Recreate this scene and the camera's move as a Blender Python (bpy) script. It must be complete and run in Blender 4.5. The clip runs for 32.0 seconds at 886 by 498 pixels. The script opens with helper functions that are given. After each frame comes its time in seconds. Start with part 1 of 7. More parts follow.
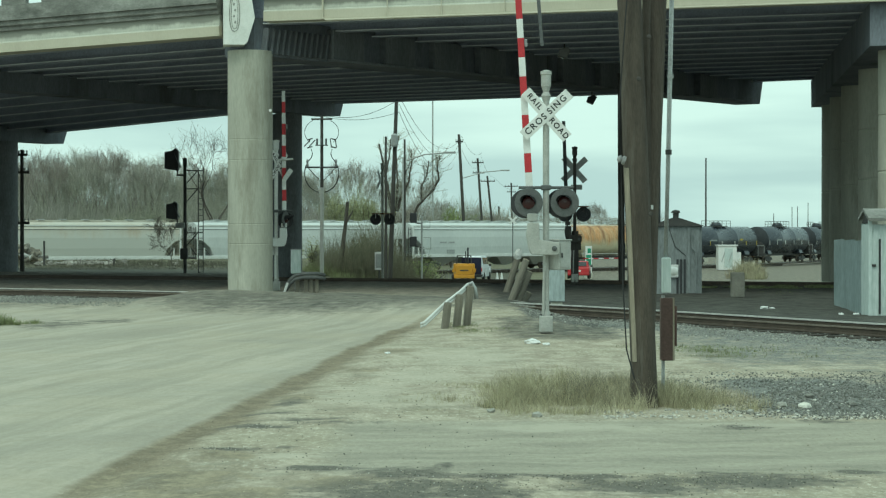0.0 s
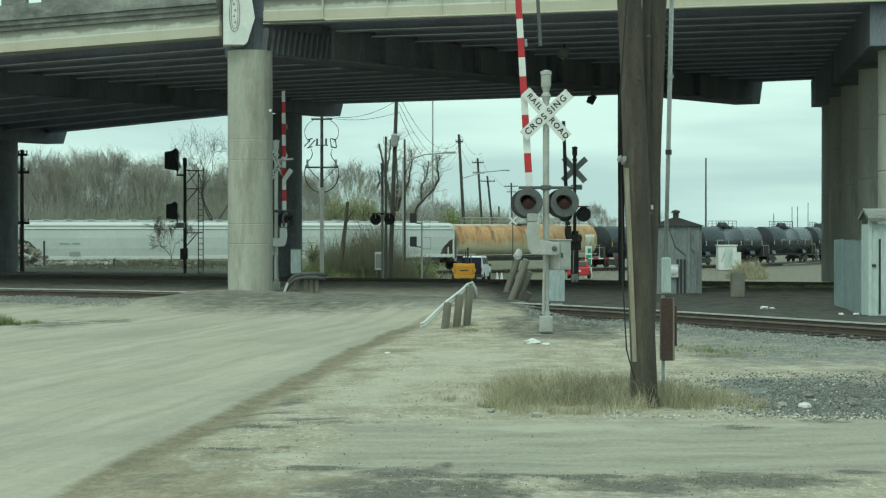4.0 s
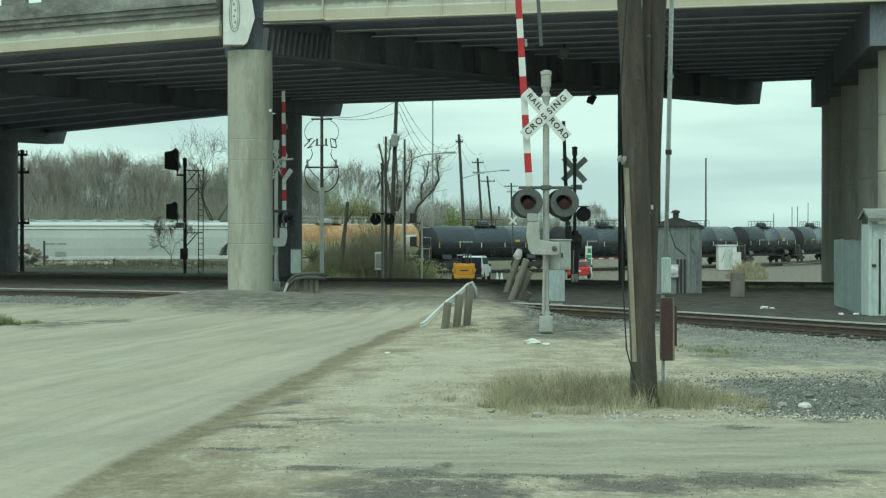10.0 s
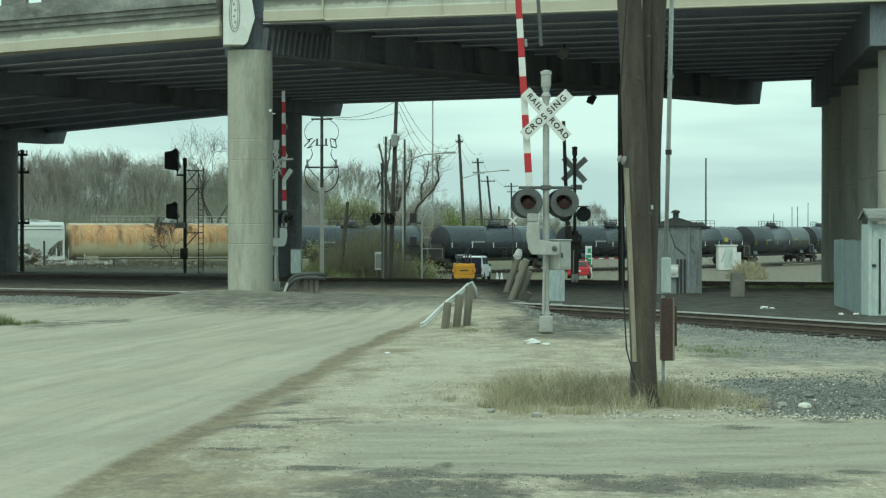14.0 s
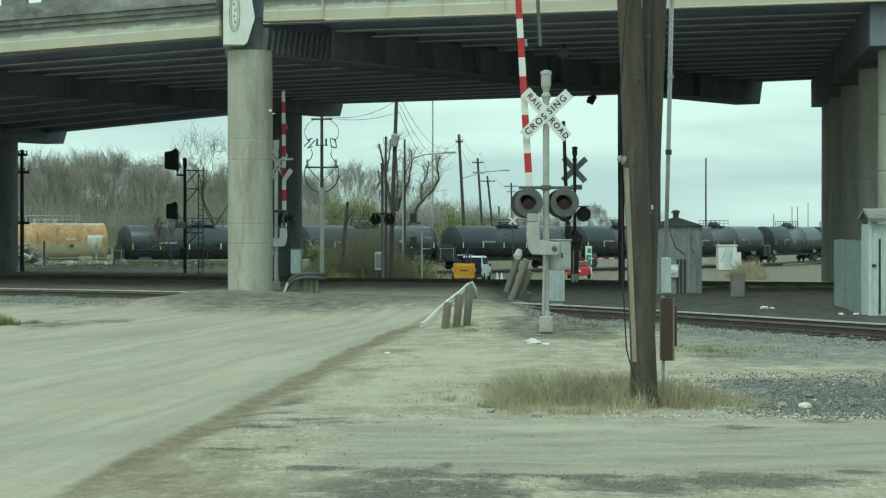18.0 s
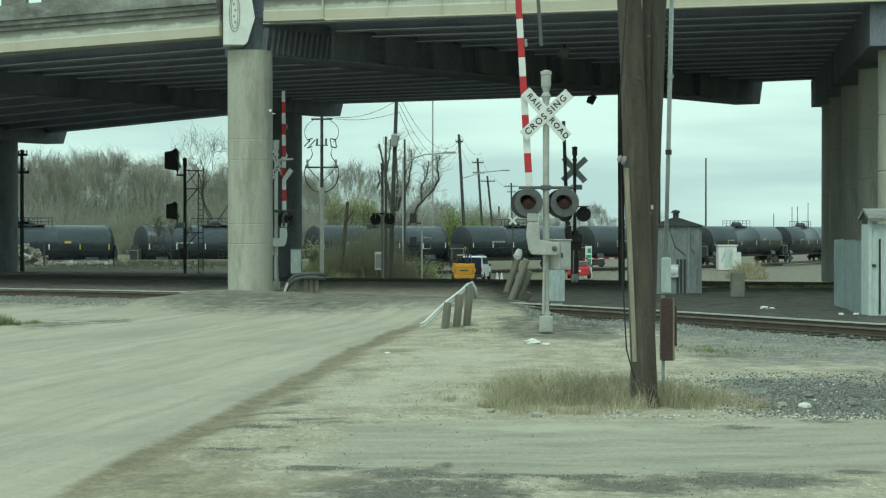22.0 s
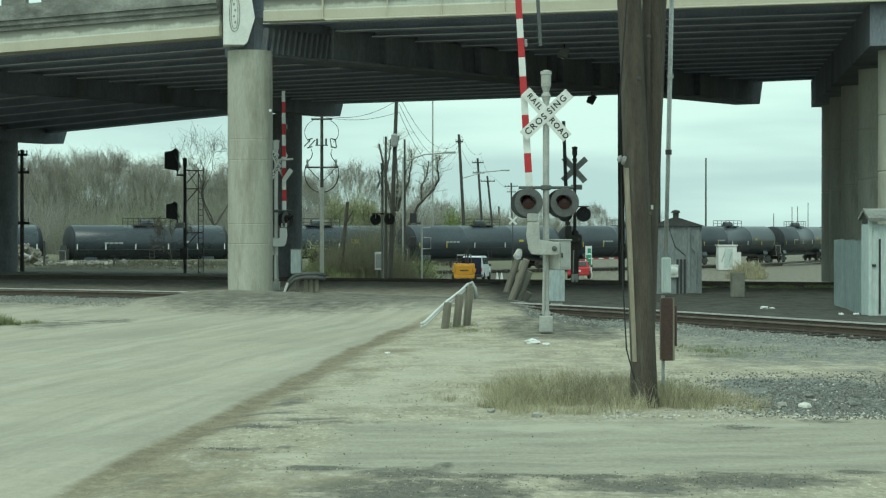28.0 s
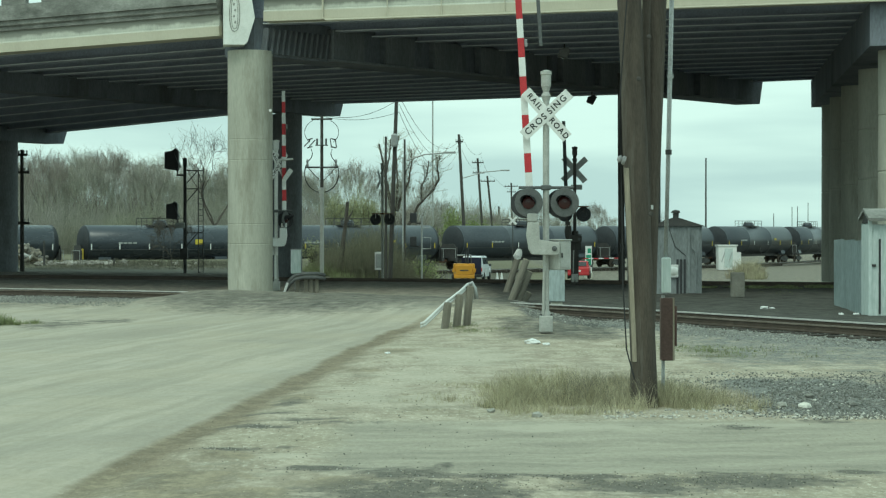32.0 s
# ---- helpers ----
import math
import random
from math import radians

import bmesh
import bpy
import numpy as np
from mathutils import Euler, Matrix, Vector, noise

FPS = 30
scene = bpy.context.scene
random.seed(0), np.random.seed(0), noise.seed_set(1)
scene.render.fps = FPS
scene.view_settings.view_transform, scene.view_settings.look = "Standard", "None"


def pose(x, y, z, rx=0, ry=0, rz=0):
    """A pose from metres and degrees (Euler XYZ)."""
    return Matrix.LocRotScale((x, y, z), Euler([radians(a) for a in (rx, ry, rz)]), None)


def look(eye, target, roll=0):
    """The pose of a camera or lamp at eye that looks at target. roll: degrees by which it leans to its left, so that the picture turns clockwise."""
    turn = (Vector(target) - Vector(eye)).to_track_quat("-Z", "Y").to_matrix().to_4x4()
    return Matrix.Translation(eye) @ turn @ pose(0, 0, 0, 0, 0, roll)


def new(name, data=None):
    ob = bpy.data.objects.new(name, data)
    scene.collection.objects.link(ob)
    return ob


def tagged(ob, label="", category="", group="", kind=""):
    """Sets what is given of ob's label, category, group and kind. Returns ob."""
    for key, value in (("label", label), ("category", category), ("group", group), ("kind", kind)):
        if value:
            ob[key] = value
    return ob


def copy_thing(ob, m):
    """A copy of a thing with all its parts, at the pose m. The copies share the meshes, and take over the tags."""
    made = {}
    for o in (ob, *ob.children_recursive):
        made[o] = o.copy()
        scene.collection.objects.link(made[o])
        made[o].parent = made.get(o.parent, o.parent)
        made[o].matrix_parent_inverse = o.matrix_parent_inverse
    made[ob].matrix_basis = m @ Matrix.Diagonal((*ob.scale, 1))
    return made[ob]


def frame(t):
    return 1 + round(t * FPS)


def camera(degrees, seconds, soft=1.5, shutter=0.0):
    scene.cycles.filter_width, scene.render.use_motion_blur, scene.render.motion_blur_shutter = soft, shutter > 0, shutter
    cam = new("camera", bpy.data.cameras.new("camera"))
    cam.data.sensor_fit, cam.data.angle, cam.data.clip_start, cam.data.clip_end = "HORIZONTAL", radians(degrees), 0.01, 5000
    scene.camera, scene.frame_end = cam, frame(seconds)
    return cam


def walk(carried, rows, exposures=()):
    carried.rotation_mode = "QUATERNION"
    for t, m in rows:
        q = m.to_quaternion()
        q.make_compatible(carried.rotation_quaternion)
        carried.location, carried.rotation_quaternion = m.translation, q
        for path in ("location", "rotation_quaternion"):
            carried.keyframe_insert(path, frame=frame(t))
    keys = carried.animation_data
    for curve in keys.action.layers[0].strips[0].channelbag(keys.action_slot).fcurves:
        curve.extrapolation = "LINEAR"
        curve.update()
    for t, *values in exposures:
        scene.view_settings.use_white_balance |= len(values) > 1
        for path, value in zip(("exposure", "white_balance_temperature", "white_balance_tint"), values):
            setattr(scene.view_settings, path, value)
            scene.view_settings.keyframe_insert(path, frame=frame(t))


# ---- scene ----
EYE = (0.0, 0.0, 2.1)
cam = camera(25.97, 32.0, soft=1.25)
VIEW = look(EYE, (0.0, 100.0, 2.1 - 0.94))
walk(cam, [(0.0, VIEW), (32.0, VIEW)],
     exposures=[(0.0, 0.28, 6350, -13), (32.0, 0.32, 6350, -13)])

# ---- daylight: overcast, a broad weak sun behind the cloud ----
world = bpy.data.worlds.new("overcast_sky")
scene.world = world
world.use_nodes = True
wn, wl = world.node_tree.nodes, world.node_tree.links
wn.clear()
w_out = wn.new("ShaderNodeOutputWorld")
w_bg = wn.new("ShaderNodeBackground")
w_sky = wn.new("ShaderNodeTexSky")
w_sky.sky_type, w_sky.sun_disc = 'NISHITA', False
w_sky.sun_elevation, w_sky.sun_rotation = radians(48), radians(200)
w_sky.dust_density, w_sky.air_density = 3.0, 1.0
w_co = wn.new("ShaderNodeTexCoord")
w_map = wn.new("ShaderNodeMapping")
w_map.inputs['Scale'].default_value = (2.2, 2.2, 16.0)
w_noise = wn.new("ShaderNodeTexNoise")
w_noise.inputs['Scale'].default_value = 1.9
w_noise.inputs['Detail'].default_value = 5.0
w_noise.inputs['Roughness'].default_value = 0.45
w_ramp = wn.new("ShaderNodeValToRGB")
w_ramp.color_ramp.elements[0].position, w_ramp.color_ramp.elements[0].color = 0.40, (4.95, 6.15, 6.4, 1)
w_ramp.color_ramp.elements[1].position, w_ramp.color_ramp.elements[1].color = 0.60, (6.8, 8.15, 8.05, 1)
w_mix = wn.new("ShaderNodeMix")
w_mix.data_type = 'RGBA'
w_mix.inputs['Factor'].default_value = 0.9
wl.new(w_co.outputs['Generated'], w_map.inputs['Vector'])
wl.new(w_map.outputs['Vector'], w_noise.inputs['Vector'])
wl.new(w_noise.outputs['Fac'], w_ramp.inputs['Fac'])
wl.new(w_sky.outputs['Color'], w_mix.inputs['A'])
wl.new(w_ramp.outputs['Color'], w_mix.inputs['B'])
w_sep = wn.new("ShaderNodeSeparateXYZ")
w_rise = wn.new("ShaderNodeMapRange")
for key, val in (('From Min', 0.0), ('From Max', 1.0), ('To Min', 0.98), ('To Max', 1.16)):
    w_rise.inputs[key].default_value = val
w_scale = wn.new("ShaderNodeVectorMath")
w_scale.operation = 'SCALE'
wl.new(w_co.outputs['Generated'], w_sep.inputs['Vector'])
wl.new(w_sep.outputs['Z'], w_rise.inputs['Value'])
wl.new(w_mix.outputs['Result'], w_scale.inputs[0])
wl.new(w_rise.outputs['Result'], w_scale.inputs['Scale'])
wl.new(w_scale.outputs['Vector'], w_bg.inputs['Color'])
w_bg.inputs['Strength'].default_value = 0.1
wl.new(w_bg.outputs['Background'], w_out.inputs['Surface'])

sun = new("sun", bpy.data.lights.new("sun", 'SUN'))
sun.data.energy, sun.data.angle, sun.data.color = 0.8, radians(25), (1.0, 0.97, 0.92)
sun.matrix_world = look((-20, -40, 60), (0, 0, 0))


# ---- materials ----
def mat(name, a, b=None, rough=0.7, metal=0.0, scale=3.0, fine=40.0, bump=0.15, stain=None, stain_at=0.6,
        stretch=(1, 1, 1), vary=0.0, spec=0.4, grit=0.45):
    """Two colours by a broad noise, fine grain, an optional stain with its own shape, a fine relief."""
    m = bpy.data.materials.new(name)
    m.use_nodes = True
    n, l = m.node_tree.nodes, m.node_tree.links
    p = n["Principled BSDF"]
    b = b or tuple(c * 0.72 for c in a)
    co = n.new("ShaderNodeTexCoord")
    mp = n.new("ShaderNodeMapping")
    mp.inputs['Scale'].default_value = stretch
    l.new(co.outputs['Object'], mp.inputs['Vector'])
    n1 = n.new("ShaderNodeTexNoise")
    n1.inputs['Scale'].default_value, n1.inputs['Detail'].default_value = scale, 6.0
    n1.inputs['Roughness'].default_value = 0.62
    l.new(mp.outputs['Vector'], n1.inputs['Vector'])
    n2 = n.new("ShaderNodeTexNoise")
    n2.inputs['Scale'].default_value, n2.inputs['Detail'].default_value = fine, 4.0
    l.new(mp.outputs['Vector'], n2.inputs['Vector'])
    ramp = n.new("ShaderNodeValToRGB")
    ramp.color_ramp.elements[0].position, ramp.color_ramp.elements[0].color = 0.33, (*a, 1)
    ramp.color_ramp.elements[1].position, ramp.color_ramp.elements[1].color = 0.68, (*b, 1)
    l.new(n1.outputs['Fac'], ramp.inputs['Fac'])
    col = ramp.outputs['Color']
    grain = n.new("ShaderNodeMix")
    grain.data_type, grain.blend_type = 'RGBA', 'OVERLAY'
    grain.inputs['Factor'].default_value = grit
    l.new(col, grain.inputs['A'])
    l.new(n2.outputs['Fac'], grain.inputs['B'])
    col = grain.outputs['Result']
    if stain:
        n3 = n.new("ShaderNodeTexNoise")
        n3.inputs['Scale'].default_value, n3.inputs['Detail'].default_value = scale * 0.55, 8.0
        n3.inputs['Roughness'].default_value = 0.7
        off = n.new("ShaderNodeMapping")
        off.inputs['Location'].default_value = (7.3, 3.1, 5.7)
        l.new(mp.outputs['Vector'], off.inputs['Vector'])
        l.new(off.outputs['Vector'], n3.inputs['Vector'])
        r3 = n.new("ShaderNodeMapRange")
        r3.inputs['From Min'].default_value, r3.inputs['From Max'].default_value = stain_at - 0.07, stain_at + 0.09
        l.new(n3.outputs['Fac'], r3.inputs['Value'])
        ms = n.new("ShaderNodeMix")
        ms.data_type = 'RGBA'
        l.new(r3.outputs['Result'], ms.inputs['Factor'])
        l.new(col, ms.inputs['A'])
        ms.inputs['B'].default_value = (*stain, 1)
        col = ms.outputs['Result']
    if vary:
        info = n.new("ShaderNodeObjectInfo")
        hsv = n.new("ShaderNodeHueSaturation")
        rv = n.new("ShaderNodeMapRange")
        rv.inputs['To Min'].default_value, rv.inputs['To Max'].default_value = 1 - vary, 1 + vary
        l.new(info.outputs['Random'], rv.inputs['Value'])
        l.new(rv.outputs['Result'], hsv.inputs['Value'])
        l.new(col, hsv.inputs['Color'])
        col = hsv.outputs['Color']
    l.new(col, p.inputs['Base Color'])
    p.inputs['Metallic'].default_value = metal
    p.inputs['Specular IOR Level'].default_value = spec
    rr = n.new("ShaderNodeMapRange")
    rr.inputs['To Min'].default_value, rr.inputs['To Max'].default_value = max(rough - 0.12, 0.05), min(rough + 0.12, 1)
    l.new(n1.outputs['Fac'], rr.inputs['Value'])
    l.new(rr.outputs['Result'], p.inputs['Roughness'])
    if bump:
        bp = n.new("ShaderNodeBump")
        bp.inputs['Strength'].default_value, bp.inputs['Distance'].default_value = bump, 0.02
        l.new(n2.outputs['Fac'], bp.inputs['Height'])
        l.new(bp.outputs['Normal'], p.inputs['Normal'])
    return m


CONCRETE = mat("column_concrete", (0.50, 0.49, 0.42), (0.40, 0.39, 0.33), 0.9, scale=1.6, fine=25, stain=(0.27, 0.255, 0.205), stain_at=0.565, stretch=(1, 1, 0.2), grit=0.2)
# Stained copy of the column concrete, darkened to hold the shade below the deck.
CONCRETE_SHADED = mat("beam_concrete", (0.235, 0.247, 0.262), (0.157, 0.167, 0.18), 0.92, scale=0.6, fine=18, stain=(0.10, 0.10, 0.095), stain_at=0.6, stretch=(1, 1, 0.3))
# Shaded and lit copies of one girder finish: dark webs, pale flange edges.
GIRDER_MAT = mat("shaded_girder_blue", (0.41, 0.44, 0.535), (0.3, 0.325, 0.4), 0.85, scale=0.5, fine=16)
FLANGE = mat("lit_girder_flange", (0.86, 0.88, 0.9), (0.7, 0.72, 0.74), 0.85, scale=0.3, fine=16, grit=0.2)
# Darker again for the caps: deck shade in the colour, plus stains.
CAP_DARK = mat("shade_toned_cap_concrete", (0.22, 0.235, 0.268), (0.15, 0.162, 0.186), 0.92, scale=0.6, fine=18, stain=(0.085, 0.087, 0.09), stain_at=0.6, stretch=(1, 1, 0.3))
FASCIA = mat("fascia_concrete", (0.56, 0.56, 0.49), (0.47, 0.47, 0.41), 0.88, scale=0.8, fine=20, stain=(0.33, 0.33, 0.29), stain_at=0.62, stretch=(1.3, 1.3, 0.45), grit=0.2)
PARAPET = mat("weathered_parapet_concrete", (0.37, 0.37, 0.34), (0.23, 0.23, 0.21), 0.92, scale=0.7, fine=18, stain=(0.11, 0.11, 0.10), stain_at=0.55, stretch=(0.6, 0.6, 1.3))


def drip_border(m, colour, z0, z1, drip):
    """Grime above a ragged border, by the height stored on the mesh, and a warmer foot."""
    n, l = m.node_tree.nodes, m.node_tree.links
    p = n["Principled BSDF"]
    src = p.inputs['Base Color'].links[0].from_socket
    at, co, mp, nz = n.new("ShaderNodeAttribute"), n.new("ShaderNodeTexCoord"), n.new("ShaderNodeMapping"), n.new("ShaderNodeTexNoise")
    at.attribute_name = "rise"
    mp.inputs['Scale'].default_value = (1.0, 1.0, 0.15)
    nz.inputs['Scale'].default_value, nz.inputs['Detail'].default_value, nz.inputs['Roughness'].default_value = 0.9, 8.0, 0.7
    add, rg, mx = n.new("ShaderNodeMath"), n.new("ShaderNodeMapRange"), n.new("ShaderNodeMix")
    add.operation, mx.data_type = 'MULTIPLY_ADD', 'RGBA'
    add.inputs[1].default_value = drip
    mx.inputs['B'].default_value = (*colour, 1)
    rg.inputs['From Min'].default_value, rg.inputs['From Max'].default_value, rg.inputs['To Max'].default_value = z0 + drip * 0.5, z1 + drip * 0.5, 0.9
    foot, mf = n.new("ShaderNodeMapRange"), n.new("ShaderNodeMix")
    mf.data_type = 'RGBA'
    foot.inputs['From Min'].default_value, foot.inputs['From Max'].default_value, foot.inputs['To Max'].default_value = 0.36, 0.30, 0.55
    mf.inputs['B'].default_value = (0.56, 0.49, 0.36, 1)
    l.new(co.outputs['Object'], mp.inputs['Vector'])
    l.new(mp.outputs['Vector'], nz.inputs['Vector'])
    l.new(nz.outputs['Fac'], add.inputs[0])
    l.new(at.outputs['Fac'], add.inputs[2])
    l.new(add.outputs[0], rg.inputs['Value'])
    l.new(at.outputs['Fac'], foot.inputs['Value'])
    l.new(foot.outputs['Result'], mf.inputs['Factor'])
    l.new(src, mf.inputs['A'])
    l.new(rg.outputs['Result'], mx.inputs['Factor'])
    l.new(mf.outputs['Result'], mx.inputs['A'])
    l.new(mx.outputs['Result'], p.inputs['Base Color'])


drip_border(FASCIA, (0.235, 0.235, 0.205), 0.47, 0.56, 0.5)
WHITE_CAP = mat("pale_pilaster_paint", (0.83, 0.83, 0.79), (0.7, 0.7, 0.66), 0.8, scale=2, fine=30, stain=(0.33, 0.32, 0.29), stain_at=0.68)
ORNAMENT = mat("weathered_ornament", (0.16, 0.16, 0.14), (0.5, 0.5, 0.46), 0.9, scale=6)
WOOD_POLE = mat("weathered_pole_wood", (0.092, 0.076, 0.06), (0.054, 0.045, 0.037), 0.9, scale=2.0, fine=26, bump=0.6, stain=(0.135, 0.125, 0.105), stain_at=0.63, stretch=(3.5, 3.5, 0.45), grit=0.5)
WOOD_PALE = mat("split_pale_wood", (0.36, 0.32, 0.25), (0.25, 0.22, 0.17), 0.9, scale=4, stretch=(4, 4, 0.3))
WOOD_DARK = mat("dark_pole_wood", (0.085, 0.079, 0.071), (0.053, 0.049, 0.045), 0.9, scale=3, stretch=(3, 3, 0.3))
WOOD_POST = mat("guard_post_wood", (0.245, 0.225, 0.182), (0.145, 0.134, 0.11), 0.9, scale=3, fine=50, bump=0.4, stain=(0.11, 0.1, 0.085), stain_at=0.62, stretch=(3, 3, 0.4))
GALV = mat("galvanised_metal", (0.42, 0.43, 0.42), (0.33, 0.335, 0.33), 0.55, 0.35, scale=4, fine=50, bump=0.05)
ALU_PAINT = mat("silver_paint", (0.47, 0.47, 0.44), (0.37, 0.37, 0.345), 0.6, 0.15, scale=5, fine=60, bump=0.05, stain=(0.26, 0.24, 0.2), stain_at=0.68)
BLACK = mat("black_enamel", (0.034, 0.035, 0.038), (0.046, 0.047, 0.05), 0.6, scale=5, bump=0.05)
DARK_STEEL = mat("dark_steel", (0.085, 0.083, 0.08), (0.058, 0.057, 0.056), 0.7, 0.2, scale=4, bump=0.1)
BROWN_STEEL = mat("dull_brown_enamel", (0.115, 0.07, 0.058), (0.085, 0.052, 0.045), 0.7, scale=3, fine=40, bump=0.1)
RUST = mat("rusty_steel", (0.16, 0.085, 0.05), (0.09, 0.055, 0.04), 0.85, 0.1, scale=5, fine=60, bump=0.3)
RAIL_SIDE = mat("rail_side_rust", (0.10, 0.078, 0.06), (0.065, 0.052, 0.042), 0.85, 0.1, scale=4)
RAIL_DULL = mat("dull_rail_head", (0.24, 0.205, 0.17), (0.15, 0.125, 0.1), 0.6, 0.3, scale=3, bump=0.03)
# Worn heads; the sky's glint on them is put into this pale colour.
RAIL_TOP = mat("worn_rail_sky_glint", (0.62, 0.6, 0.57), (0.5, 0.48, 0.45), 0.35, 0.1, scale=8, bump=0.03)
TIE = mat("creosoted_tie", (0.085, 0.072, 0.06), (0.05, 0.044, 0.038), 0.95, scale=4, bump=0.5, stretch=(0.4, 3, 3), vary=0.25)
RED = mat("red_sheeting", (0.50, 0.035, 0.045), (0.42, 0.03, 0.04), 0.55, scale=5, bump=0.02)
WHITE = mat("white_sheeting", (0.78, 0.78, 0.76), (0.68, 0.68, 0.66), 0.55, scale=5, bump=0.02)
LENS_RED = mat("dark_red_lens", (0.06, 0.017, 0.018), (0.036, 0.011, 0.012), 0.25, scale=20, bump=0.02)
INK = mat("black_lettering", (0.02, 0.02, 0.02), (0.03, 0.03, 0.03), 0.7, bump=0)
HOPPER_PALE = mat("pale_hopper_paint", (0.60, 0.62, 0.60), (0.52, 0.54, 0.53), 0.6, scale=0.5, fine=12, bump=0.02, stain=(0.40, 0.41, 0.39), stain_at=0.66, stretch=(0.6, 0.6, 0.25), grit=0.15)
HOPPER_WORN = mat("rust_streaked_hopper_paint", (0.50, 0.48, 0.42), (0.45, 0.41, 0.34), 0.7, scale=0.6, fine=12, bump=0.02, stain=(0.38, 0.27, 0.18), stain_at=0.62, stretch=(0.6, 0.6, 0.5), grit=0.2)
SILL_WHITE = mat("white_sill_paint", (0.68, 0.69, 0.67), (0.6, 0.6, 0.58), 0.65, scale=1.5, bump=0.02)
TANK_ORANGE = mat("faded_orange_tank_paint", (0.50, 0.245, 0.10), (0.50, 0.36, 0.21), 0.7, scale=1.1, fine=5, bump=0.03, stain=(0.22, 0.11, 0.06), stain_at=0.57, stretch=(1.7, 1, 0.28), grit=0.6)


def banded(m, colour, z0, soft, drip):
    """A second paint below the height z0, its border run down in drips."""
    n, l = m.node_tree.nodes, m.node_tree.links
    p = n["Principled BSDF"]
    src = p.inputs['Base Color'].links[0].from_socket
    co, sep, mp = n.new("ShaderNodeTexCoord"), n.new("ShaderNodeSeparateXYZ"), n.new("ShaderNodeMapping")
    nz, add, rg, mx = n.new("ShaderNodeTexNoise"), n.new("ShaderNodeMath"), n.new("ShaderNodeMapRange"), n.new("ShaderNodeMix")
    mp.inputs['Scale'].default_value = (1.6, 0.3, 0.25)
    nz.inputs['Scale'].default_value, nz.inputs['Detail'].default_value = 1.5, 7.0
    add.operation = 'MULTIPLY_ADD'
    add.inputs[1].default_value = -drip
    mx.data_type = 'RGBA'
    mx.inputs['B'].default_value = (*colour, 1)
    rg.inputs['From Min'].default_value, rg.inputs['From Max'].default_value = z0 - drip * 0.5 + soft, z0 - drip * 0.5 - soft
    l.new(co.outputs['Object'], sep.inputs['Vector'])
    l.new(co.outputs['Object'], mp.inputs['Vector'])
    l.new(mp.outputs['Vector'], nz.inputs['Vector'])
    l.new(nz.outputs['Fac'], add.inputs[0])
    l.new(sep.outputs['Z'], add.inputs[2])
    l.new(add.outputs[0], rg.inputs['Value'])
    l.new(rg.outputs['Result'], mx.inputs['Factor'])
    l.new(src, mx.inputs['A'])
    l.new(mx.outputs['Result'], p.inputs['Base Color'])


banded(HOPPER_WORN, (0.485, 0.485, 0.445), 3.55, 0.45, 2.4)


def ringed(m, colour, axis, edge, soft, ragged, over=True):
    """Another colour beyond a ragged edge along x (both ways) or z of the wagon."""
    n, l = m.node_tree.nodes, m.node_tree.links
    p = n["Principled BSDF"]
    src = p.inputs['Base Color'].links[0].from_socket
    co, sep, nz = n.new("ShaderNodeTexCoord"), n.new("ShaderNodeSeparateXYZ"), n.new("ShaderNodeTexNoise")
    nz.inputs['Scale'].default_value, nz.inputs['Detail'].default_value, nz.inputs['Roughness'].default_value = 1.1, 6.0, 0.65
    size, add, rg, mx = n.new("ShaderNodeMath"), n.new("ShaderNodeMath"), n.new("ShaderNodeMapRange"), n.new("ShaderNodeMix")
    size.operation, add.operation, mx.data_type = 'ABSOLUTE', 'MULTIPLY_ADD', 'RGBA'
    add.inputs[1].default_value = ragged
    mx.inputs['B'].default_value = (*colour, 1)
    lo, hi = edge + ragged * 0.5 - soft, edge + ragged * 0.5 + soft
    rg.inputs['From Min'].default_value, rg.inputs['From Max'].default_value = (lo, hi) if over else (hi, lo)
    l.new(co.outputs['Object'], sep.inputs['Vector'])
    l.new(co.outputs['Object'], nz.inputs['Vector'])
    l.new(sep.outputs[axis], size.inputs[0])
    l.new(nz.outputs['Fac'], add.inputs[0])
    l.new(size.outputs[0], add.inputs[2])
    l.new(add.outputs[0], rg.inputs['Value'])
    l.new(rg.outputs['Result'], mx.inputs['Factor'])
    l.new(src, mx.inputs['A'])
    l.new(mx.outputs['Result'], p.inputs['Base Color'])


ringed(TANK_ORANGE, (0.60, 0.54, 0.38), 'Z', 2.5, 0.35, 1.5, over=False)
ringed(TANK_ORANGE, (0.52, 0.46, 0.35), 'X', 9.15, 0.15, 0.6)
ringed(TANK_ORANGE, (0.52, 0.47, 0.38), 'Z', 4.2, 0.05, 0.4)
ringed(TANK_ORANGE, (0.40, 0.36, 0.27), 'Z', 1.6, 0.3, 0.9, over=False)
PRIMER = mat("chalky_cream_primer", (0.62, 0.62, 0.51), (0.46, 0.43, 0.30), 0.8, scale=1.6, fine=12, bump=0.04, stain=(0.34, 0.24, 0.14), stain_at=0.58, stretch=(1.6, 1, 0.5))
TANK_BLACK = mat("black_tank_paint", (0.029, 0.036, 0.047), (0.044, 0.052, 0.066), 0.28, scale=0.7, fine=14, bump=0.02, stretch=(0.4, 1, 1), vary=0.2, spec=0.6)
# Matt copy of the tank paint that stands for the shade on the ends.
TANK_HEAD = mat("shaded_tank_head", (0.03, 0.033, 0.037), (0.046, 0.05, 0.055), 0.7, scale=1.2, fine=14, bump=0.03, spec=0.25)
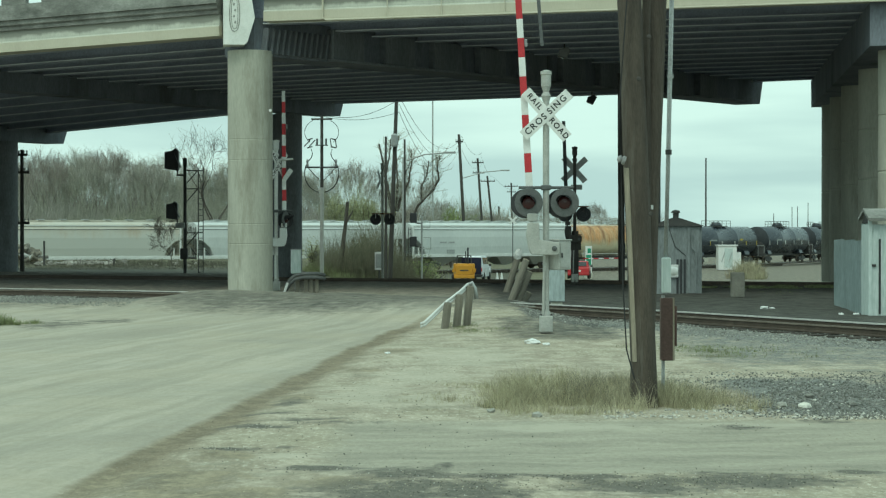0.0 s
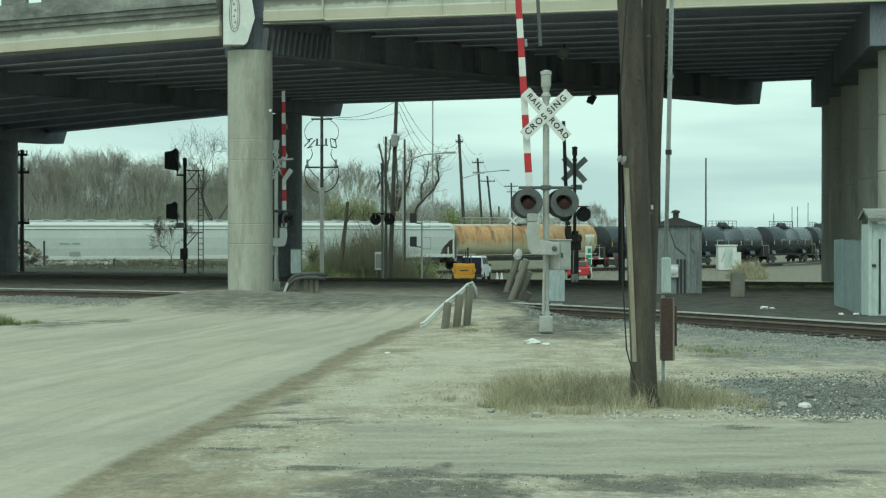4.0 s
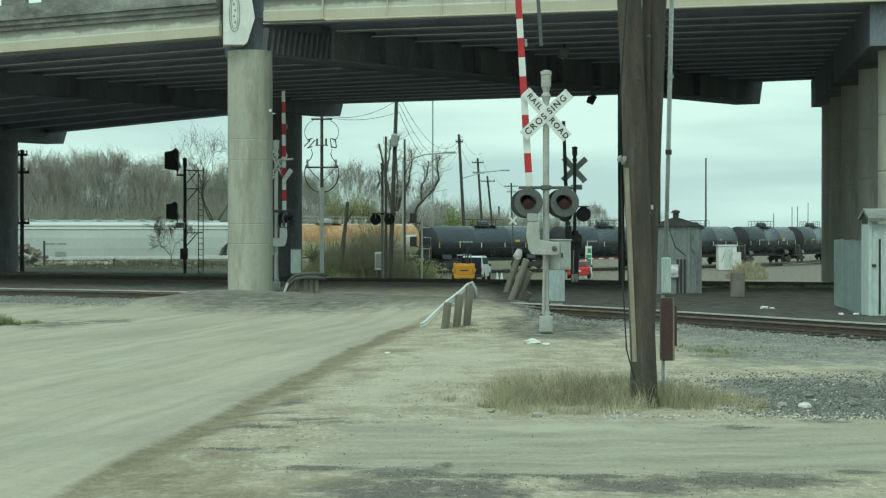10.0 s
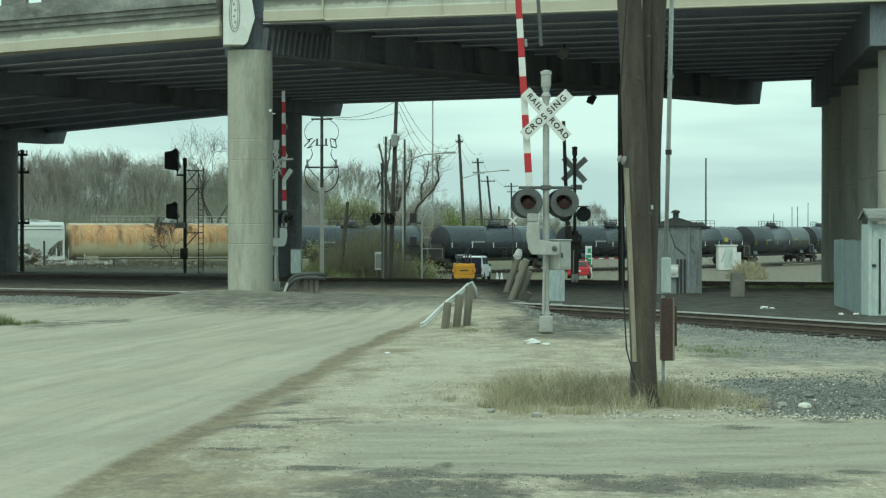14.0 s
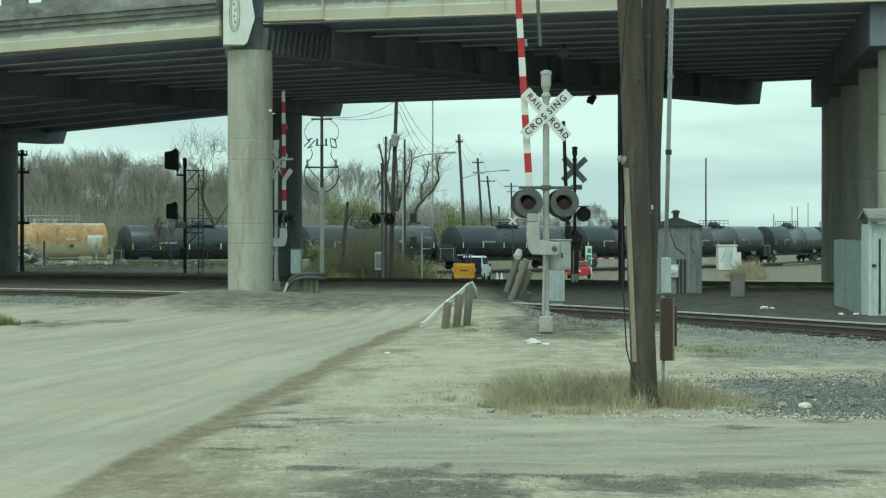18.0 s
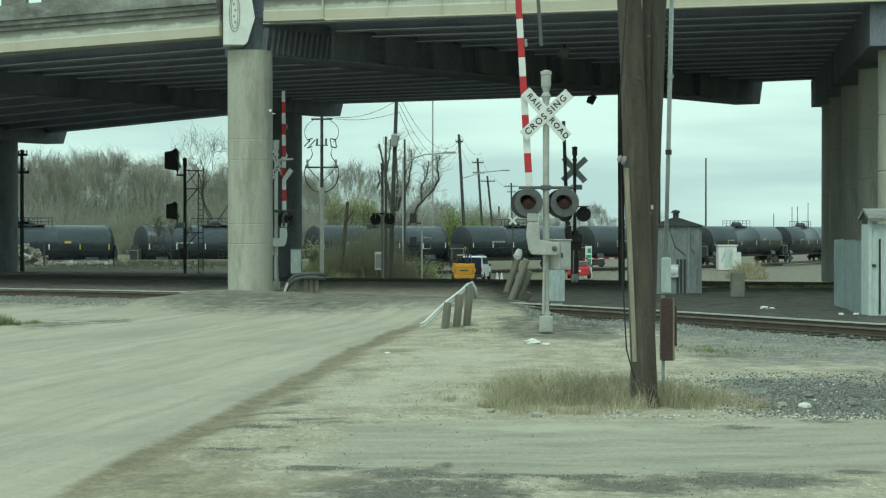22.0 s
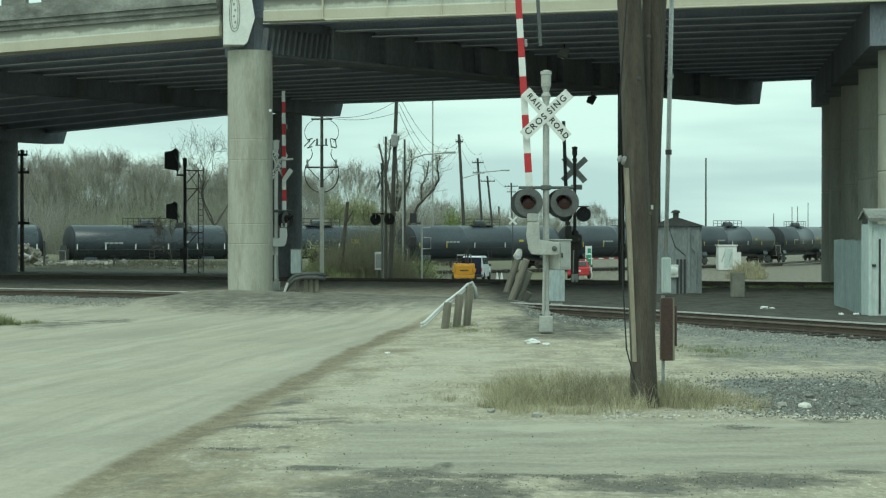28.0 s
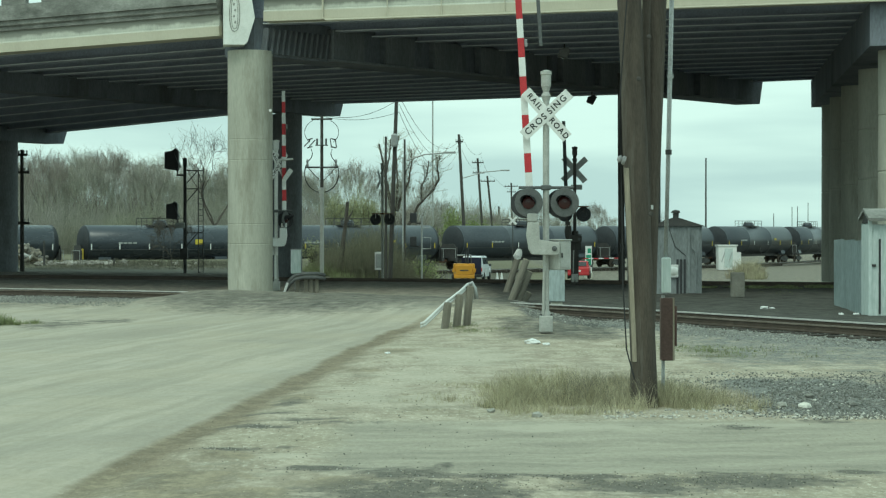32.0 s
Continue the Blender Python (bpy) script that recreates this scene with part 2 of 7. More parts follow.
TANK_GREY = mat("weathered_grey_black_tank_paint", (0.036, 0.043, 0.054), (0.06, 0.068, 0.08), 0.32, scale=0.6, fine=12, bump=0.02, stretch=(0.3, 1, 1), vary=0.25, spec=0.5)
YELLOW = mat("yellow_marking", (0.62, 0.48, 0.06), (0.55, 0.42, 0.05), 0.5, bump=0.02)
MACHINE = mat("construction_yellow_orange", (0.62, 0.30, 0.03), (0.52, 0.25, 0.03), 0.5, scale=3, bump=0.03, stain=(0.2, 0.13, 0.06), stain_at=0.68)
CAR_WHITE = mat("white_car_paint", (0.75, 0.77, 0.8), (0.7, 0.72, 0.75), 0.25, scale=1, bump=0)
CAR_BLUE = mat("dark_blue_car_paint", (0.016, 0.018, 0.045), (0.024, 0.027, 0.055), 0.6, scale=1, bump=0, spec=0.25)
CAR_RED = mat("red_car_paint", (0.48, 0.03, 0.04), (0.42, 0.03, 0.035), 0.3, scale=1, bump=0)
GLASS_DARK = mat("dark_window_glass", (0.02, 0.025, 0.03), (0.03, 0.035, 0.04), 0.08, bump=0, spec=0.7)
RUBBER = mat("tyre_rubber", (0.02, 0.02, 0.02), (0.03, 0.03, 0.03), 0.85)
SHEET_GREEN = mat("pale_green_grey_sheet", (0.43, 0.49, 0.49), (0.36, 0.41, 0.41), 0.65, 0.1, scale=1.5, fine=18, bump=0.05, stain=(0.2, 0.21, 0.19), stain_at=0.64, stretch=(1, 1, 0.25))
SHEET_PALE = mat("pale_blue_grey_sheet", (0.58, 0.64, 0.62), (0.49, 0.55, 0.53), 0.6, 0.1, scale=1.5, fine=18, bump=0.05, stain=(0.30, 0.32, 0.30), stain_at=0.66, stretch=(1, 1, 0.2))
SHED_GREY = mat("shed_grey_paint", (0.25, 0.268, 0.27), (0.195, 0.21, 0.212), 0.75, scale=1.6, fine=20, bump=0.1, stain=(0.13, 0.14, 0.14), stain_at=0.62, stretch=(1, 1, 0.3))
MARKER = mat("brown_grey_marker_concrete", (0.215, 0.205, 0.175), (0.145, 0.138, 0.118), 0.9, scale=3, fine=30, bump=0.3)
ROOF_DARK = mat("dark_roof_felt", (0.05, 0.05, 0.05), (0.08, 0.08, 0.075), 0.9, scale=3, bump=0.3)
CLOD = mat("dirt_clods", (0.36, 0.33, 0.25), (0.22, 0.2, 0.15), 0.95, scale=6, fine=50, bump=0.3)
DARK_CLOD = mat("dark_wet_clods", (0.12, 0.115, 0.10), (0.07, 0.067, 0.06), 0.9, scale=6, fine=50, bump=0.3)
PALE_STONE = mat("pale_limestone", (0.55, 0.53, 0.475), (0.40, 0.385, 0.345), 0.9, scale=5, fine=40, bump=0.3)
FADED_ORANGE = mat("faded_orange_tape", (0.42, 0.19, 0.07), (0.3, 0.14, 0.06), 0.7)
PLASTIC_WHITE = mat("white_plastic_litter", (0.8, 0.8, 0.78), (0.7, 0.7, 0.68), 0.5, scale=20)
STONE = mat("ballast_stone", (0.285, 0.278, 0.25), (0.185, 0.18, 0.16), 0.9, scale=6, fine=50, bump=0.4, vary=0.35)
RUBBLE = mat("rubble_stone", (0.27, 0.255, 0.225), (0.16, 0.15, 0.135), 0.95, scale=2, fine=20, bump=0.4, vary=0.4)
LAMP_GREY = mat("dull_lamp_grey", (0.125, 0.13, 0.13), (0.083, 0.087, 0.087), 0.6, scale=8, bump=0.05)
BARK = mat("bare_bark", (0.10, 0.087, 0.072), (0.065, 0.056, 0.048), 0.95, scale=3, bump=0.2)
TWIG = mat("bare_twigs", (0.375, 0.355, 0.32), (0.285, 0.272, 0.248), 0.95, scale=0.12, bump=0, stain=(0.275, 0.28, 0.205), stain_at=0.52)
TWIG_RED = mat("reddish_budding_twigs", (0.27, 0.24, 0.205), (0.21, 0.19, 0.165), 0.95, scale=0.2, bump=0)
WEED_BROWN = mat("dead_weeds", (0.20, 0.18, 0.135), (0.15, 0.14, 0.1), 0.95, scale=0.6, bump=0)
BANK_WEED = mat("dark_bank_weeds", (0.125, 0.115, 0.088), (0.085, 0.083, 0.06), 0.95, scale=0.6, bump=0)
SHRUB_TWIG = mat("brown_green_shrub", (0.185, 0.17, 0.12), (0.14, 0.14, 0.088), 0.95, scale=0.5, bump=0)
LEAF = mat("fresh_leaves", (0.20, 0.25, 0.075), (0.15, 0.18, 0.06), 0.8, scale=0.5, bump=0)
LEAF_OLIVE = mat("olive_young_leaves", (0.29, 0.295, 0.14), (0.25, 0.255, 0.15), 0.85, scale=0.5, bump=0)
GRASS = mat("dry_grass", (0.45, 0.41, 0.285), (0.33, 0.31, 0.195), 0.9, scale=1.1, fine=6, bump=0, stain=(0.31, 0.265, 0.19), stain_at=0.56)
GRASS_GREEN = mat("short_green_grass", (0.17, 0.205, 0.085), (0.23, 0.23, 0.13), 0.9, scale=2.0, fine=6, bump=0)
WIRE = mat("cable_black", (0.02, 0.02, 0.02), (0.03, 0.03, 0.03), 0.7, bump=0)
CERAMIC = mat("grey_porcelain", (0.3, 0.3, 0.3), (0.22, 0.22, 0.22), 0.35, bump=0)
SIGN_GREEN = mat("green_sign_panel", (0.05, 0.30, 0.18), (0.04, 0.26, 0.15), 0.5, bump=0)


# ---- mesh helpers ----
def part(name, bm, material, parent=None, label="", m=None, smooth=False):
    me = bpy.data.meshes.new(name)
    bm.to_mesh(me)
    bm.free()
    mats = material if isinstance(material, (list, tuple)) else [material]
    for x in mats:
        me.materials.append(x)
    if smooth:
        for f in me.polygons:
            f.use_smooth = True
    ob = new(name, me)
    if m is not None:
        ob.matrix_basis = m
    if parent is not None:
        ob.parent = parent
    if label:
        tagged(ob, label)
    return ob


def thing(name, m, label, category, group="", kind=""):
    ob = new(name)
    ob.empty_display_size = 0.3
    ob.matrix_basis = m
    return tagged(ob, label, category, group, kind)


def box(w, d, h, at=(0, 0, 0), turn=(0, 0, 0), bm=None, bevel=0.0, mi=0):
    """A box w x d x h, centred at 'at'."""
    bm = bm or bmesh.new()
    r = bmesh.ops.create_cube(bm, size=1.0, matrix=pose(*at, *turn) @ Matrix.Diagonal((w, d, h, 1)))
    fs = {f for v in r['verts'] for f in v.link_faces}
    for f in fs:
        f.material_index = mi
    if bevel:
        es = list({e for v in r['verts'] for e in v.link_edges})
        bmesh.ops.bevel(bm, geom=es, offset=bevel, segments=2, affect='EDGES', profile=0.5, material=-1)
    return bm


def rod(a, b, r, r2=None, seg=10, bm=None, mi=0, caps=True):
    """A round bar from a to b."""
    bm = bm or bmesh.new()
    a, b = Vector(a), Vector(b)
    v = b - a
    q = v.to_track_quat('Z', 'Y').to_matrix().to_4x4()
    res = bmesh.ops.create_cone(bm, cap_ends=caps, cap_tris=False, segments=seg, radius1=r, radius2=r if r2 is None else r2,
                                depth=v.length, matrix=Matrix.Translation((a + b) / 2) @ q)
    if mi:
        for f in {f for w in res['verts'] for f in w.link_faces}:
            f.material_index = mi
    return bm


def pipe(points, r, seg=8, bm=None):
    """A tube of constant size along a polyline."""
    bm = bm or bmesh.new()
    ps = [Vector(p) for p in points]
    rings = []
    for i, p in enumerate(ps):
        d = (ps[min(i + 1, len(ps) - 1)] - ps[max(i - 1, 0)]).normalized()
        q = d.to_track_quat('Z', 'Y')
        rings.append([bm.verts.new(p + q @ Vector((r * math.cos(k * math.tau / seg), r * math.sin(k * math.tau / seg), 0))) for k in range(seg)])
    for a, b in zip(rings, rings[1:]):
        for k in range(seg):
            bm.faces.new((a[k], a[(k + 1) % seg], b[(k + 1) % seg], b[k]))
    bm.faces.new(rings[0][::-1])
    bm.faces.new(rings[-1])
    return bm


def lathe(profile, seg=24, bm=None, m=None):
    """A turned body round z from (radius, height) pairs."""
    bm = bm or bmesh.new()
    rings = []
    for r, z in profile:
        ring = [bm.verts.new((max(r, 1e-4) * math.cos(k * math.tau / seg), max(r, 1e-4) * math.sin(k * math.tau / seg), z)) for k in range(seg)]
        rings.append(ring)
    for a, b in zip(rings, rings[1:]):
        for k in range(seg):
            bm.faces.new((a[k], a[(k + 1) % seg], b[(k + 1) % seg], b[k]))
    bm.faces.new(rings[0][::-1])
    bm.faces.new(rings[-1])
    if m is not None:
        bmesh.ops.transform(bm, matrix=m, verts=[v for ring in rings for v in ring])
    return bm


def prism(outline, depth, bm=None, m=None):
    """A plate with the outline (x, z), thick along y, centred."""
    bm = bm or bmesh.new()
    a = [bm.verts.new((x, -depth / 2, z)) for x, z in outline]
    b = [bm.verts.new((x, depth / 2, z)) for x, z in outline]
    bm.faces.new(a)
    bm.faces.new(b[::-1])
    for i in range(len(a)):
        j = (i + 1) % len(a)
        bm.faces.new((a[i], b[i], b[j], a[j]))
    if m is not None:
        bmesh.ops.transform(bm, matrix=m, verts=a + b)
    bmesh.ops.recalc_face_normals(bm, faces=bm.faces[:])
    return bm


def beam(profile_a, profile_b, bm=None):
    """A solid between two loops of corner points in space."""
    bm = bm or bmesh.new()
    a = [bm.verts.new(p) for p in profile_a]
    b = [bm.verts.new(p) for p in profile_b]
    bm.faces.new(a)
    bm.faces.new(b[::-1])
    for i in range(len(a)):
        j = (i + 1) % len(a)
        bm.faces.new((a[i], b[i], b[j], a[j]))
    bmesh.ops.recalc_face_normals(bm, faces=bm.faces[:])
    return bm


def writing(text, size, material, parent, m, name="lettering", label="", depth=0.004, align='CENTER'):
    cu = bpy.data.curves.new(name, 'FONT')
    cu.body, cu.size, cu.extrude, cu.offset, cu.space_character = text, size, depth, 0.003, 1.26
    cu.align_x, cu.align_y = align, 'CENTER'
    ob = new(name + "_curve", cu)
    me = bpy.data.meshes.new_from_object(ob.evaluated_get(bpy.context.evaluated_depsgraph_get()))
    bpy.data.objects.remove(ob)
    me.materials.clear()
    me.materials.append(material)
    o = new(name, me)
    o.matrix_basis = m
    o.parent = parent
    if label:
        tagged(o, label)
    return o


def lerp(a, b, t):
    return tuple(x + (y - x) * t for x, y in zip(a, b))


def smooth01(x, a, b):
    t = min(max((x - a) / (b - a), 0.0), 1.0)
    return t * t * (3 - 2 * t)


# ---- the lie of the land ----
RAIL_Z = -1.57                                                     # top of the freight line's rails
NEAR_C, NEAR_R, NEAR_A = (-30.92, 24.23), 40.885, radians(29.57)     # bend of the crossing track


def heading(s):
    """The freight line's heading: a bend that tightens slightly; straight beyond both ends."""
    u = (min(max(s, 0.0), 195.0) - 100.0) / 50.0
    return 0.645833 + 50.0 * (6.56335e-3 * u + 1.19603e-3 * u * u / 2 - 7.57078e-4 * u ** 3 / 3)


LINE = {100: (1.2417, 182.0067)}
for k_ in range(100, 420):
    a_ = heading(k_ + 0.5)
    LINE[k_ + 1] = (LINE[k_][0] + math.cos(a_), LINE[k_][1] + math.sin(a_))
for k_ in range(100, -120, -1):
    a_ = heading(k_ - 0.5)
    LINE[k_ - 1] = (LINE[k_][0] - math.cos(a_), LINE[k_][1] - math.sin(a_))
LINE_XY = np.array([LINE[k_] for k_ in range(-119, 420, 3)])


def line_at(s):
    """Place and heading on the freight line, s metres along it."""
    k, a = math.floor(s), heading(s)
    return LINE[k][0] + (s - k) * math.cos(a), LINE[k][1] + (s - k) * math.sin(a), a


def near_at(a, r=NEAR_R):
    """A point of the crossing track at the angle a round its bend."""
    e = max(0.0, NEAR_A - a) * NEAR_R
    a = max(a, NEAR_A)
    return NEAR_C[0] + r * math.cos(a) + e * math.sin(a), NEAR_C[1] + r * math.sin(a) - e * math.cos(a)


def near_gap(x, y):
    dx, dy = x - NEAR_C[0], y - NEAR_C[1]
    if math.atan2(dy, dx) < NEAR_A:
        return abs(dx * math.cos(NEAR_A) + dy * math.sin(NEAR_A) - NEAR_R)
    return abs(math.hypot(dx, dy) - NEAR_R)


def crest_y(x):
    return 79.0 - 0.36 * min(max(x, -40), 30)


def freight_gap(x, y):
    return float(np.hypot(LINE_XY[:, 0] - x, LINE_XY[:, 1] - y).min()) if y > 115 else 99.0


def edge_right(y):
    """The road's right edge."""
    if y < 39.5:
        return -3.21 + (y - 14.0) * 0.0765 + 0.03 * math.sin(y * 0.9) + 0.16 * noise.noise((y * 0.33, 2.0, 8.0))
    return -1.2 + (min(y, 60) - 39.5) * 0.15


def land(x, y):
    z = 0.035 * noise.noise((x * 0.35, y * 0.35, 0.0)) + 0.02 * noise.noise((x * 1.3, y * 1.3, 4.0))
    if y < 40:
        g = abs(x - edge_right(y) - 0.12)
        z -= 0.05 * max(0.0, 1 - g / 0.45)
    d = near_gap(x, y)
    on_road = smooth01(x, -9.5, -7.0) * (1 - smooth01(x, 1.2, 3.4))
    if x > -45:
        z += (0.28 * on_road + 0.06 * (1 - on_road)) * (1 - smooth01(d, 0.9, 6.5))
    c = crest_y(x)
    low = -0.3 + (-2.0 + 0.3) * smooth01(x, -11, -1)
    z += low * smooth01(y, c + 3, c + 32)
    f = freight_gap(x, y)
    z += (-1.93 - low) * (1 - smooth01(f, 2.6, 5.0)) * smooth01(y, c + 20, c + 45)
    return z


# wet smears and brown smudges on the dirt: centre and half sizes
WET_SPOTS = [(-1.1, 16.92, 0.46, 0.24), (-0.25, 16.45, 0.5, 0.55), (0.4, 16.35, 0.35, 0.45), (-1.45, 21.3, 0.5, 0.16), (-0.45, 15.3, 0.75, 1.0), (-2.02, 20.64, 0.41, 0.3), (-2.05, 18.45, 0.31, 0.19), (-1.88, 23.34, 0.25, 0.46), (-1.98, 21.97, 0.32, 0.2), (-1.5, 18.59, 0.11, 0.15), (0.25, 15.3, 0.45, 0.9), (1.15, 16.34, 0.53, 0.19), (1.6, 15.65, 0.65, 0.65), (2.5, 16.05, 0.9, 0.58), (3.18, 20.46, 0.33, 0.23), (3.58, 16.64, 0.24, 0.16), (0.03, 17.13, 0.07, 0.25), (4.2, 21.13, 0.3, 0.25), (-8.7, 43.14, 0.78, 2.34), (-7.71, 44.93, 0.61, 1.13), (-5.93, 52.68, 0.62, 3.1), (-1.15, 20.94, 0.49, 0.18)]
BROWN_SPOTS = [(-2.3, 16.2, 0.72, 1.35), (-0.75, 16.0, 0.55, 0.35), (-1.9, 15.3, 0.8, 0.45), (-2.08, 18.0, 0.32, 0.54), (-0.86, 15.91, 0.28, 0.28), (-1.87, 24.15, 0.28, 0.82), (-1.23, 29.03, 0.34, 0.47), (-0.84, 33.85, 0.4, 0.64)]


CHALK_SPOTS = [(-0.95, 24.6, 0.75, 2.6), (-0.35, 27.8, 0.8, 2.4), (0.35, 32.0, 1.2, 3.2), (-1.4, 17.9, 0.4, 0.5), (-0.1, 24.0, 0.6, 1.2), (3.2, 20.6, 1.0, 0.4), (1.2, 20.4, 1.4, 0.5)]


def spots(x, y, rows):
    return max(1.25 - math.hypot((x - cx) / rx, (y - cy) / ry) for cx, cy, rx, ry in rows)


def make_ground():
    xs = [-3000, -1500, -700, -350, -200, -130, -90, -65, -48, -38] + list(np.arange(-30, -11, 0.6)) + list(np.arange(-11, -5, 0.2)) + list(np.arange(-5, 5.5, 0.07)) \
        + list(np.arange(5.5, 12, 0.2)) + list(np.arange(12, 30, 0.6)) + [34, 40, 50, 65, 90, 130, 200, 350, 700, 1500, 3000]
    ys = [-400, -150, -60, -20, 0, 8, 12] + list(np.arange(14, 20, 0.07)) + list(np.arange(20, 30, 0.14)) + list(np.arange(30, 66, 0.3)) + list(np.arange(66, 130, 1.0)) \
        + list(np.arange(130, 300, 2.5)) + [320, 380, 480, 700, 1100, 1800, 3000, 4500]
    verts = [(float(x), float(y), land(x, y)) for y in ys for x in xs]
    w = len(xs)
    faces = [(j * w + i, j * w + i + 1, (j + 1) * w + i + 1, (j + 1) * w + i) for j in range(len(ys) - 1) for i in range(w - 1)]
    me = bpy.data.meshes.new("ground")
    me.from_pydata(verts, [], faces)
    road, wet, gravel, soil_shade, green, brown, lane, smudge, chalk = ([] for _ in range(9))
    for x, y, z in verts:
        e = edge_right(y)
        road.append(smooth01(e - x, -0.25, 0.3) if y < 90 else 0.0)
        g = x - e - 0.1
        strip = (smooth01(g, -0.26, -0.06) * (1 - smooth01(g, 0.06, 0.62 + 0.5 * noise.noise((x * 0.6, y * 1.1, 2))))) * smooth01(y, 13, 17) * (1 - smooth01(y, 40, 47))
        wet.append(max(0.0, spots(x, y, WET_SPOTS)) * (1.0 - 0.3 * smooth01(y, 17.2, 18.5) - 0.08 * smooth01(y, 30, 40)) if y < 60 else 0.0)
        lane.append(smooth01(y, 15.9, 17.0) * (1 - smooth01(y, 20.6, 21.6)) * smooth01(x, -1.6, -0.6))
        brown.append(strip)
        smudge.append(max(0.0, spots(x, y, BROWN_SPOTS)) if y < 60 else 0.0)
        chalk.append(max(0.0, spots(x, y, CHALK_SPOTS)) if y < 60 else 0.0)
        d = near_gap(x, y)
        bed = (1 - smooth01(d, 1.9, 3.1)) * (smooth01(x, 1.4, 2.8) + (1 - smooth01(x, -9.8, -8.4)))
        bed = max(bed, (1 - smooth01(d, 3.6, 5.2)) * (1 - smooth01(x, -11.2, -9.6)))
        heap = smooth01(x + 0.35 * noise.noise((x, y * 0.6, 3)), 3.3, 4.2) * smooth01(y, 21.3, 22.2) * (1 - smooth01(y + 2.4 * noise.noise((x * 0.8, y * 0.4, 5)), 25.0, 30.0))
        churn = smooth01(x, 1.2, 2.1) * (1 - smooth01(x, 3.2, 4.2)) * smooth01(y, 35.5, 39) * (1 - smooth01(y, 47, 53))
        verge = smooth01(x, 0.5, 1.5) * (1 - smooth01(x, 3.2, 4.2)) * smooth01(y, 34.5, 38) * (1 - smooth01(y, 42.5, 45))
        spill = 0.45 * churn + 0.7 * smooth01(x, 2.8, 5.0) * smooth01(y, 27.5, 31.5) * (1 - smooth01(y, 40, 46))
        gravel.append(min(1.0, bed + heap + spill))
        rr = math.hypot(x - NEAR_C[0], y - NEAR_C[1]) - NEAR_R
        # follows the bridge: its shade is painted in along with the dark earth
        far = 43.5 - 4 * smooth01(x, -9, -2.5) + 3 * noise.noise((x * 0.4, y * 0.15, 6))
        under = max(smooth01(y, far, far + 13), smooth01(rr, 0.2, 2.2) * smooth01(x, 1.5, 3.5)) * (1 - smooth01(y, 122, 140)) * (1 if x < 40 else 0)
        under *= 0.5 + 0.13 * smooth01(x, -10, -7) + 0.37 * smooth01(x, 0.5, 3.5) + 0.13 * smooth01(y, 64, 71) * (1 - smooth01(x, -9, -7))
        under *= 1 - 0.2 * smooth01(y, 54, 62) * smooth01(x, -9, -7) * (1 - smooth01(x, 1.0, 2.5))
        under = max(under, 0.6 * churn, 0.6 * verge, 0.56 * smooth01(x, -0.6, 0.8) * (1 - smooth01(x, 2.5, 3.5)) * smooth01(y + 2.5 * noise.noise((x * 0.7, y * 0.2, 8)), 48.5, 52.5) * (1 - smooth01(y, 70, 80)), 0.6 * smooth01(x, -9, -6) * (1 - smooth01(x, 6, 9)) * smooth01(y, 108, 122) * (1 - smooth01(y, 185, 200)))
        soil_shade.append(max(under, 0.6 * smooth01(x, 8, 13) * smooth01(y, 96, 125) * (1 - smooth01(y, 300, 500))))
        g = 0.85 * smooth01(y, 92, 110) + 0.8 * max(0.0, 1 - math.hypot((x - 4.6) / 1.0, (y - 32.2) / 1.0))
        g += 1.4 * max(0.0, 1 - math.hypot((x + 9.9) / 0.8, (y - 43) / 1.6))
        green.append(min(1.0, g * (1 - 0.9 * smooth01(x, 9, 17))))
    for nm, vals in (("road", road), ("wet", wet), ("gravel", gravel), ("soil_shade", soil_shade), ("green", green), ("brown", brown), ("lane", lane), ("smudge", smudge), ("chalk", chalk)):
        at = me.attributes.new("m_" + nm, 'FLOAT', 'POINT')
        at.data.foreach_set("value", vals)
    for f in me.polygons:
        f.use_smooth = True
    ob = new("ground", me)
    m = bpy.data.materials.new("dirt_ground")
    m.use_nodes = True
    n, l = m.node_tree.nodes, m.node_tree.links
    p = n["Principled BSDF"]
    co = n.new("ShaderNodeTexCoord")

    def nz(scale, detail=5.0, rough=0.6, stretch=None):
        t = n.new("ShaderNodeTexNoise")
        t.inputs['Scale'].default_value, t.inputs['Detail'].default_value, t.inputs['Roughness'].default_value = scale, detail, rough
        src = co.outputs['Object']
        if stretch:
            mp = n.new("ShaderNodeMapping")
            mp.vector_type = 'TEXTURE'
            mp.inputs['Scale'].default_value, mp.inputs['Rotation'].default_value = [1 / c for c in stretch[:3]], (0, 0, radians(stretch[3]))
            l.new(src, mp.inputs['Vector'])
            src = mp.outputs['Vector']
        l.new(src, t.inputs['Vector'])
        return t.outputs['Fac']

    def rng(v, a, b, c=0.0, d=1.0):
        r = n.new("ShaderNodeMapRange")
        for k, val in zip(('From Min', 'From Max', 'To Min', 'To Max'), (a, b, c, d)):
            r.inputs[k].default_value = val
        l.new(v, r.inputs['Value'])
        return r.outputs['Result']

    def math2(op, a, b):
        t = n.new("ShaderNodeMath")
        t.operation = op
        for i, v in enumerate((a, b)):
            if isinstance(v, (int, float)):
                t.inputs[i].default_value = v
            else:
                l.new(v, t.inputs[i])
        return t.outputs[0]

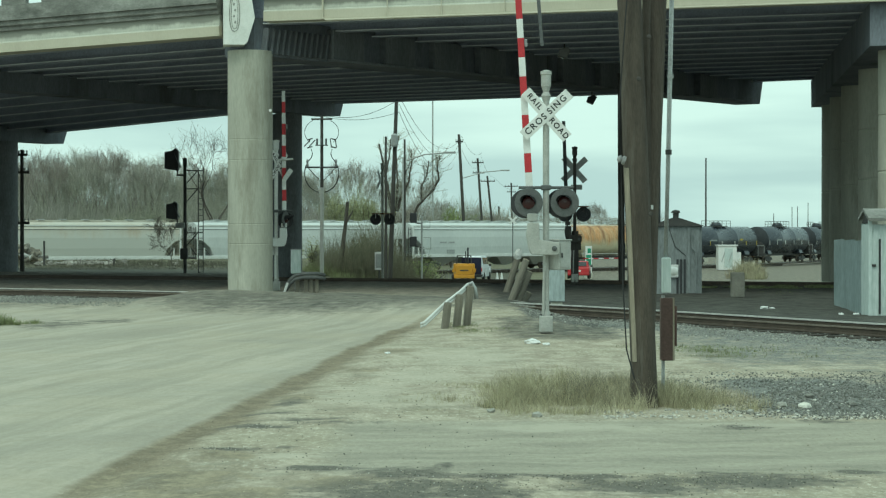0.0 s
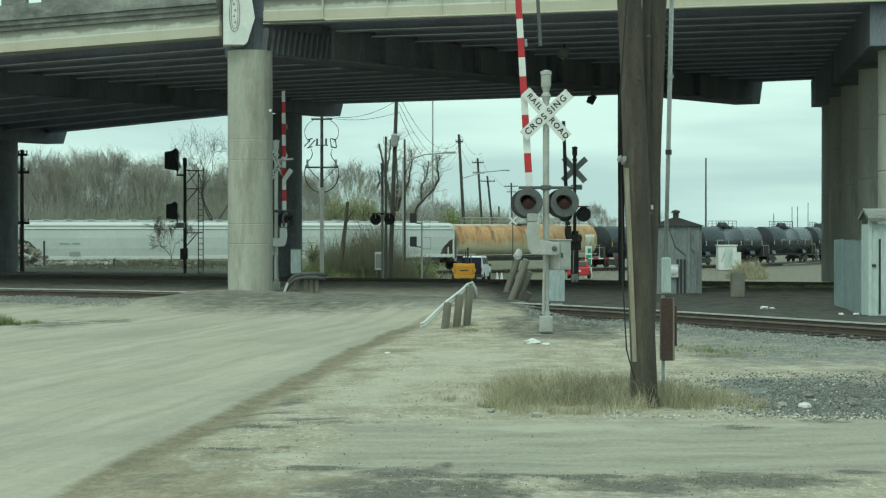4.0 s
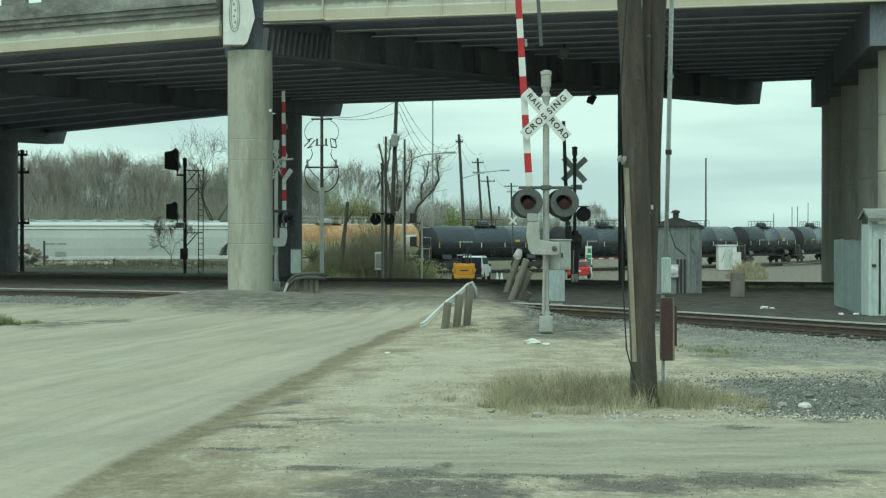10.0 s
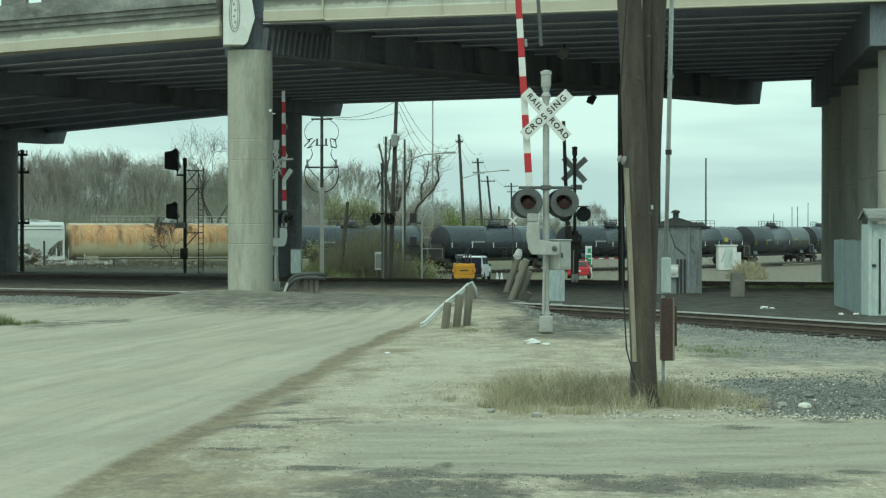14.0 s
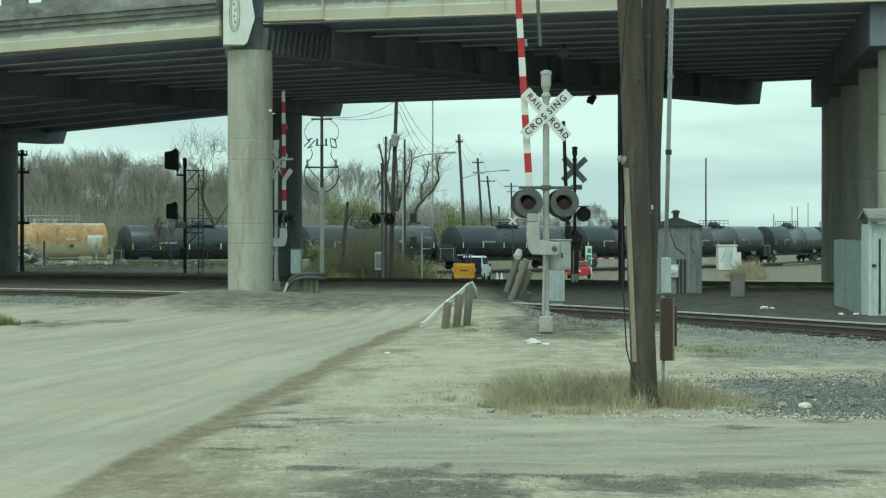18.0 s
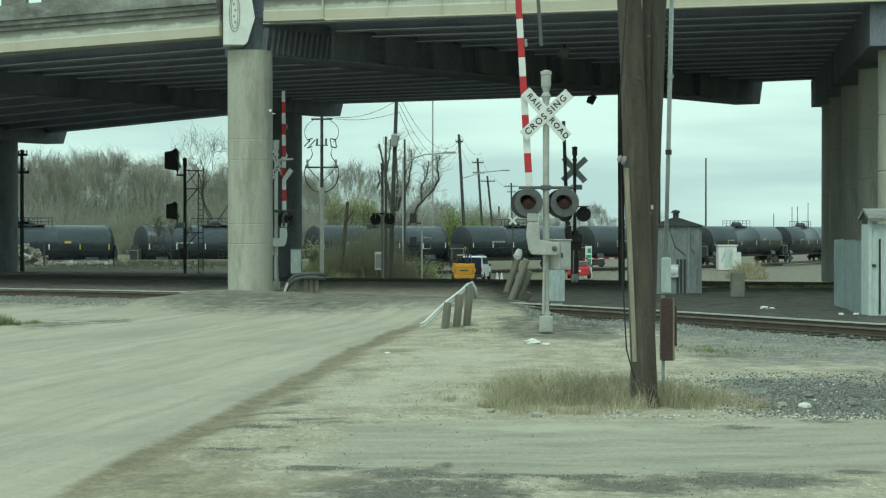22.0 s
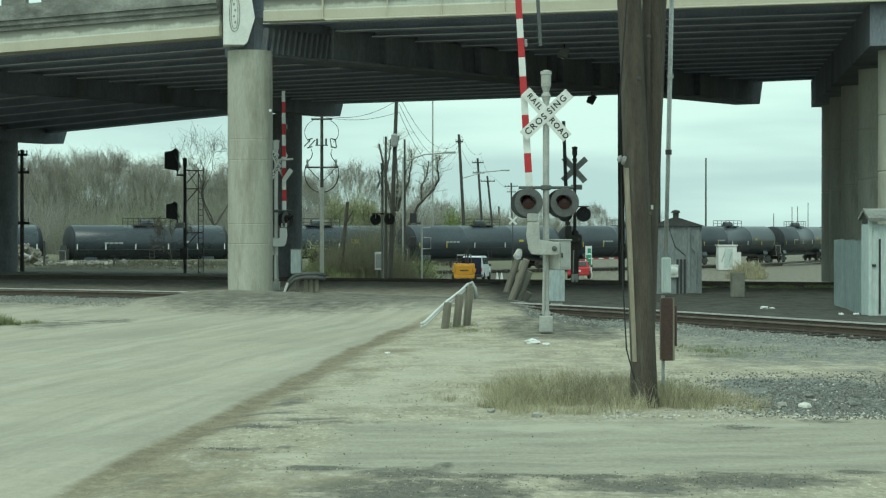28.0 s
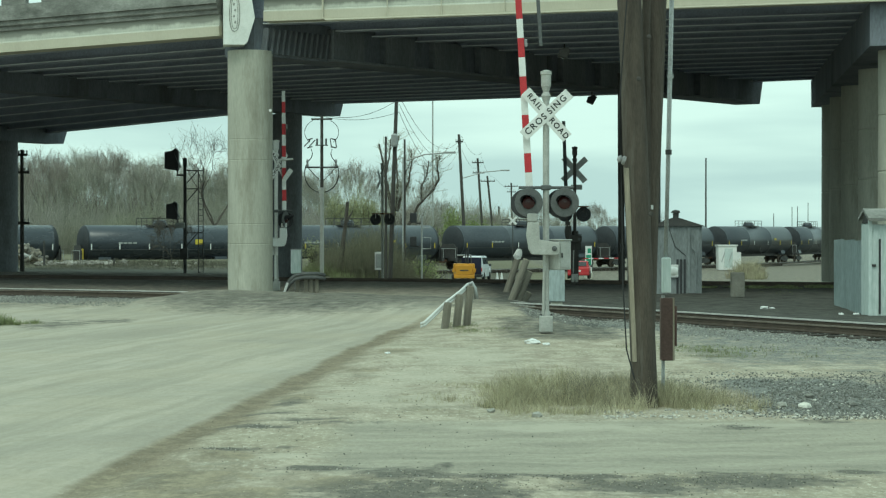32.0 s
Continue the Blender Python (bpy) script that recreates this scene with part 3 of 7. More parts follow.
    def mix(f, a, b, mode='MIX'):
        t = n.new("ShaderNodeMix")
        t.data_type, t.blend_type = 'RGBA', mode
        for key, v in (('Factor', f), ('A', a), ('B', b)):
            if isinstance(v, tuple):
                t.inputs[key].default_value = (*v, 1)
            elif isinstance(v, float):
                t.inputs[key].default_value = v
            else:
                l.new(v, t.inputs[key])
        return t.outputs['Result']

    def attr(nm):
        t = n.new("ShaderNodeAttribute")
        t.attribute_name = "m_" + nm
        return t.outputs['Fac']

    broad, mid, fine = nz(0.35), nz(1.0, 7.0, 0.68, (2.0, 1.1, 1, 0)), nz(1.0, 7.0, 0.75, (16.0, 7.0, 1, 0))
    rag = nz(1.0, 9.0, 0.72, (2.6, 2.2, 1, 0))
    pebble = nz(1.0, 3.0, 0.6, (42.0, 16.0, 1, 0))
    streak = nz(1.0, 6.0, 0.62, (2.6, 0.09, 1, -10))
    smear = nz(1.0, 6.0, 0.65, (0.55, 0.12, 1, -13))
    lateral = nz(1.0, 6.0, 0.65, (0.5, 1.9, 1, 4))
    dirt = mix(rng(mid, 0.42, 0.58), (0.47, 0.415, 0.328), (0.335, 0.29, 0.223))
    dirt = mix(rng(math2('MULTIPLY', rng(fine, 0.55, 0.62), rng(broad, 0.42, 0.58)), 0.0, 1.0, 0.0, 0.8), dirt, (0.60, 0.575, 0.49))
    dirt = mix(rng(rag, 0.55, 0.66, 0.0, 0.7), dirt, (0.25, 0.22, 0.165))
    dirt = mix(rng(lateral, 0.53, 0.64, 0.0, 0.6), dirt, (0.26, 0.245, 0.19))
    dirt = mix(rng(broad, 0.5, 0.68, 0.0, 0.5), dirt, (0.32, 0.285, 0.205))
    road_c = mix(rng(streak, 0.40, 0.60), (0.46, 0.415, 0.34), (0.365, 0.333, 0.272))
    road_c = mix(rng(smear, 0.46, 0.66, 0.0, 0.6), road_c, (0.305, 0.28, 0.232))
    road_c = mix(rng(lateral, 0.54, 0.68, 0.0, 0.45), road_c, (0.30, 0.285, 0.235))
    road_c = mix(rng(broad, 0.45, 0.7, 0.0, 0.5), road_c, (0.44, 0.382, 0.29))
    road_c = mix(rng(rag, 0.5, 0.68, 0.0, 0.45), road_c, (0.33, 0.29, 0.22))

    def edged(v, lo, hi, k=0.5):
        return rng(math2('ADD', v, math2('MULTIPLY', math2('SUBTRACT', rag, 0.5), k)), lo, hi)
    on_road = edged(attr("road"), 0.35, 0.65)
    col = mix(on_road, dirt, road_c)
    on_lane = edged(attr("lane"), 0.3, 0.8, 1.2)
    col = mix(on_lane, col, mix(rng(lateral, 0.4, 0.62), (0.39, 0.357, 0.287), (0.295, 0.272, 0.22)))
    col = mix(math2('MULTIPLY', edged(attr("chalk"), 0.25, 0.9, 2.6), 0.6), col, mix(rng(fine, 0.4, 0.6), (0.55, 0.505, 0.41), (0.45, 0.41, 0.33)))
    stone = n.new("ShaderNodeTexVoronoi")
    stone.inputs['Scale'].default_value = 22.0
    l.new(co.outputs['Object'], stone.inputs['Vector'])
    sv = n.new("ShaderNodeSeparateColor")
    l.new(stone.outputs['Color'], sv.inputs['Color'])
    grav = mix(rng(sv.outputs[0], 0.0, 1.0), (0.12, 0.12, 0.112), (0.29, 0.285, 0.262))
    col = mix(edged(attr("gravel"), 0.35, 0.8, 1.6), col, grav)
    col = mix(edged(attr("green"), 0.3, 0.8, 1.4), col, mix(rng(mid, 0.4, 0.6), (0.14, 0.142, 0.085), (0.18, 0.16, 0.115)))
    # dark earth, with the shade below the bridge put into the same colour
    col = mix(edged(attr("soil_shade"), 0.35, 0.75, 0.8), col, mix(rng(mid, 0.35, 0.65), (0.118, 0.114, 0.1), (0.05, 0.048, 0.043)))
    col = mix(edged(attr("brown"), 0.15, 0.9, 0.9), col, mix(rng(rag, 0.42, 0.58), (0.265, 0.22, 0.156), (0.198, 0.166, 0.12)))
    on_smudge = math2('MULTIPLY', edged(attr("smudge"), -0.05, 0.75, 4.2), rng(attr("smudge"), 0.02, 0.3, 0.0, 0.9))
    col = mix(on_smudge, col, mix(rng(rag, 0.4, 0.6), (0.165, 0.142, 0.105), (0.34, 0.29, 0.205)))
    on_wet = math2('MULTIPLY', edged(attr("wet"), 0.0, 0.75, 3.8), rng(attr("wet"), 0.02, 0.2))
    col = mix(on_wet, col, mix(rng(fine, 0.4, 0.6), (0.205, 0.19, 0.158), (0.105, 0.098, 0.084)))
    grit = math2('SUBTRACT', math2('SUBTRACT', 0.6, math2('MULTIPLY', on_road, 0.35)), math2('MULTIPLY', on_lane, 0.2))
    col = mix(grit, col, fine, 'OVERLAY')
    loose = math2('SUBTRACT', 1.0, math2('MULTIPLY', on_road, 0.85))
    col = mix(math2('MULTIPLY', loose, rng(pebble, 0.64, 0.74, 0.0, 0.42)), col, (0.52, 0.505, 0.45))
    col = mix(math2('MULTIPLY', loose, rng(pebble, 0.36, 0.27, 0.0, 0.4)), col, (0.15, 0.14, 0.115))
    l.new(col, p.inputs['Base Color'])
    p.inputs['Roughness'].default_value = 0.95
    p.inputs['Specular IOR Level'].default_value = 0.2
    bp = n.new("ShaderNodeBump")
    bp.inputs['Strength'].default_value, bp.inputs['Distance'].default_value = 0.5, 0.05
    l.new(math2('ADD', math2('MULTIPLY', fine, 0.6), math2('MULTIPLY', mid, 1.2)), bp.inputs['Height'])
    l.new(bp.outputs['Normal'], p.inputs['Normal'])
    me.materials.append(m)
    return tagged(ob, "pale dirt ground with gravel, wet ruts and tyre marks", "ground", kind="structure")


make_ground()


# ---- rails ----
def rail_mesh(pts, z):
    """A rail of flat-bottomed section along plan points, its top at z."""
    sec = [(-0.07, -0.16), (0.07, -0.16), (0.07, -0.14), (0.012, -0.12), (0.012, -0.045), (0.036, -0.035), (0.036, -0.004), (-0.036, -0.004),
           (-0.036, -0.035), (-0.012, -0.045), (-0.012, -0.12), (-0.07, -0.14)]
    bm = bmesh.new()
    rings = []
    for i, p in enumerate(pts):
        a, b = Vector(pts[max(i - 1, 0)]), Vector(pts[min(i + 1, len(pts) - 1)])
        d = (b - a).normalized()
        nrm = Vector((-d.y, d.x))
        rings.append([bm.verts.new((p[0] + nrm.x * u, p[1] + nrm.y * u, z + v)) for u, v in sec])
    for a, b in zip(rings, rings[1:]):
        for k in range(len(sec)):
            f = bm.faces.new((a[k], a[(k + 1) % len(sec)], b[(k + 1) % len(sec)], b[k]))
            f.material_index = 1 if k in (5, 6, 7) else 0
    bm.faces.new(rings[0][::-1])
    bm.faces.new(rings[-1])
    bmesh.ops.recalc_face_normals(bm, faces=bm.faces[:])
    return bm


def make_track(name, label, centre, count, step, z, shiny=True, left_off=0.7175, tie_every=0.56, ties=0):
    """A track: two rails and its ties. centre(i) gives plan points."""
    pts = [Vector(centre(i)) for i in range(count)]
    top = thing(name, pose(0, 0, 0), label, "railway track", kind="structure")
    for side in (-1, 1):
        out = []
        for i, p in enumerate(pts):
            d = (pts[min(i + 1, count - 1)] - pts[max(i - 1, 0)]).normalized()
            out.append((p.x - d.y * left_off * side, p.y + d.x * left_off * side))
        part("rail", rail_mesh(out, z), [RAIL_SIDE, (RAIL_TOP if side < 0 else RAIL_DULL) if shiny else RAIL_SIDE], top)
    if ties:
        me = None
        acc, k = 0.0, 0
        for i in range(count - 1):
            seg = (pts[i + 1] - pts[i]).length
            while acc < seg and k < ties:
                p = pts[i].lerp(pts[i + 1], acc / seg)
                d = pts[i + 1] - pts[i]
                a = math.degrees(math.atan2(d.y, d.x))
                mtx = pose(p.x, p.y, z - 0.25, 0, 0, a)
                if me is None:
                    o = part("tie", box(0.23, 2.55, 0.17, bevel=0.012), TIE, top, m=mtx)
                    me = o.data
                else:
                    o = new("tie", me)
                    o.matrix_basis = mtx
                    o.parent = top
                acc += tie_every
                k += 1
            acc -= seg
    return top


A0 = radians(-60)
make_track("crossing_track", "rusty curved track with worn rail heads on ballast", lambda i: near_at(A0 + i * radians(1.6)), 94, 0, 0.25, ties=210)
make_track("second_track", "dark track along the crest under the bridge", lambda i: (40 - i * 1.5, crest_y(40 - i * 1.5)), 60, 0, 0.12, shiny=False, ties=160)
make_track("freight_line", "freight track bending behind the crossing", lambda i: line_at(-30 + i * 5)[:2], 56, 0, RAIL_Z, ties=300, tie_every=0.62)

# ---- overpass ----
# pier caps in plan, near end and far end, with the height of the girder seats
CAP_A = ((-6.9, 65.2, 9.10), (15.75, 98.3, 9.62))
CAP_B = ((-19.9, 70.3, 8.25), (-5.95, 103.3, 9.01))
CAP_C = ((-36.8, 78.0, 7.60), (-22.7, 113.2, 8.01))
CAP_D = ((13.9, 59.6, 9.22), (19.3, 97.4, 9.72))
CAP_F = ((-56.0, 90.0, 6.9), (-42.0, 125.0, 7.3))
CAP_E = ((42.0, 52.0, 9.2), (46.0, 92.0, 9.7))
bridge = thing("highway_overpass", pose(0, 0, 0), "wide concrete highway overpass on round columns, stained and shade-toned underneath", "bridge", kind="structure")


def span(start, end, drop_start, drop_end, n):
    """Deck slab and girders between two caps; the drops shift the seats on each cap at its near and its far side."""
    def at(cap, t):
        x, y, z = lerp(cap[0], cap[1], t)
        a_, b_ = drop_start if cap is start else drop_end
        return Vector((x, y, z + a_ + (b_ - a_) * t))
    for i in range(n):
        t = (i + 0.5) / n if 0 < i else 0.012
        a, b = at(start, t), at(end, t)
        d = (b - a)
        d.z = 0
        d.normalize()
        nr = Vector((-d.y, d.x, 0))
        sec = [(-0.24, 0), (0.24, 0), (0.24, 0.04), (0.04, 0.06), (0.04, 1.15), (0.3, 1.19), (0.3, 1.25), (-0.3, 1.25), (-0.3, 1.19), (-0.04, 1.15), (-0.04, 0.06), (-0.24, 0.04)]
        loop = lambda q: [q + nr * u + Vector((0, 0, v)) for u, v in sec]
        g_ = beam(loop(a), loop(b))
        g_.faces.ensure_lookup_table()
        # the flange's side faces get the pale colour, as if catching the light
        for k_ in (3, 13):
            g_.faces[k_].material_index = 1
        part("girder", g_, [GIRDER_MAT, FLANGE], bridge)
    corners = [at(start, 0.0), at(end, 0.0), at(end, 1.01), at(start, 1.01)]
    part("deck_slab", beam([c + Vector((0, 0, 1.26)) for c in corners], [c + Vector((0, 0, 1.52)) for c in corners]), GIRDER_MAT, bridge)


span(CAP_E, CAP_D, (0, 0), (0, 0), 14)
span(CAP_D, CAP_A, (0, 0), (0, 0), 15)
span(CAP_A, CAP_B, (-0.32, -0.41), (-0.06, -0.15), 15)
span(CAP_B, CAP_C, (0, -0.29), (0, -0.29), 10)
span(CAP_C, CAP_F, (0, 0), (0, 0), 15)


def fascia(a, b, z_a, z_b, setback=0.5):
    """Edge beam, moulded kerb and open parapet from a to b on the near side."""
    a, b = Vector((a[0], a[1], z_a)), Vector((b[0], b[1], z_b))
    d = (b - a).normalized()
    nr = Vector((d.y, -d.x, 0)).normalized()
    if nr.y > 0:
        nr = -nr
    def run(name, sec, material, a0=a, b0=b):
        lo = lambda q: [q + nr * u + Vector((0, 0, v)) for u, v in sec]
        return part(name, beam(lo(a0), lo(b0)), material, bridge)
    heights = [0.0, 0.32, 0.38, 0.74, 0.74, 0.0]
    fb = run("fascia_beam", [(setback, 0.0), (setback, 0.32), (setback - 0.06, 0.38), (setback - 0.06, 0.74), (-0.3, 0.74), (-0.3, 0.0)], FASCIA)
    fb.data.attributes.new("rise", 'FLOAT', 'POINT').data.foreach_set("value", heights * 2)
    run("moulding", [(setback + 0.03, 0.745), (setback + 0.03, 0.87), (setback + 0.11, 0.92), (setback + 0.11, 1.08), (-0.2, 1.08), (-0.2, 0.745)], PARAPET)
    run("kerb_course", [(setback + 0.2, 1.085), (setback + 0.2, 1.62), (-0.2, 1.62), (-0.2, 1.085)], PARAPET)
    n = max(1, int((b - a).length / 1.5))
    post = None
    for i in range(n):
        p = a.lerp(b, ((i + 0.93) / n) % 1.0)
        ang = math.degrees(math.atan2(d.y, d.x))
        mtx = pose(p.x + nr.x * (setback - 0.05), p.y + nr.y * (setback - 0.05), p.z + 1.622 + 0.3, 0, 0, ang)
        if post is None:
            post = part("parapet_post", box(1.0, 0.22, 0.6, bevel=0.02), PARAPET, bridge, m=mtx)
        else:
            o = new("parapet_post", post.data)
            o.matrix_basis, o.parent = mtx, bridge
    run("parapet_rail", [(setback + 0.1, 2.225), (setback + 0.1, 2.5), (setback - 0.2, 2.5), (setback - 0.2, 2.225)], PARAPET)


fascia((-7.4, 65.4), (-19.6, 69.9), 8.69, 8.25)
fascia((-19.6, 69.9), (-36, 77.6), 8.25, 7.4)
fascia((-5.9, 65.05), (15.3, 59.3), 9.14, 9.22)
fascia((15.3, 59.3), (42.0, 51.6), 9.22, 9.2)


def cap_beam(name, cap, drop, z_shift, depth=1.2, width=1.3, taper=0.86):
    """A pier cap with chamfered far end."""
    a, b = Vector(cap[0]), Vector(cap[1])
    d = (b - a)
    d.z = 0
    d.normalize()
    nr = Vector((-d.y, d.x, 0)) * width / 2
    up = Vector((0, 0, 1))
    def ring(q, top, bot, half=1.0):
        return [q + nr * half + up * top, q - nr * half + up * top, q - nr * half + up * bot, q + nr * half + up * bot]
    ln = (b - a).length
    bm = bmesh.new()
    rings = [ring(a, z_shift, z_shift - depth), ring(a.lerp(b, 1 - 2.6 / ln), z_shift, z_shift - depth),
             ring(a.lerp(b, 1 - 0.35 / ln), z_shift, z_shift - depth), ring(b, z_shift, z_shift - depth * 0.1)]
    vs = [[bm.verts.new(p) for p in r] for r in rings]
    for p, q in zip(vs, vs[1:]):
        for k in range(4):
            bm.faces.new((p[k], p[(k + 1) % 4], q[(k + 1) % 4], q[k]))
    bm.faces.new(vs[0])
    bm.faces.new(vs[-1][::-1])
    bmesh.ops.recalc_face_normals(bm, faces=bm.faces[:])
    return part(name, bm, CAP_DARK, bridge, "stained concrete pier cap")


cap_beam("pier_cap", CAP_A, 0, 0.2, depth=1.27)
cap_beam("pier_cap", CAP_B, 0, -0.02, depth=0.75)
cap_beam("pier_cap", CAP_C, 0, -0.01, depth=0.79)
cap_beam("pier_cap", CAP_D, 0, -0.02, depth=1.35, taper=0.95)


def column(x, y, top, r=0.762, bands=(), base=-0.15, unshaded=False, groove=0.012):
    ln = top - base
    prof = [(r, 0.0)]
    for t in bands:
        z = ln * t
        prof += [(r, z - 0.008 - groove), (r - groove, z), (r, z + 0.008 + groove)]
    prof += [(r, ln)]
    # inner columns take the copy with the deck's shade in its colour
    ob = part("column", lathe(prof, 72), CONCRETE if unshaded else CONCRETE_SHADED, bridge, m=pose(x, y, base))
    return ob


column(-6.56, 65.4, 8.2, bands=(0.217, 0.297, 0.557, 0.64), unshaded=True)
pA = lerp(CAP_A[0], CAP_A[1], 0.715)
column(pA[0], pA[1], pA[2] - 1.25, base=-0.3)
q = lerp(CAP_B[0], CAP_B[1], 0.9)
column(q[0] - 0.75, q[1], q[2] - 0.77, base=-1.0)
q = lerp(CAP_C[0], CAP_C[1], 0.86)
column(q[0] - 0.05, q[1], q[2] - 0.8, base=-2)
for y in (61.6, 70.2, 80.0, 88.2, 95.0):
    q = lerp(CAP_D[0], CAP_D[1], (y - CAP_D[0][1]) / (CAP_D[1][1] - CAP_D[0][1]))
    column(q[0] + 0.53, y, q[2] - 1.35, base=-0.4, unshaded=True, bands=[(z + 0.4) / (q[2] - 0.95) for z in (4.0, 5.8)], groove=0.03)

# pale pilaster on the near end of the pier, with its worn oval ornament
pil = part("pilaster", prism([(-0.24, 0), (0.44, 0), (0.55, 0.1), (0.80, 0.9), (0.66, 1.75), (0.66, 2.6), (-0.24, 2.6)], 0.9), WHITE_CAP, bridge, "pale pilaster with oval ornament",
           m=pose(-7.15, 64.72, 8.33, 0, 0, 8))
oval = lambda rx, rz: [(rx * math.copysign(abs(math.cos(a)) ** 0.7, math.cos(a)), 0, rz * math.sin(a)) for a in [k * math.tau / 28 for k in range(29)]]
bm = pipe(oval(0.17, 0.6), 0.015, 6)
pipe(oval(0.11, 0.52), 0.01, 6, bm)
for k in range(4):
    bmesh.ops.create_icosphere(bm, subdivisions=1, radius=0.035, matrix=pose(0.02 * (-1) ** k, 0, -0.3 + 0.2 * k) @ Matrix.Diagonal((1, 0.3, 1.5, 1)))
part("ornament", bm, ORNAMENT, pil, "worn oval relief", m=pose(0.12, -0.46, 1.05))
# ribbed stretch and panels on the face of the skewed cap
dA = Vector(CAP_A[1]) - Vector(CAP_A[0])
angA = math.degrees(math.atan2(dA.y, dA.x))
rib = None
for i in range(12):
    q = lerp(CAP_A[0], CAP_A[1], (0.45 + 0.3 * i) / dA.length)
    mtx = pose(q[0], q[1], q[2] - 0.62, 0, 0, angA) @ pose(0, -0.74, 0.05, 0, 12, 0)
    if rib is None:
        rib = part("cap_rib", box(0.11, 0.26, 0.9, bevel=0.025), CONCRETE_SHADED, bridge, m=mtx)
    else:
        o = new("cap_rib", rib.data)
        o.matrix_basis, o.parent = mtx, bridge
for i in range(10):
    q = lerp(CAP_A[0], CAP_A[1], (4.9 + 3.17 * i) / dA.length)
    part("cap_panel", box(1.85, 0.5, 1.06, bevel=0.04), CONCRETE_SHADED, bridge, m=pose(q[0], q[1], q[2] - 0.46, 0, 0, angA) @ pose(0, -0.7, 0))
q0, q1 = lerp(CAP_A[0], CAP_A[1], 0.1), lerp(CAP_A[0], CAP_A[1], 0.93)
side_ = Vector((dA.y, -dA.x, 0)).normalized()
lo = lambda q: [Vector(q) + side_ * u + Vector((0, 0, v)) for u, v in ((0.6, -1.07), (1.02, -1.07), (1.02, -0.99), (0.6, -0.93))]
part("cap_ledge", beam(lo(q0), lo(q1)), CONCRETE_SHADED, bridge, "narrow pale ledge along the foot of the cap")
# drain pipe along the near edge
part("drain_pipe", pipe([(-4.0, 64.0, 10.1), (-4.0, 63.98, 9.2), (-3.9, 63.96, 9.12), (15.0, 58.75, 9.19)], 0.035), FASCIA, bridge, "thin pipe under the parapet")


for x_ in (-1.84, -0.05, 2.0):
    y_ = 63.98 - (x_ + 4.0) * 0.2755
    part("pipe_strap", box(0.035, 0.02, 0.72, (x_, y_ + 0.03, 9.47)), FASCIA, bridge)


# ---- the freight train ----
SPEED = 3.75
TRAIN = []


def bogie(parent, x, mi=0):
    bm = bmesh.new()
    for sy in (-1, 1):
        prism([(-1.15, 0.36), (-1.0, 0.62), (-0.35, 0.72), (0.35, 0.72), (1.0, 0.62), (1.15, 0.36), (0.75, 0.36), (0.45, 0.22), (-0.45, 0.22), (-0.75, 0.36)],
              0.13, bm, Matrix.Translation((0, sy * 1.0, 0)))
        for k in (-0.18, 0, 0.18):
            rod((k, sy * 1.0, 0.3), (k, sy * 1.0, 0.6), 0.07, seg=8, bm=bm)
    box(0.4, 2.2, 0.3, (0, 0, 0.62), bm=bm)
    b = part("bogie", bm, DARK_STEEL, parent, m=pose(x, 0, 0))
    for wx in (-0.89, 0.89):
        wb = bmesh.new()
        for sy in (-1, 1):
            lathe([(0.1, -0.07), (0.42, -0.065), (0.46, -0.06), (0.455, 0.06), (0.36, 0.06), (0.3, 0.02), (0.1, 0.05)], 20, wb,
                  pose(0, sy * 0.75, 0, 90 * sy, 0, 0))
        rod((0, -1.05, 0), (0, 1.05, 0), 0.08, bm=wb, seg=8)
        part("wheelset", wb, RAIL_SIDE, b, m=pose(wx, 0, 0.46))
    return b


def couplers(parent, half):
    for s in (-1, 1):
        bm = box(0.75, 0.22, 0.26, (s * (half + 0.05), 0, 0.85), bevel=0.03)
        box(0.3, 0.34, 0.34, (s * (half + 0.38), 0, 0.85), bm=bm, bevel=0.04)
        part("coupler", bm, RUST, parent)


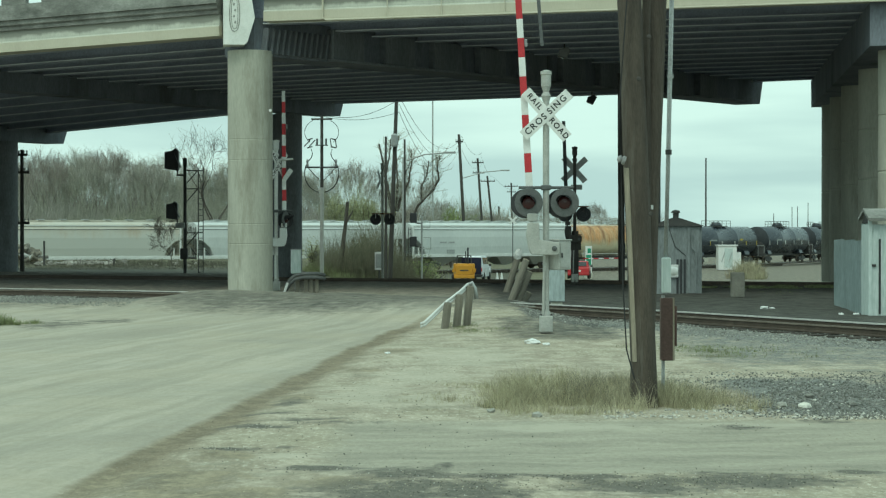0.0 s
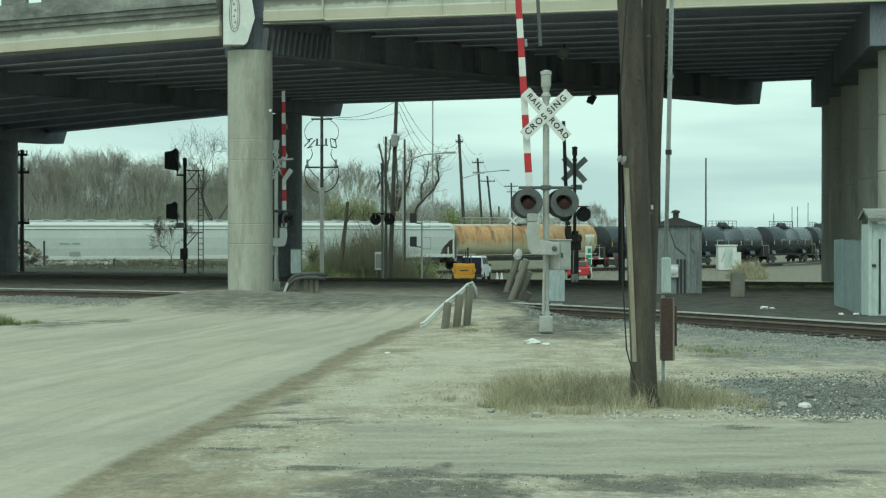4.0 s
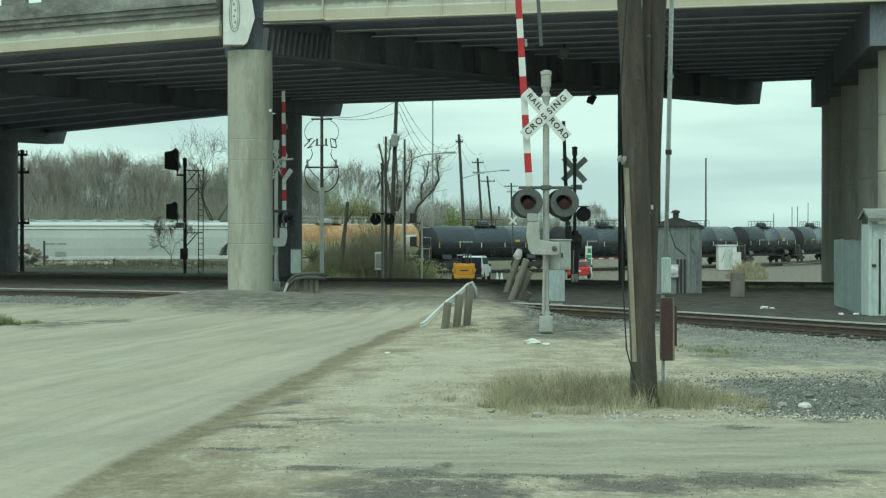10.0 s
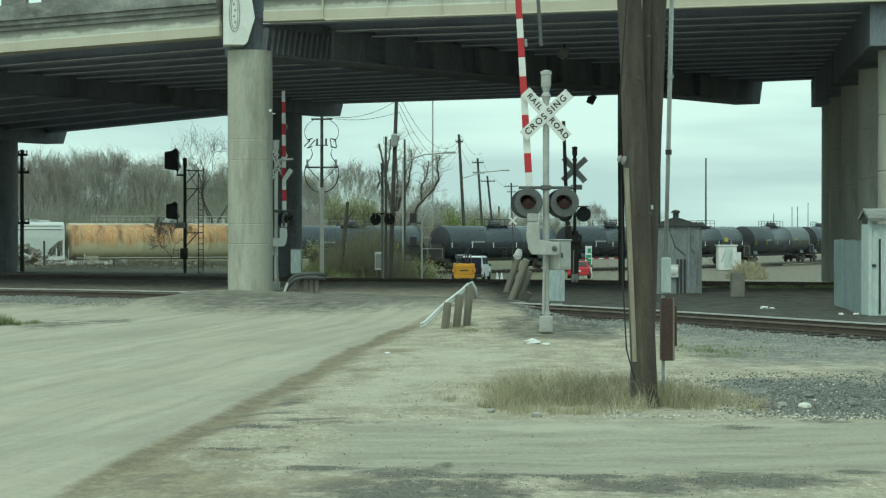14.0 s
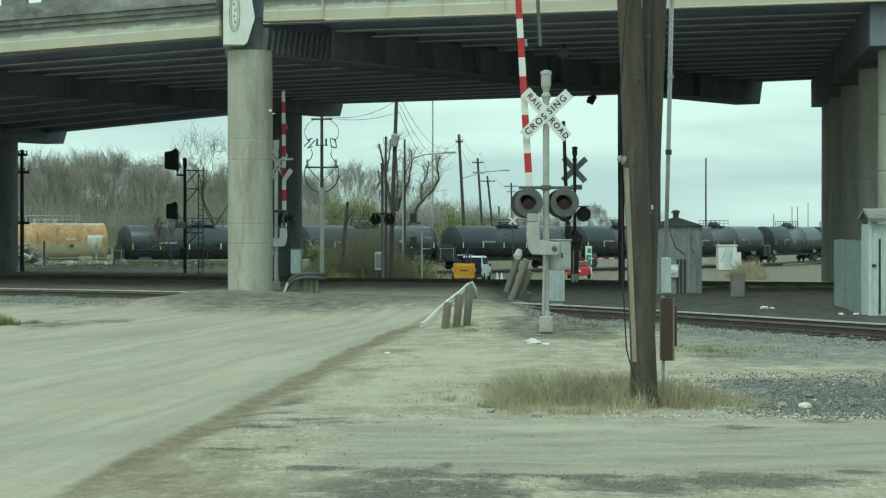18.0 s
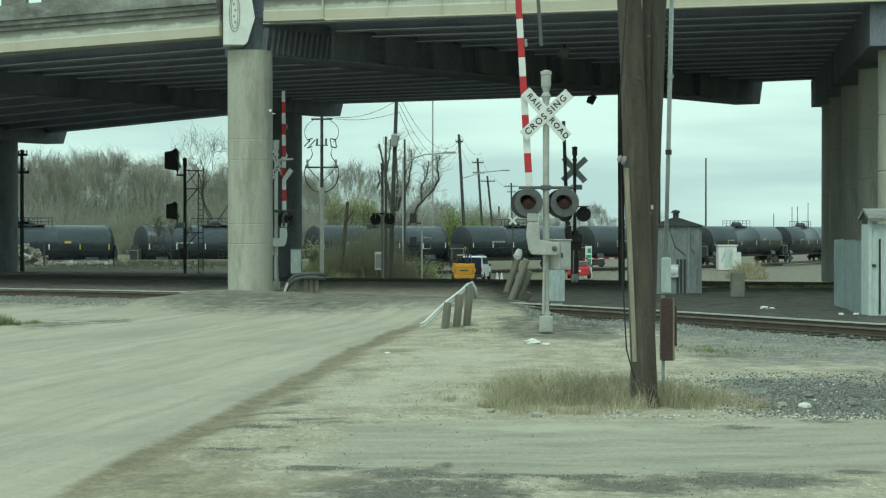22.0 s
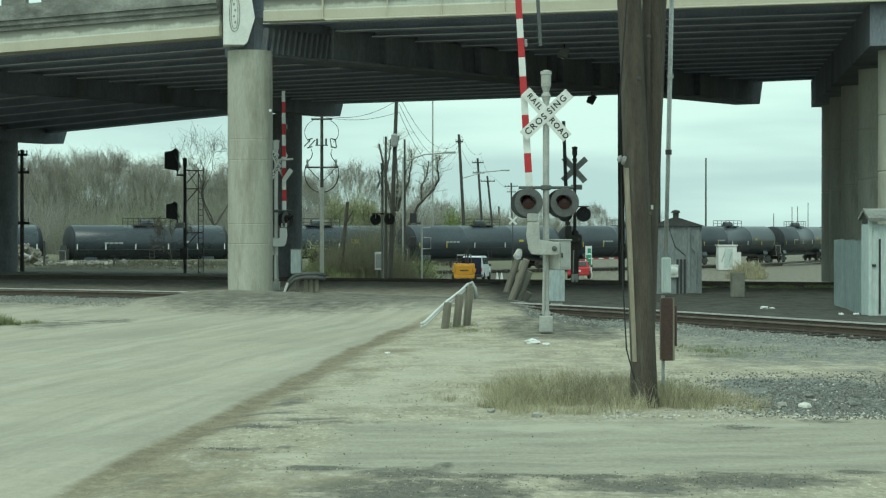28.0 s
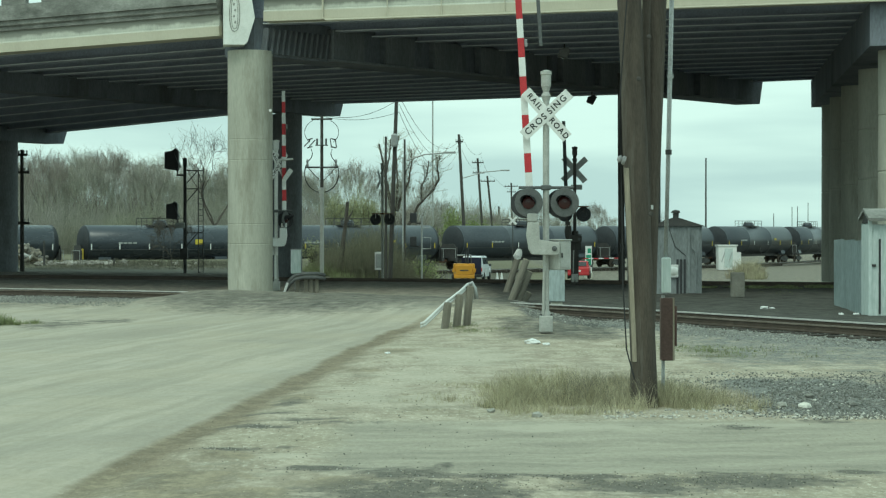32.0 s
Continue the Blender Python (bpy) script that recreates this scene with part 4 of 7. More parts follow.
def hopper_car(worn):
    """A long covered hopper: curved sides, sloping end sheets, hatch strip and outlet bays. Length 19.4 m."""
    label = "grey-white covered hopper wagon with rust-streaked side" if worn else "pale grey covered hopper wagon with sloping ends"
    car = thing("hopper_wagon", pose(0, 0, 0), label, "railway wagon", "wagons of the freight train")
    paint = HOPPER_WORN if worn else HOPPER_PALE
    half = 9.95
    sec = [(-1.42, 1.3), (-1.53, 1.55), (-1.58, 2.2), (-1.57, 3.1), (-1.47, 3.85), (-1.25, 4.22), (-0.7, 4.42), (0.7, 4.42), (1.25, 4.22), (1.47, 3.85),
           (1.57, 3.1), (1.58, 2.2), (1.53, 1.55), (1.42, 1.3)]
    bm = bmesh.new()
    rings = []
    # the ends lean in towards the bottom between x = half - 2.6 and half
    for x, lift in ((-half, 1.65), (-half + 0.55, 1.5), (-half + 1.25, 0.85), (-half + 1.6, 0.0), (half - 1.6, 0.0), (half - 1.25, 0.85), (half - 0.55, 1.5), (half, 1.65)):
        rings.append([bm.verts.new((x, y, max(z, 1.3 + lift))) for y, z in sec])
    for a, b in zip(rings, rings[1:]):
        for k in range(len(sec)):
            try:
                bm.faces.new((a[k], a[(k + 1) % len(sec)], b[(k + 1) % len(sec)], b[k]))
            except ValueError:
                pass
    bm.faces.new(rings[0])
    bm.faces.new(rings[-1][::-1])
    bmesh.ops.recalc_face_normals(bm, faces=bm.faces[:])
    body = part("body", bm, paint, car)
    part("roof_hatch_strip", box(17.8, 0.75, 0.14, (0, 0, 4.5), bevel=0.03), paint, car)
    for k in range(9):
        part("hatch_latch", box(0.5, 1.0, 0.1, (-7.6 + 1.9 * k, 0, 4.62), bevel=0.02), GALV, car)
    for sy in (-1, 1):
        part("side_sill", box(2 * half, 0.14, 0.3, (0, sy * 1.5, 1.38), bevel=0.02), SILL_WHITE, car)
        part("side_seam", box(2 * half - 0.3, 0.03, 0.05, (0, sy * 1.49, 3.78)), LAMP_GREY, car)
        part("roof_eave", box(2 * half - 0.6, 0.08, 0.1, (0, sy * 1.38, 4.12)), SILL_WHITE, car)
        for sx in (-1, 1):
            part("end_post", box(0.16, 0.12, 3.0, (sx * (half - 0.1), sy * 1.5, 2.6), bevel=0.02), SILL_WHITE, car)
            part("end_stanchion", box(0.1, 0.1, 1.0, (sx * (half - 0.7), sy * 1.5, 1.7)), SILL_WHITE, car)
            part("end_brace", rod((sx * (half - 1.5), sy * 1.48, 1.2), (sx * (half - 0.7), sy * 1.48, 2.2), 0.05, seg=6), DARK_STEEL, car)
    for k in range(4):
        x = -6.0 + 4.0 * k * 1.0
        bmh = bmesh.new()
        lo = [(x - 0.35, -0.6, 0.42), (x + 0.35, -0.6, 0.42), (x + 0.35, 0.6, 0.42), (x - 0.35, 0.6, 0.42)]
        hi = [(x - 1.7, -1.4, 1.2), (x + 1.7, -1.4, 1.2), (x + 1.7, 1.4, 1.2), (x - 1.7, 1.4, 1.2)]
        beam(lo, hi, bmh)
        part("outlet_bay", bmh, RUST if worn else ALU_PAINT, car)
    for sx in (-1, 1):
        part("end_platform", box(2.3, 2.7, 0.12, (sx * (half - 1.1), 0, 1.3)), DARK_STEEL, car)
        lad = bmesh.new()
        for r_ in range(7):
            rod((sx * (half + 0.06), -1.35, 1.3 + 0.42 * r_), (sx * (half + 0.06), -0.95, 1.3 + 0.42 * r_), 0.02, seg=6, bm=lad)
        for yy in (-1.35, -0.95):
            rod((sx * (half + 0.06), yy, 1.2), (sx * (half + 0.06), yy, 4.0), 0.025, seg=6, bm=lad)
        part("ladder", lad, DARK_STEEL, car)
        bogie(car, sx * 7.4)
    part("data_panel", box(0.9, 0.02, 0.35, (-5.5, -1.6, 1.75)), GALV, car)
    for k, (x, w) in enumerate(((-6.4, 0.8), (-5.4, 0.7))):
        part("stencil_bar", box(w, 0.012, 0.14, (x, -1.595, 2.6)), GALV, car)
    couplers(car, half)
    car["bogie_base"] = 14.8
    return car


def bent_sheet(x0, x1, z0, z1, r, centre):
    """A thin sheet that lies on the near side of a tank's shell, from height z0 down to z1 about its axis."""
    bm = bmesh.new()
    rows = [[bm.verts.new((x, -math.sqrt(q * q - z * z), centre + z)) for z in (z0 + (z1 - z0) * k / 8 for k in range(9))] for q in (r - 0.03, r) for x in (x0, x1)]
    a, b, c, d = rows
    for k in range(8):
        bm.faces.new((c[k], c[k + 1], d[k + 1], d[k]))
        bm.faces.new((a[k], c[k], c[k + 1], a[k + 1])[::-1])
        bm.faces.new((b[k], d[k], d[k + 1], b[k + 1]))
    bm.faces.new((a[0], b[0], d[0], c[0]))
    bm.faces.new((a[8], c[8], d[8], b[8]))
    return bm


def tank_car(length, radius, centre, paint, label, grey=False, orange=False, kind=0):
    """A tank wagon: shell with domed heads, manway, walkway with rails, saddles, ladder."""
    car = thing("tank_wagon", pose(0, 0, 0), label, "railway wagon", "wagons of the freight train")
    half = length / 2 - (0.45 if orange else 0.75)
    deep, seam = (0.42, 0.03) if orange else (0.6, 0.01)
    prof = [(radius - 0.02, -half + deep - 0.02)]
    bands = 3
    prof.append((radius, -half + deep))
    for k in range(1, bands):
        x = -half + deep + (2 * half - 2 * deep) * k / bands
        prof += [(radius, x - 0.04), (radius + seam * 0.4, x - 0.03), (radius + seam * 0.4, x + 0.03), (radius, x + 0.04)]
    prof += [(radius, half - deep), (radius - 0.02, half - deep + 0.02)]
    part("shell", lathe(prof, 48, None, pose(0, 0, centre, 0, 90, 0)), paint, car, smooth=True)
    cap_ = [(radius * math.sin(k / 8 * math.pi / 2), deep * (math.cos(k / 8 * math.pi / 2))) for k in range(8, -1, -1)]
    for sx in (-1, 1):
        part("tank_head", lathe([(r, half - deep + z) for r, z in cap_], 48, None, pose(0, 0, centre, 0, 90 * sx, 0)), paint if orange else TANK_HEAD, car, smooth=True)
        part("weld_ring", lathe([(radius + 0.002, half - deep - 0.05), (radius + seam, half - deep - 0.03), (radius + seam, half - deep + 0.03), (radius - 0.03, half - deep + 0.04)], 48, None, pose(0, 0, centre, 0, 90 * sx, 0)), paint, car)
        if not orange:
            # added plate, keeps the lower end as dark as shade would
            part("head_shield", prism([(-1.25, 0.95), (1.25, 0.95), (1.3, 1.9), (0.8, 2.45), (-0.8, 2.45), (-1.3, 1.9)], 0.05, None, pose(sx * (half + 0.04), 0, 0, 0, 0, 90)), DARK_STEEL, car, "dark plate added to deepen the shade on the tank's end")
    top = centre + radius
    rail_z = centre - 0.55 if not orange else 1.38
    dome = lathe([(0.62, -0.3), (0.62, 0.22), (0.55, 0.27), (0.5, 0.42), (0.3, 0.48), (0.02, 0.48)], 20, None, pose(0, 0, top))
    part("manway_dome", dome, paint if not orange else ALU_PAINT, car)
    plat = box(2.6, 1.5, 0.07, (0, 0, top + 0.02))
    part("top_platform", plat, DARK_STEEL, car)
    reach = 1.9 if not orange else 6.8
    for sy in (-1, 1):
        bm = bmesh.new()
        n = 4 if not orange else 12
        for k in range(n + 1):
            x = -reach + 2 * reach * k / n
            rod((x, sy * 0.75, top - 0.15), (x, sy * 0.75, top + 0.62), 0.028, seg=6, bm=bm)
        rod((-reach, sy * 0.75, top + 0.62), (reach, sy * 0.75, top + 0.62), 0.028, seg=6, bm=bm)
        rod((-reach, sy * 0.75, top + 0.3), (reach, sy * 0.75, top + 0.3), 0.02, seg=6, bm=bm)
        part("walkway_rail", bm, DARK_STEEL if not orange else ALU_PAINT, car)
    for k in (-0.5, 0.5):
        part("valve", rod((k, 0.2, top + 0.2), (k, 0.2, top + 0.5), 0.09, seg=8), DARK_STEEL, car)
    for sy in (-1, 1):
        lad = bmesh.new()
        for x in (-0.22, 0.22):
            rod((x, sy * (radius + 0.06), 1.0), (x, sy * (radius * 0.72), top - 0.5), 0.022, seg=6, bm=lad)
        for r_ in range(8):
            z = 1.1 + 0.3 * r_
            rod((-0.22, sy * (radius + 0.05 - 0.05 * r_), z), (0.22, sy * (radius + 0.05 - 0.05 * r_), z), 0.018, seg=6, bm=lad)
        part("ladder", lad, DARK_STEEL, car)
        part("side_handrail", rod((-half + 0.5, sy * (radius + 0.08), rail_z), (half - 0.5, sy * (radius + 0.08), rail_z), 0.02 if not orange else 0.04, seg=6), DARK_STEEL if not orange else ALU_PAINT, car)
    part("centre_sill", box(2 * half + 0.6, 0.6, 0.35, (0, 0, 0.98)), DARK_STEEL, car)
    for sx in (-1, 1):
        bm = beam([(sx * (half - 2.6), -1.1, 1.05), (sx * (half - 2.6), 1.1, 1.05), (sx * (half - 2.6), 0.9, centre - radius * 0.6), (sx * (half - 2.6), -0.9, centre - radius * 0.6)],
                  [(sx * (half - 1.5), -1.1, 1.05), (sx * (half - 1.5), 1.1, 1.05), (sx * (half - 1.5), 0.9, centre - radius * 0.6), (sx * (half - 1.5), -0.9, centre - radius * 0.6)])
        part("saddle", bm, paint, car)
        part("end_sill", box(0.3, 2.7, 0.3, (sx * (half + 0.15), 0, 1.0), bevel=0.03), DARK_STEEL if not orange else ALU_PAINT, car)
        rl = bmesh.new()
        for sy in (-1, 1):
            rod((sx * (half + 0.22), sy * 1.25, 1.1), (sx * (half + 0.22), sy * 1.25, 2.0), 0.025, seg=6, bm=rl)
        rod((sx * (half + 0.22), -1.25, 2.0), (sx * (half + 0.22), 1.25, 2.0), 0.025, seg=6, bm=rl)
        part("end_railing", rl, GALV, car)
        bogie(car, sx * (half - 1.7))
        if not orange:
            for x in (0.2, 0.56, 0.9):
                part("reflector", box(0.09, 0.02, 0.5, (sx * half * x, -radius - 0.03, centre - 0.3)), YELLOW if kind == 1 and x > 0.3 else WHITE, car, "reflective strip")
    if not orange:
        part("placard", box(0.75 if kind == 3 else 0.55, 0.02, 0.42 if kind == 3 else 0.2, (half * 0.42, -radius * 0.985 - 0.03, centre + 0.1)), YELLOW if kind % 2 else GALV, car, "small rectangular marking")
        for k in range(4):
            part("stencil_bar", box(0.34, 0.015, 0.15, (-half * 0.55 + 0.42 * k, -radius - 0.02, centre + 0.02)), GALV, car)
        for sx in (-1, 1):
            part("head_bracket", box(0.1, 0.5, 0.9, (sx * (half - 0.1), -0.9, centre - 0.9)), YELLOW if sx < 0 and kind > 1 else DARK_STEEL, car)
    else:
        for sx in (-1, 1):
            for sy in (-1, 1):
                part("end_frame", pipe([(sx * (half + 0.1), sy * 1.42, 1.2), (sx * (half + 0.1), sy * 1.42, 2.25), (sx * (half - 0.9), sy * 1.42, 2.25)][:2 + (sx > 0)], 0.045, 6), ALU_PAINT, car, "pale handrail frame at the wagon's end")
                part("step_post", rod((sx * (half - 1.25), sy * 1.5, 1.2), (sx * (half - 1.25), sy * 1.5, 1.75), 0.06, seg=6), ALU_PAINT, car)
        part("bare_patch", bent_sheet(half - 2.0, half - 0.75, 0.42, -0.95, radius + 0.012, centre), PRIMER, car, "pale patch of bare primer with rust at its foot")
        part("bare_patch", bent_sheet(half - 1.95, half - 0.7, 0.55, 0.3, radius + 0.02, centre), SILL_WHITE, car, "narrow white band")
        part("bare_patch", bent_sheet(half - 3.9, half - 3.0, 0.3, 0.14, radius + 0.012, centre), PRIMER, car, "narrow cream band")
        part("outlet_box", box(0.3, 0.1, 0.26, (half - 3.3, -radius - 0.02, centre - 0.35), bevel=0.01), DARK_STEEL, car, "small dark box on the shell")
        for k in range(5):
            part("hatch_fitting", lathe([(0.16, 0), (0.16, 0.3), (0.2, 0.32), (0.12, 0.42), (0.02, 0.44)], 12, None, pose(1.5 + 0.85 * k, 0.1 * (-1) ** k, top - 0.05)), ALU_PAINT, car)
    couplers(car, half + 0.35)
    car["bogie_base"] = 2 * (half - 1.7)
    return car


def place_car(car, left, length):
    s = left + length / 2
    TRAIN.append((car, s))
    x, y, th = line_at(s)
    car.matrix_basis = pose(x, y, RAIL_Z, 0, 0, math.degrees(th))


worn = hopper_car(True)
place_car(worn, 51.3, 20.0)
pale = hopper_car(False)
place_car(pale, 72.4, 20.0)
place_car(copy_thing(pale, pose(0, 0, 0)), 93.7, 20.0)
tagged(TRAIN[-1][0], "pale grey covered hopper wagon ahead of the orange tank wagon")
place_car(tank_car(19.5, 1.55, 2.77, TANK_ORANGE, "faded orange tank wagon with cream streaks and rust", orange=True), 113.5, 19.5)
first = tank_car(16.0, 1.53, 2.62, TANK_BLACK, "black tank wagon with blue-grey sheen and white marks", kind=1)
place_car(first, 132.85, 16.0)
mid_car = tank_car(16.0, 1.53, 2.62, TANK_BLACK, "black tank wagon with white reflective strips", kind=0)
place_car(mid_car, 149.3, 16.0)
place_car(copy_thing(mid_car, pose(0, 0, 0)), 165.6, 16.0)
place_car(tank_car(16.0, 1.53, 2.62, TANK_BLACK, "black tank wagon with a yellow marking and white strips", kind=3), 181.8, 16.0)
long_car = tank_car(20.2, 1.56, 2.62, TANK_GREY, "long weathered grey-black tank wagon with railed top platform", kind=1)
place_car(long_car, 197.9, 20.2)
for k in range(6):
    place_car(copy_thing(long_car, pose(0, 0, 0)), 218.3 + 20.3 * k, 20.2)


# ---- crossing signals ----
def taper(a, b, r1, r2, seg=20, wob=0.012, n=14):
    bm = bmesh.new()
    a, b = Vector(a), Vector(b)
    rings = []
    for i in range(n + 1):
        t = i / n
        c = a.lerp(b, t)
        r = r1 + (r2 - r1) * t
        rings.append([bm.verts.new(c + Vector(((r + wob * noise.noise((k * 0.9, t * 5, r1 * 40))) * math.cos(k * math.tau / seg), (r + wob * noise.noise((k * 0.9, t * 5, r1 * 40))) * math.sin(k * math.tau / seg), 0)))
                      for k in range(seg)])
    for p, q in zip(rings, rings[1:]):
        for k in range(seg):
            bm.faces.new((p[k], p[(k + 1) % seg], q[(k + 1) % seg], q[k]))
    bm.faces.new(rings[0][::-1])
    bm.faces.new(rings[-1])
    return bm


def crossing_signal(m, label, facing=1, gate=None, stripes=True, box_side=1, lamp_z=2.6, dark=False, tilt=3.4, height=5.0, arm_len=6.6, turn=-14, arm_z=2.9, cab_x=0.27, buck_turn=0, paint=ALU_PAINT):
    """A mast with crossbuck, flashing lamps, base and, if gate is a side, a raised arm. facing 1: seen from the front."""
    sig = thing("crossing_signal", m, label, "railway signal", "crossing signals")
    metal = WOOD_DARK if dark else paint
    bm = box(0.26, 0.26, 0.33, (0, 0, 0.165), bevel=0.025)
    rod((0, 0, 0.32), (0, 0, 0.42), 0.105, 0.085, seg=14, bm=bm)
    part("base", bm, ALU_PAINT, sig)
    for sx in (-1, 1):
        part("base_bolt", rod((sx * 0.1, -0.09, 0.32), (sx * 0.1, -0.09, 0.37), 0.018, seg=6), DARK_STEEL, sig)
    part("mast", rod((0, 0, 0.38), (0, 0, height - 0.25), 0.065, seg=16), metal, sig)
    top = lathe([(0.07, height - 0.42), (0.1, height - 0.32), (0.06, height - 0.24), (0.085, height - 0.15), (0.1, height - 0.13), (0.1, height + 0.1), (0.115, height + 0.11),
                 (0.115, height + 0.17), (0.03, height + 0.2)], 16)
    part("bell", top, metal, sig, "grey bell on the mast's top")
    # crossbuck
    cb = height - 0.7
    fy = -0.10 * facing
    for nm, ang, words, yy in (("blade", 48, ("RAIL", "ROAD"), -0.012), ("blade", -43, ("CROS", "SING"), -0.026)):
        bl = part(nm, box(1.26, 0.012, 0.23, bevel=0.004), WHITE if (facing > 0 and not dark) else GALV, sig, m=pose(0, 0, cb, 0, 0, buck_turn) @ pose(0, fy + yy * facing, 0, 0, ang, 0))
        if facing > 0 and not dark:
            for sx, w in zip((-1, 1), words):
                writing(w, 0.157 if w[0] == "R" else 0.18, INK, bl, pose(sx * ((0.35 if sx < 0 else 0.375) if w[0] == "R" else 0.288), -0.0085, 0, 90, 0, 0), label="black capital letters", depth=0.002)
    # lamps
    arm = rod((-0.55, -0.04 * facing, lamp_z + 0.3), (0.55, -0.04 * facing, lamp_z + 0.3), 0.03, seg=10)
    box(0.2, 0.2, 0.1, (0, 0, lamp_z + 0.3), bm=arm, bevel=0.02)
    part("lamp_arm", arm, LAMP_GREY if facing > 0 else RUST, sig)
    for sx in (-1, 1):
        lp = part("lamp", lathe([(0.02, 0.12), (0.11, 0.12), (0.13, 0.03), (0.285, 0.028), (0.29, 0.02), (0.285, 0.0), (0.15, 0.0), (0.14, -0.01), (0.02, -0.01)], 28),
                  BLACK if (facing < 0 or dark) else LAMP_GREY, sig, "round flasher with a wide background disc",
                  m=pose(sx * 0.36, -0.2 * facing, lamp_z, 90, 0, 0) @ pose(0, 0, 0, 0, 180 + turn if facing > 0 else 0, 0))
        part("lens", lathe([(0.135, -0.012), (0.12, -0.03), (0.07, -0.045), (0.01, -0.05)], 20), LENS_RED, lp, "unlit dark red lens")
        hood = bmesh.new()
        n = 14
        ra = [[], []]
        for k in range(n + 1):
            a = radians(-15 + 210 * k / n)
            for j, (z0, r0) in enumerate(((0.0, 0.15), (-0.24 * math.sin(max(a, 0.0)) ** 0.6 - 0.05 if 0 < a < math.pi else -0.05, 0.145))):
                ra[j].append(hood.verts.new((r0 * math.cos(a), r0 * math.sin(a), z0)))
        for k in range(n):
            hood.faces.new((ra[0][k], ra[0][k + 1], ra[1][k + 1], ra[1][k]))
        bmesh.ops.solidify(hood, geom=hood.faces[:], thickness=0.006)
        part("hood", hood, BLACK, lp, "black half-round visor")
        if facing > 0:
            part("rear_disc", lathe([(0.02, 0), (0.29, 0.0), (0.295, 0.015), (0.15, 0.03), (0.13, 0.16), (0.02, 0.18)], 28), BLACK, sig, "black disc of the rear-facing flasher",
                 m=pose(sx * 0.36 - 0.06, 0.12, lamp_z - 0.02, -90, 0, 0) @ pose(0, 0, 0, 0, 12, 0))
        part("bracket", rod((sx * 0.36, -0.02 * facing, lamp_z + 0.05), (sx * 0.36, -0.03 * facing, lamp_z + 0.3), 0.025, seg=8), metal, sig)
    if dark:
        part("mast_sleeve", taper((0, 0.02, -0.2), (0.02, 0.02, 2.0), 0.16, 0.13, 12), WOOD_DARK, sig, "thick dark timber sleeve round the mast's foot")
        part("count_plate", box(0.44, 0.015, 0.2, (0.08, 0.12, cb - 0.69), bevel=0.004), GALV, sig, "blank back of a small sign plate")
    if gate:
        cab = bmesh.new()
        box(0.34, 0.34, 0.58, (cab_x * box_side, 0.05, 1.54), turn=(0, 0, 40), bm=cab, bevel=0.02)
        box(0.37, 0.37, 0.03, (cab_x * box_side, 0.05, 1.85), turn=(0, 0, 40), bm=cab, bevel=0.008)
        c = part("gate_mechanism", cab, metal, sig, "silver box that drives the gate arm")
        part("access_door", box(0.27, 0.014, 0.48, (0, -0.174, 0), bevel=0.004), metal, c, m=pose(cab_x * box_side, 0.05, 1.54, 0, 0, 40))
        part("door_latch", box(0.03, 0.03, 0.09, (-0.1, -0.19, 0), bevel=0.006), DARK_STEEL, c, m=pose(cab_x * box_side, 0.05, 1.54, 0, 0, 40))
        # right-angled casting that carries the arm, with its pivot bolt
        el = [(0.26, 1.60), (0.26, 1.80), (0.02, 1.83), (-0.14, 1.86), (-0.15, 2.2), (-0.38, 2.2), (-0.41, 1.95), (-0.36, 1.66), (-0.3, 1.56), (0.2, 1.54)]
        elb = prism([(x * box_side, z) for x, z in el], 0.16, None, pose(0, -0.24, 0))
        bmesh.ops.bevel(elb, geom=elb.edges[:], offset=0.018, segments=2, affect='EDGES', profile=0.5)
        part("arm_bracket", elb, metal, sig, "pale right-angled casting")
        part("pivot_bolt", lathe([(0.055, 0), (0.05, 0.03), (0.025, 0.035), (0.02, 0.06)], 14, None, pose(0.15 * box_side, -0.32, 1.68, 90, 0, 0)), LAMP_GREY, sig)
        ax = -0.29 * box_side
        dx = -math.tan(radians(tilt)) * box_side
        pale = None
        n = int(arm_len / 0.386)
        arm_ob = part("gate_arm", box(0.05, 0.03, arm_len - 0.3, (0, 0.02, arm_len / 2 - 0.15)), metal, sig, "raised arm with red and white bands",
                      m=pose(ax, -0.0, arm_z - 0.75, 0, 0, 0) @ pose(0, 0, 0, 0, -tilt * box_side, 0))
        for k in range(n):
            zz = 0.75 + 0.386 * (k + 0.5) - 0.08
            if zz > arm_len:
                break
            matl = (RED if k % 2 else WHITE) if stripes else (DARK_STEEL if k % 2 else BLACK)
            part("band", box(0.145 - 0.002 * k, 0.035, 0.384, (0, 0, zz), bevel=0.004), matl, arm_ob)
        for zz in (0.75 + 2.9, 0.75 + 5.0):
            if zz < arm_len:
                part("arm_lamp", box(0.06, 0.1, 0.16, (0.1, 0, zz), bevel=0.02), CERAMIC if stripes else BLACK, arm_ob)
        part("clevis", box(0.2, 0.1, 0.16, (ax, -0.2, 2.3), bevel=0.02), metal, sig)
        part("cable_conduit", rod((-0.06 * box_side, -0.09, 0.35), (-0.04 * box_side, -0.09, 1.25), 0.028, seg=8), ALU_PAINT, sig)
    return sig


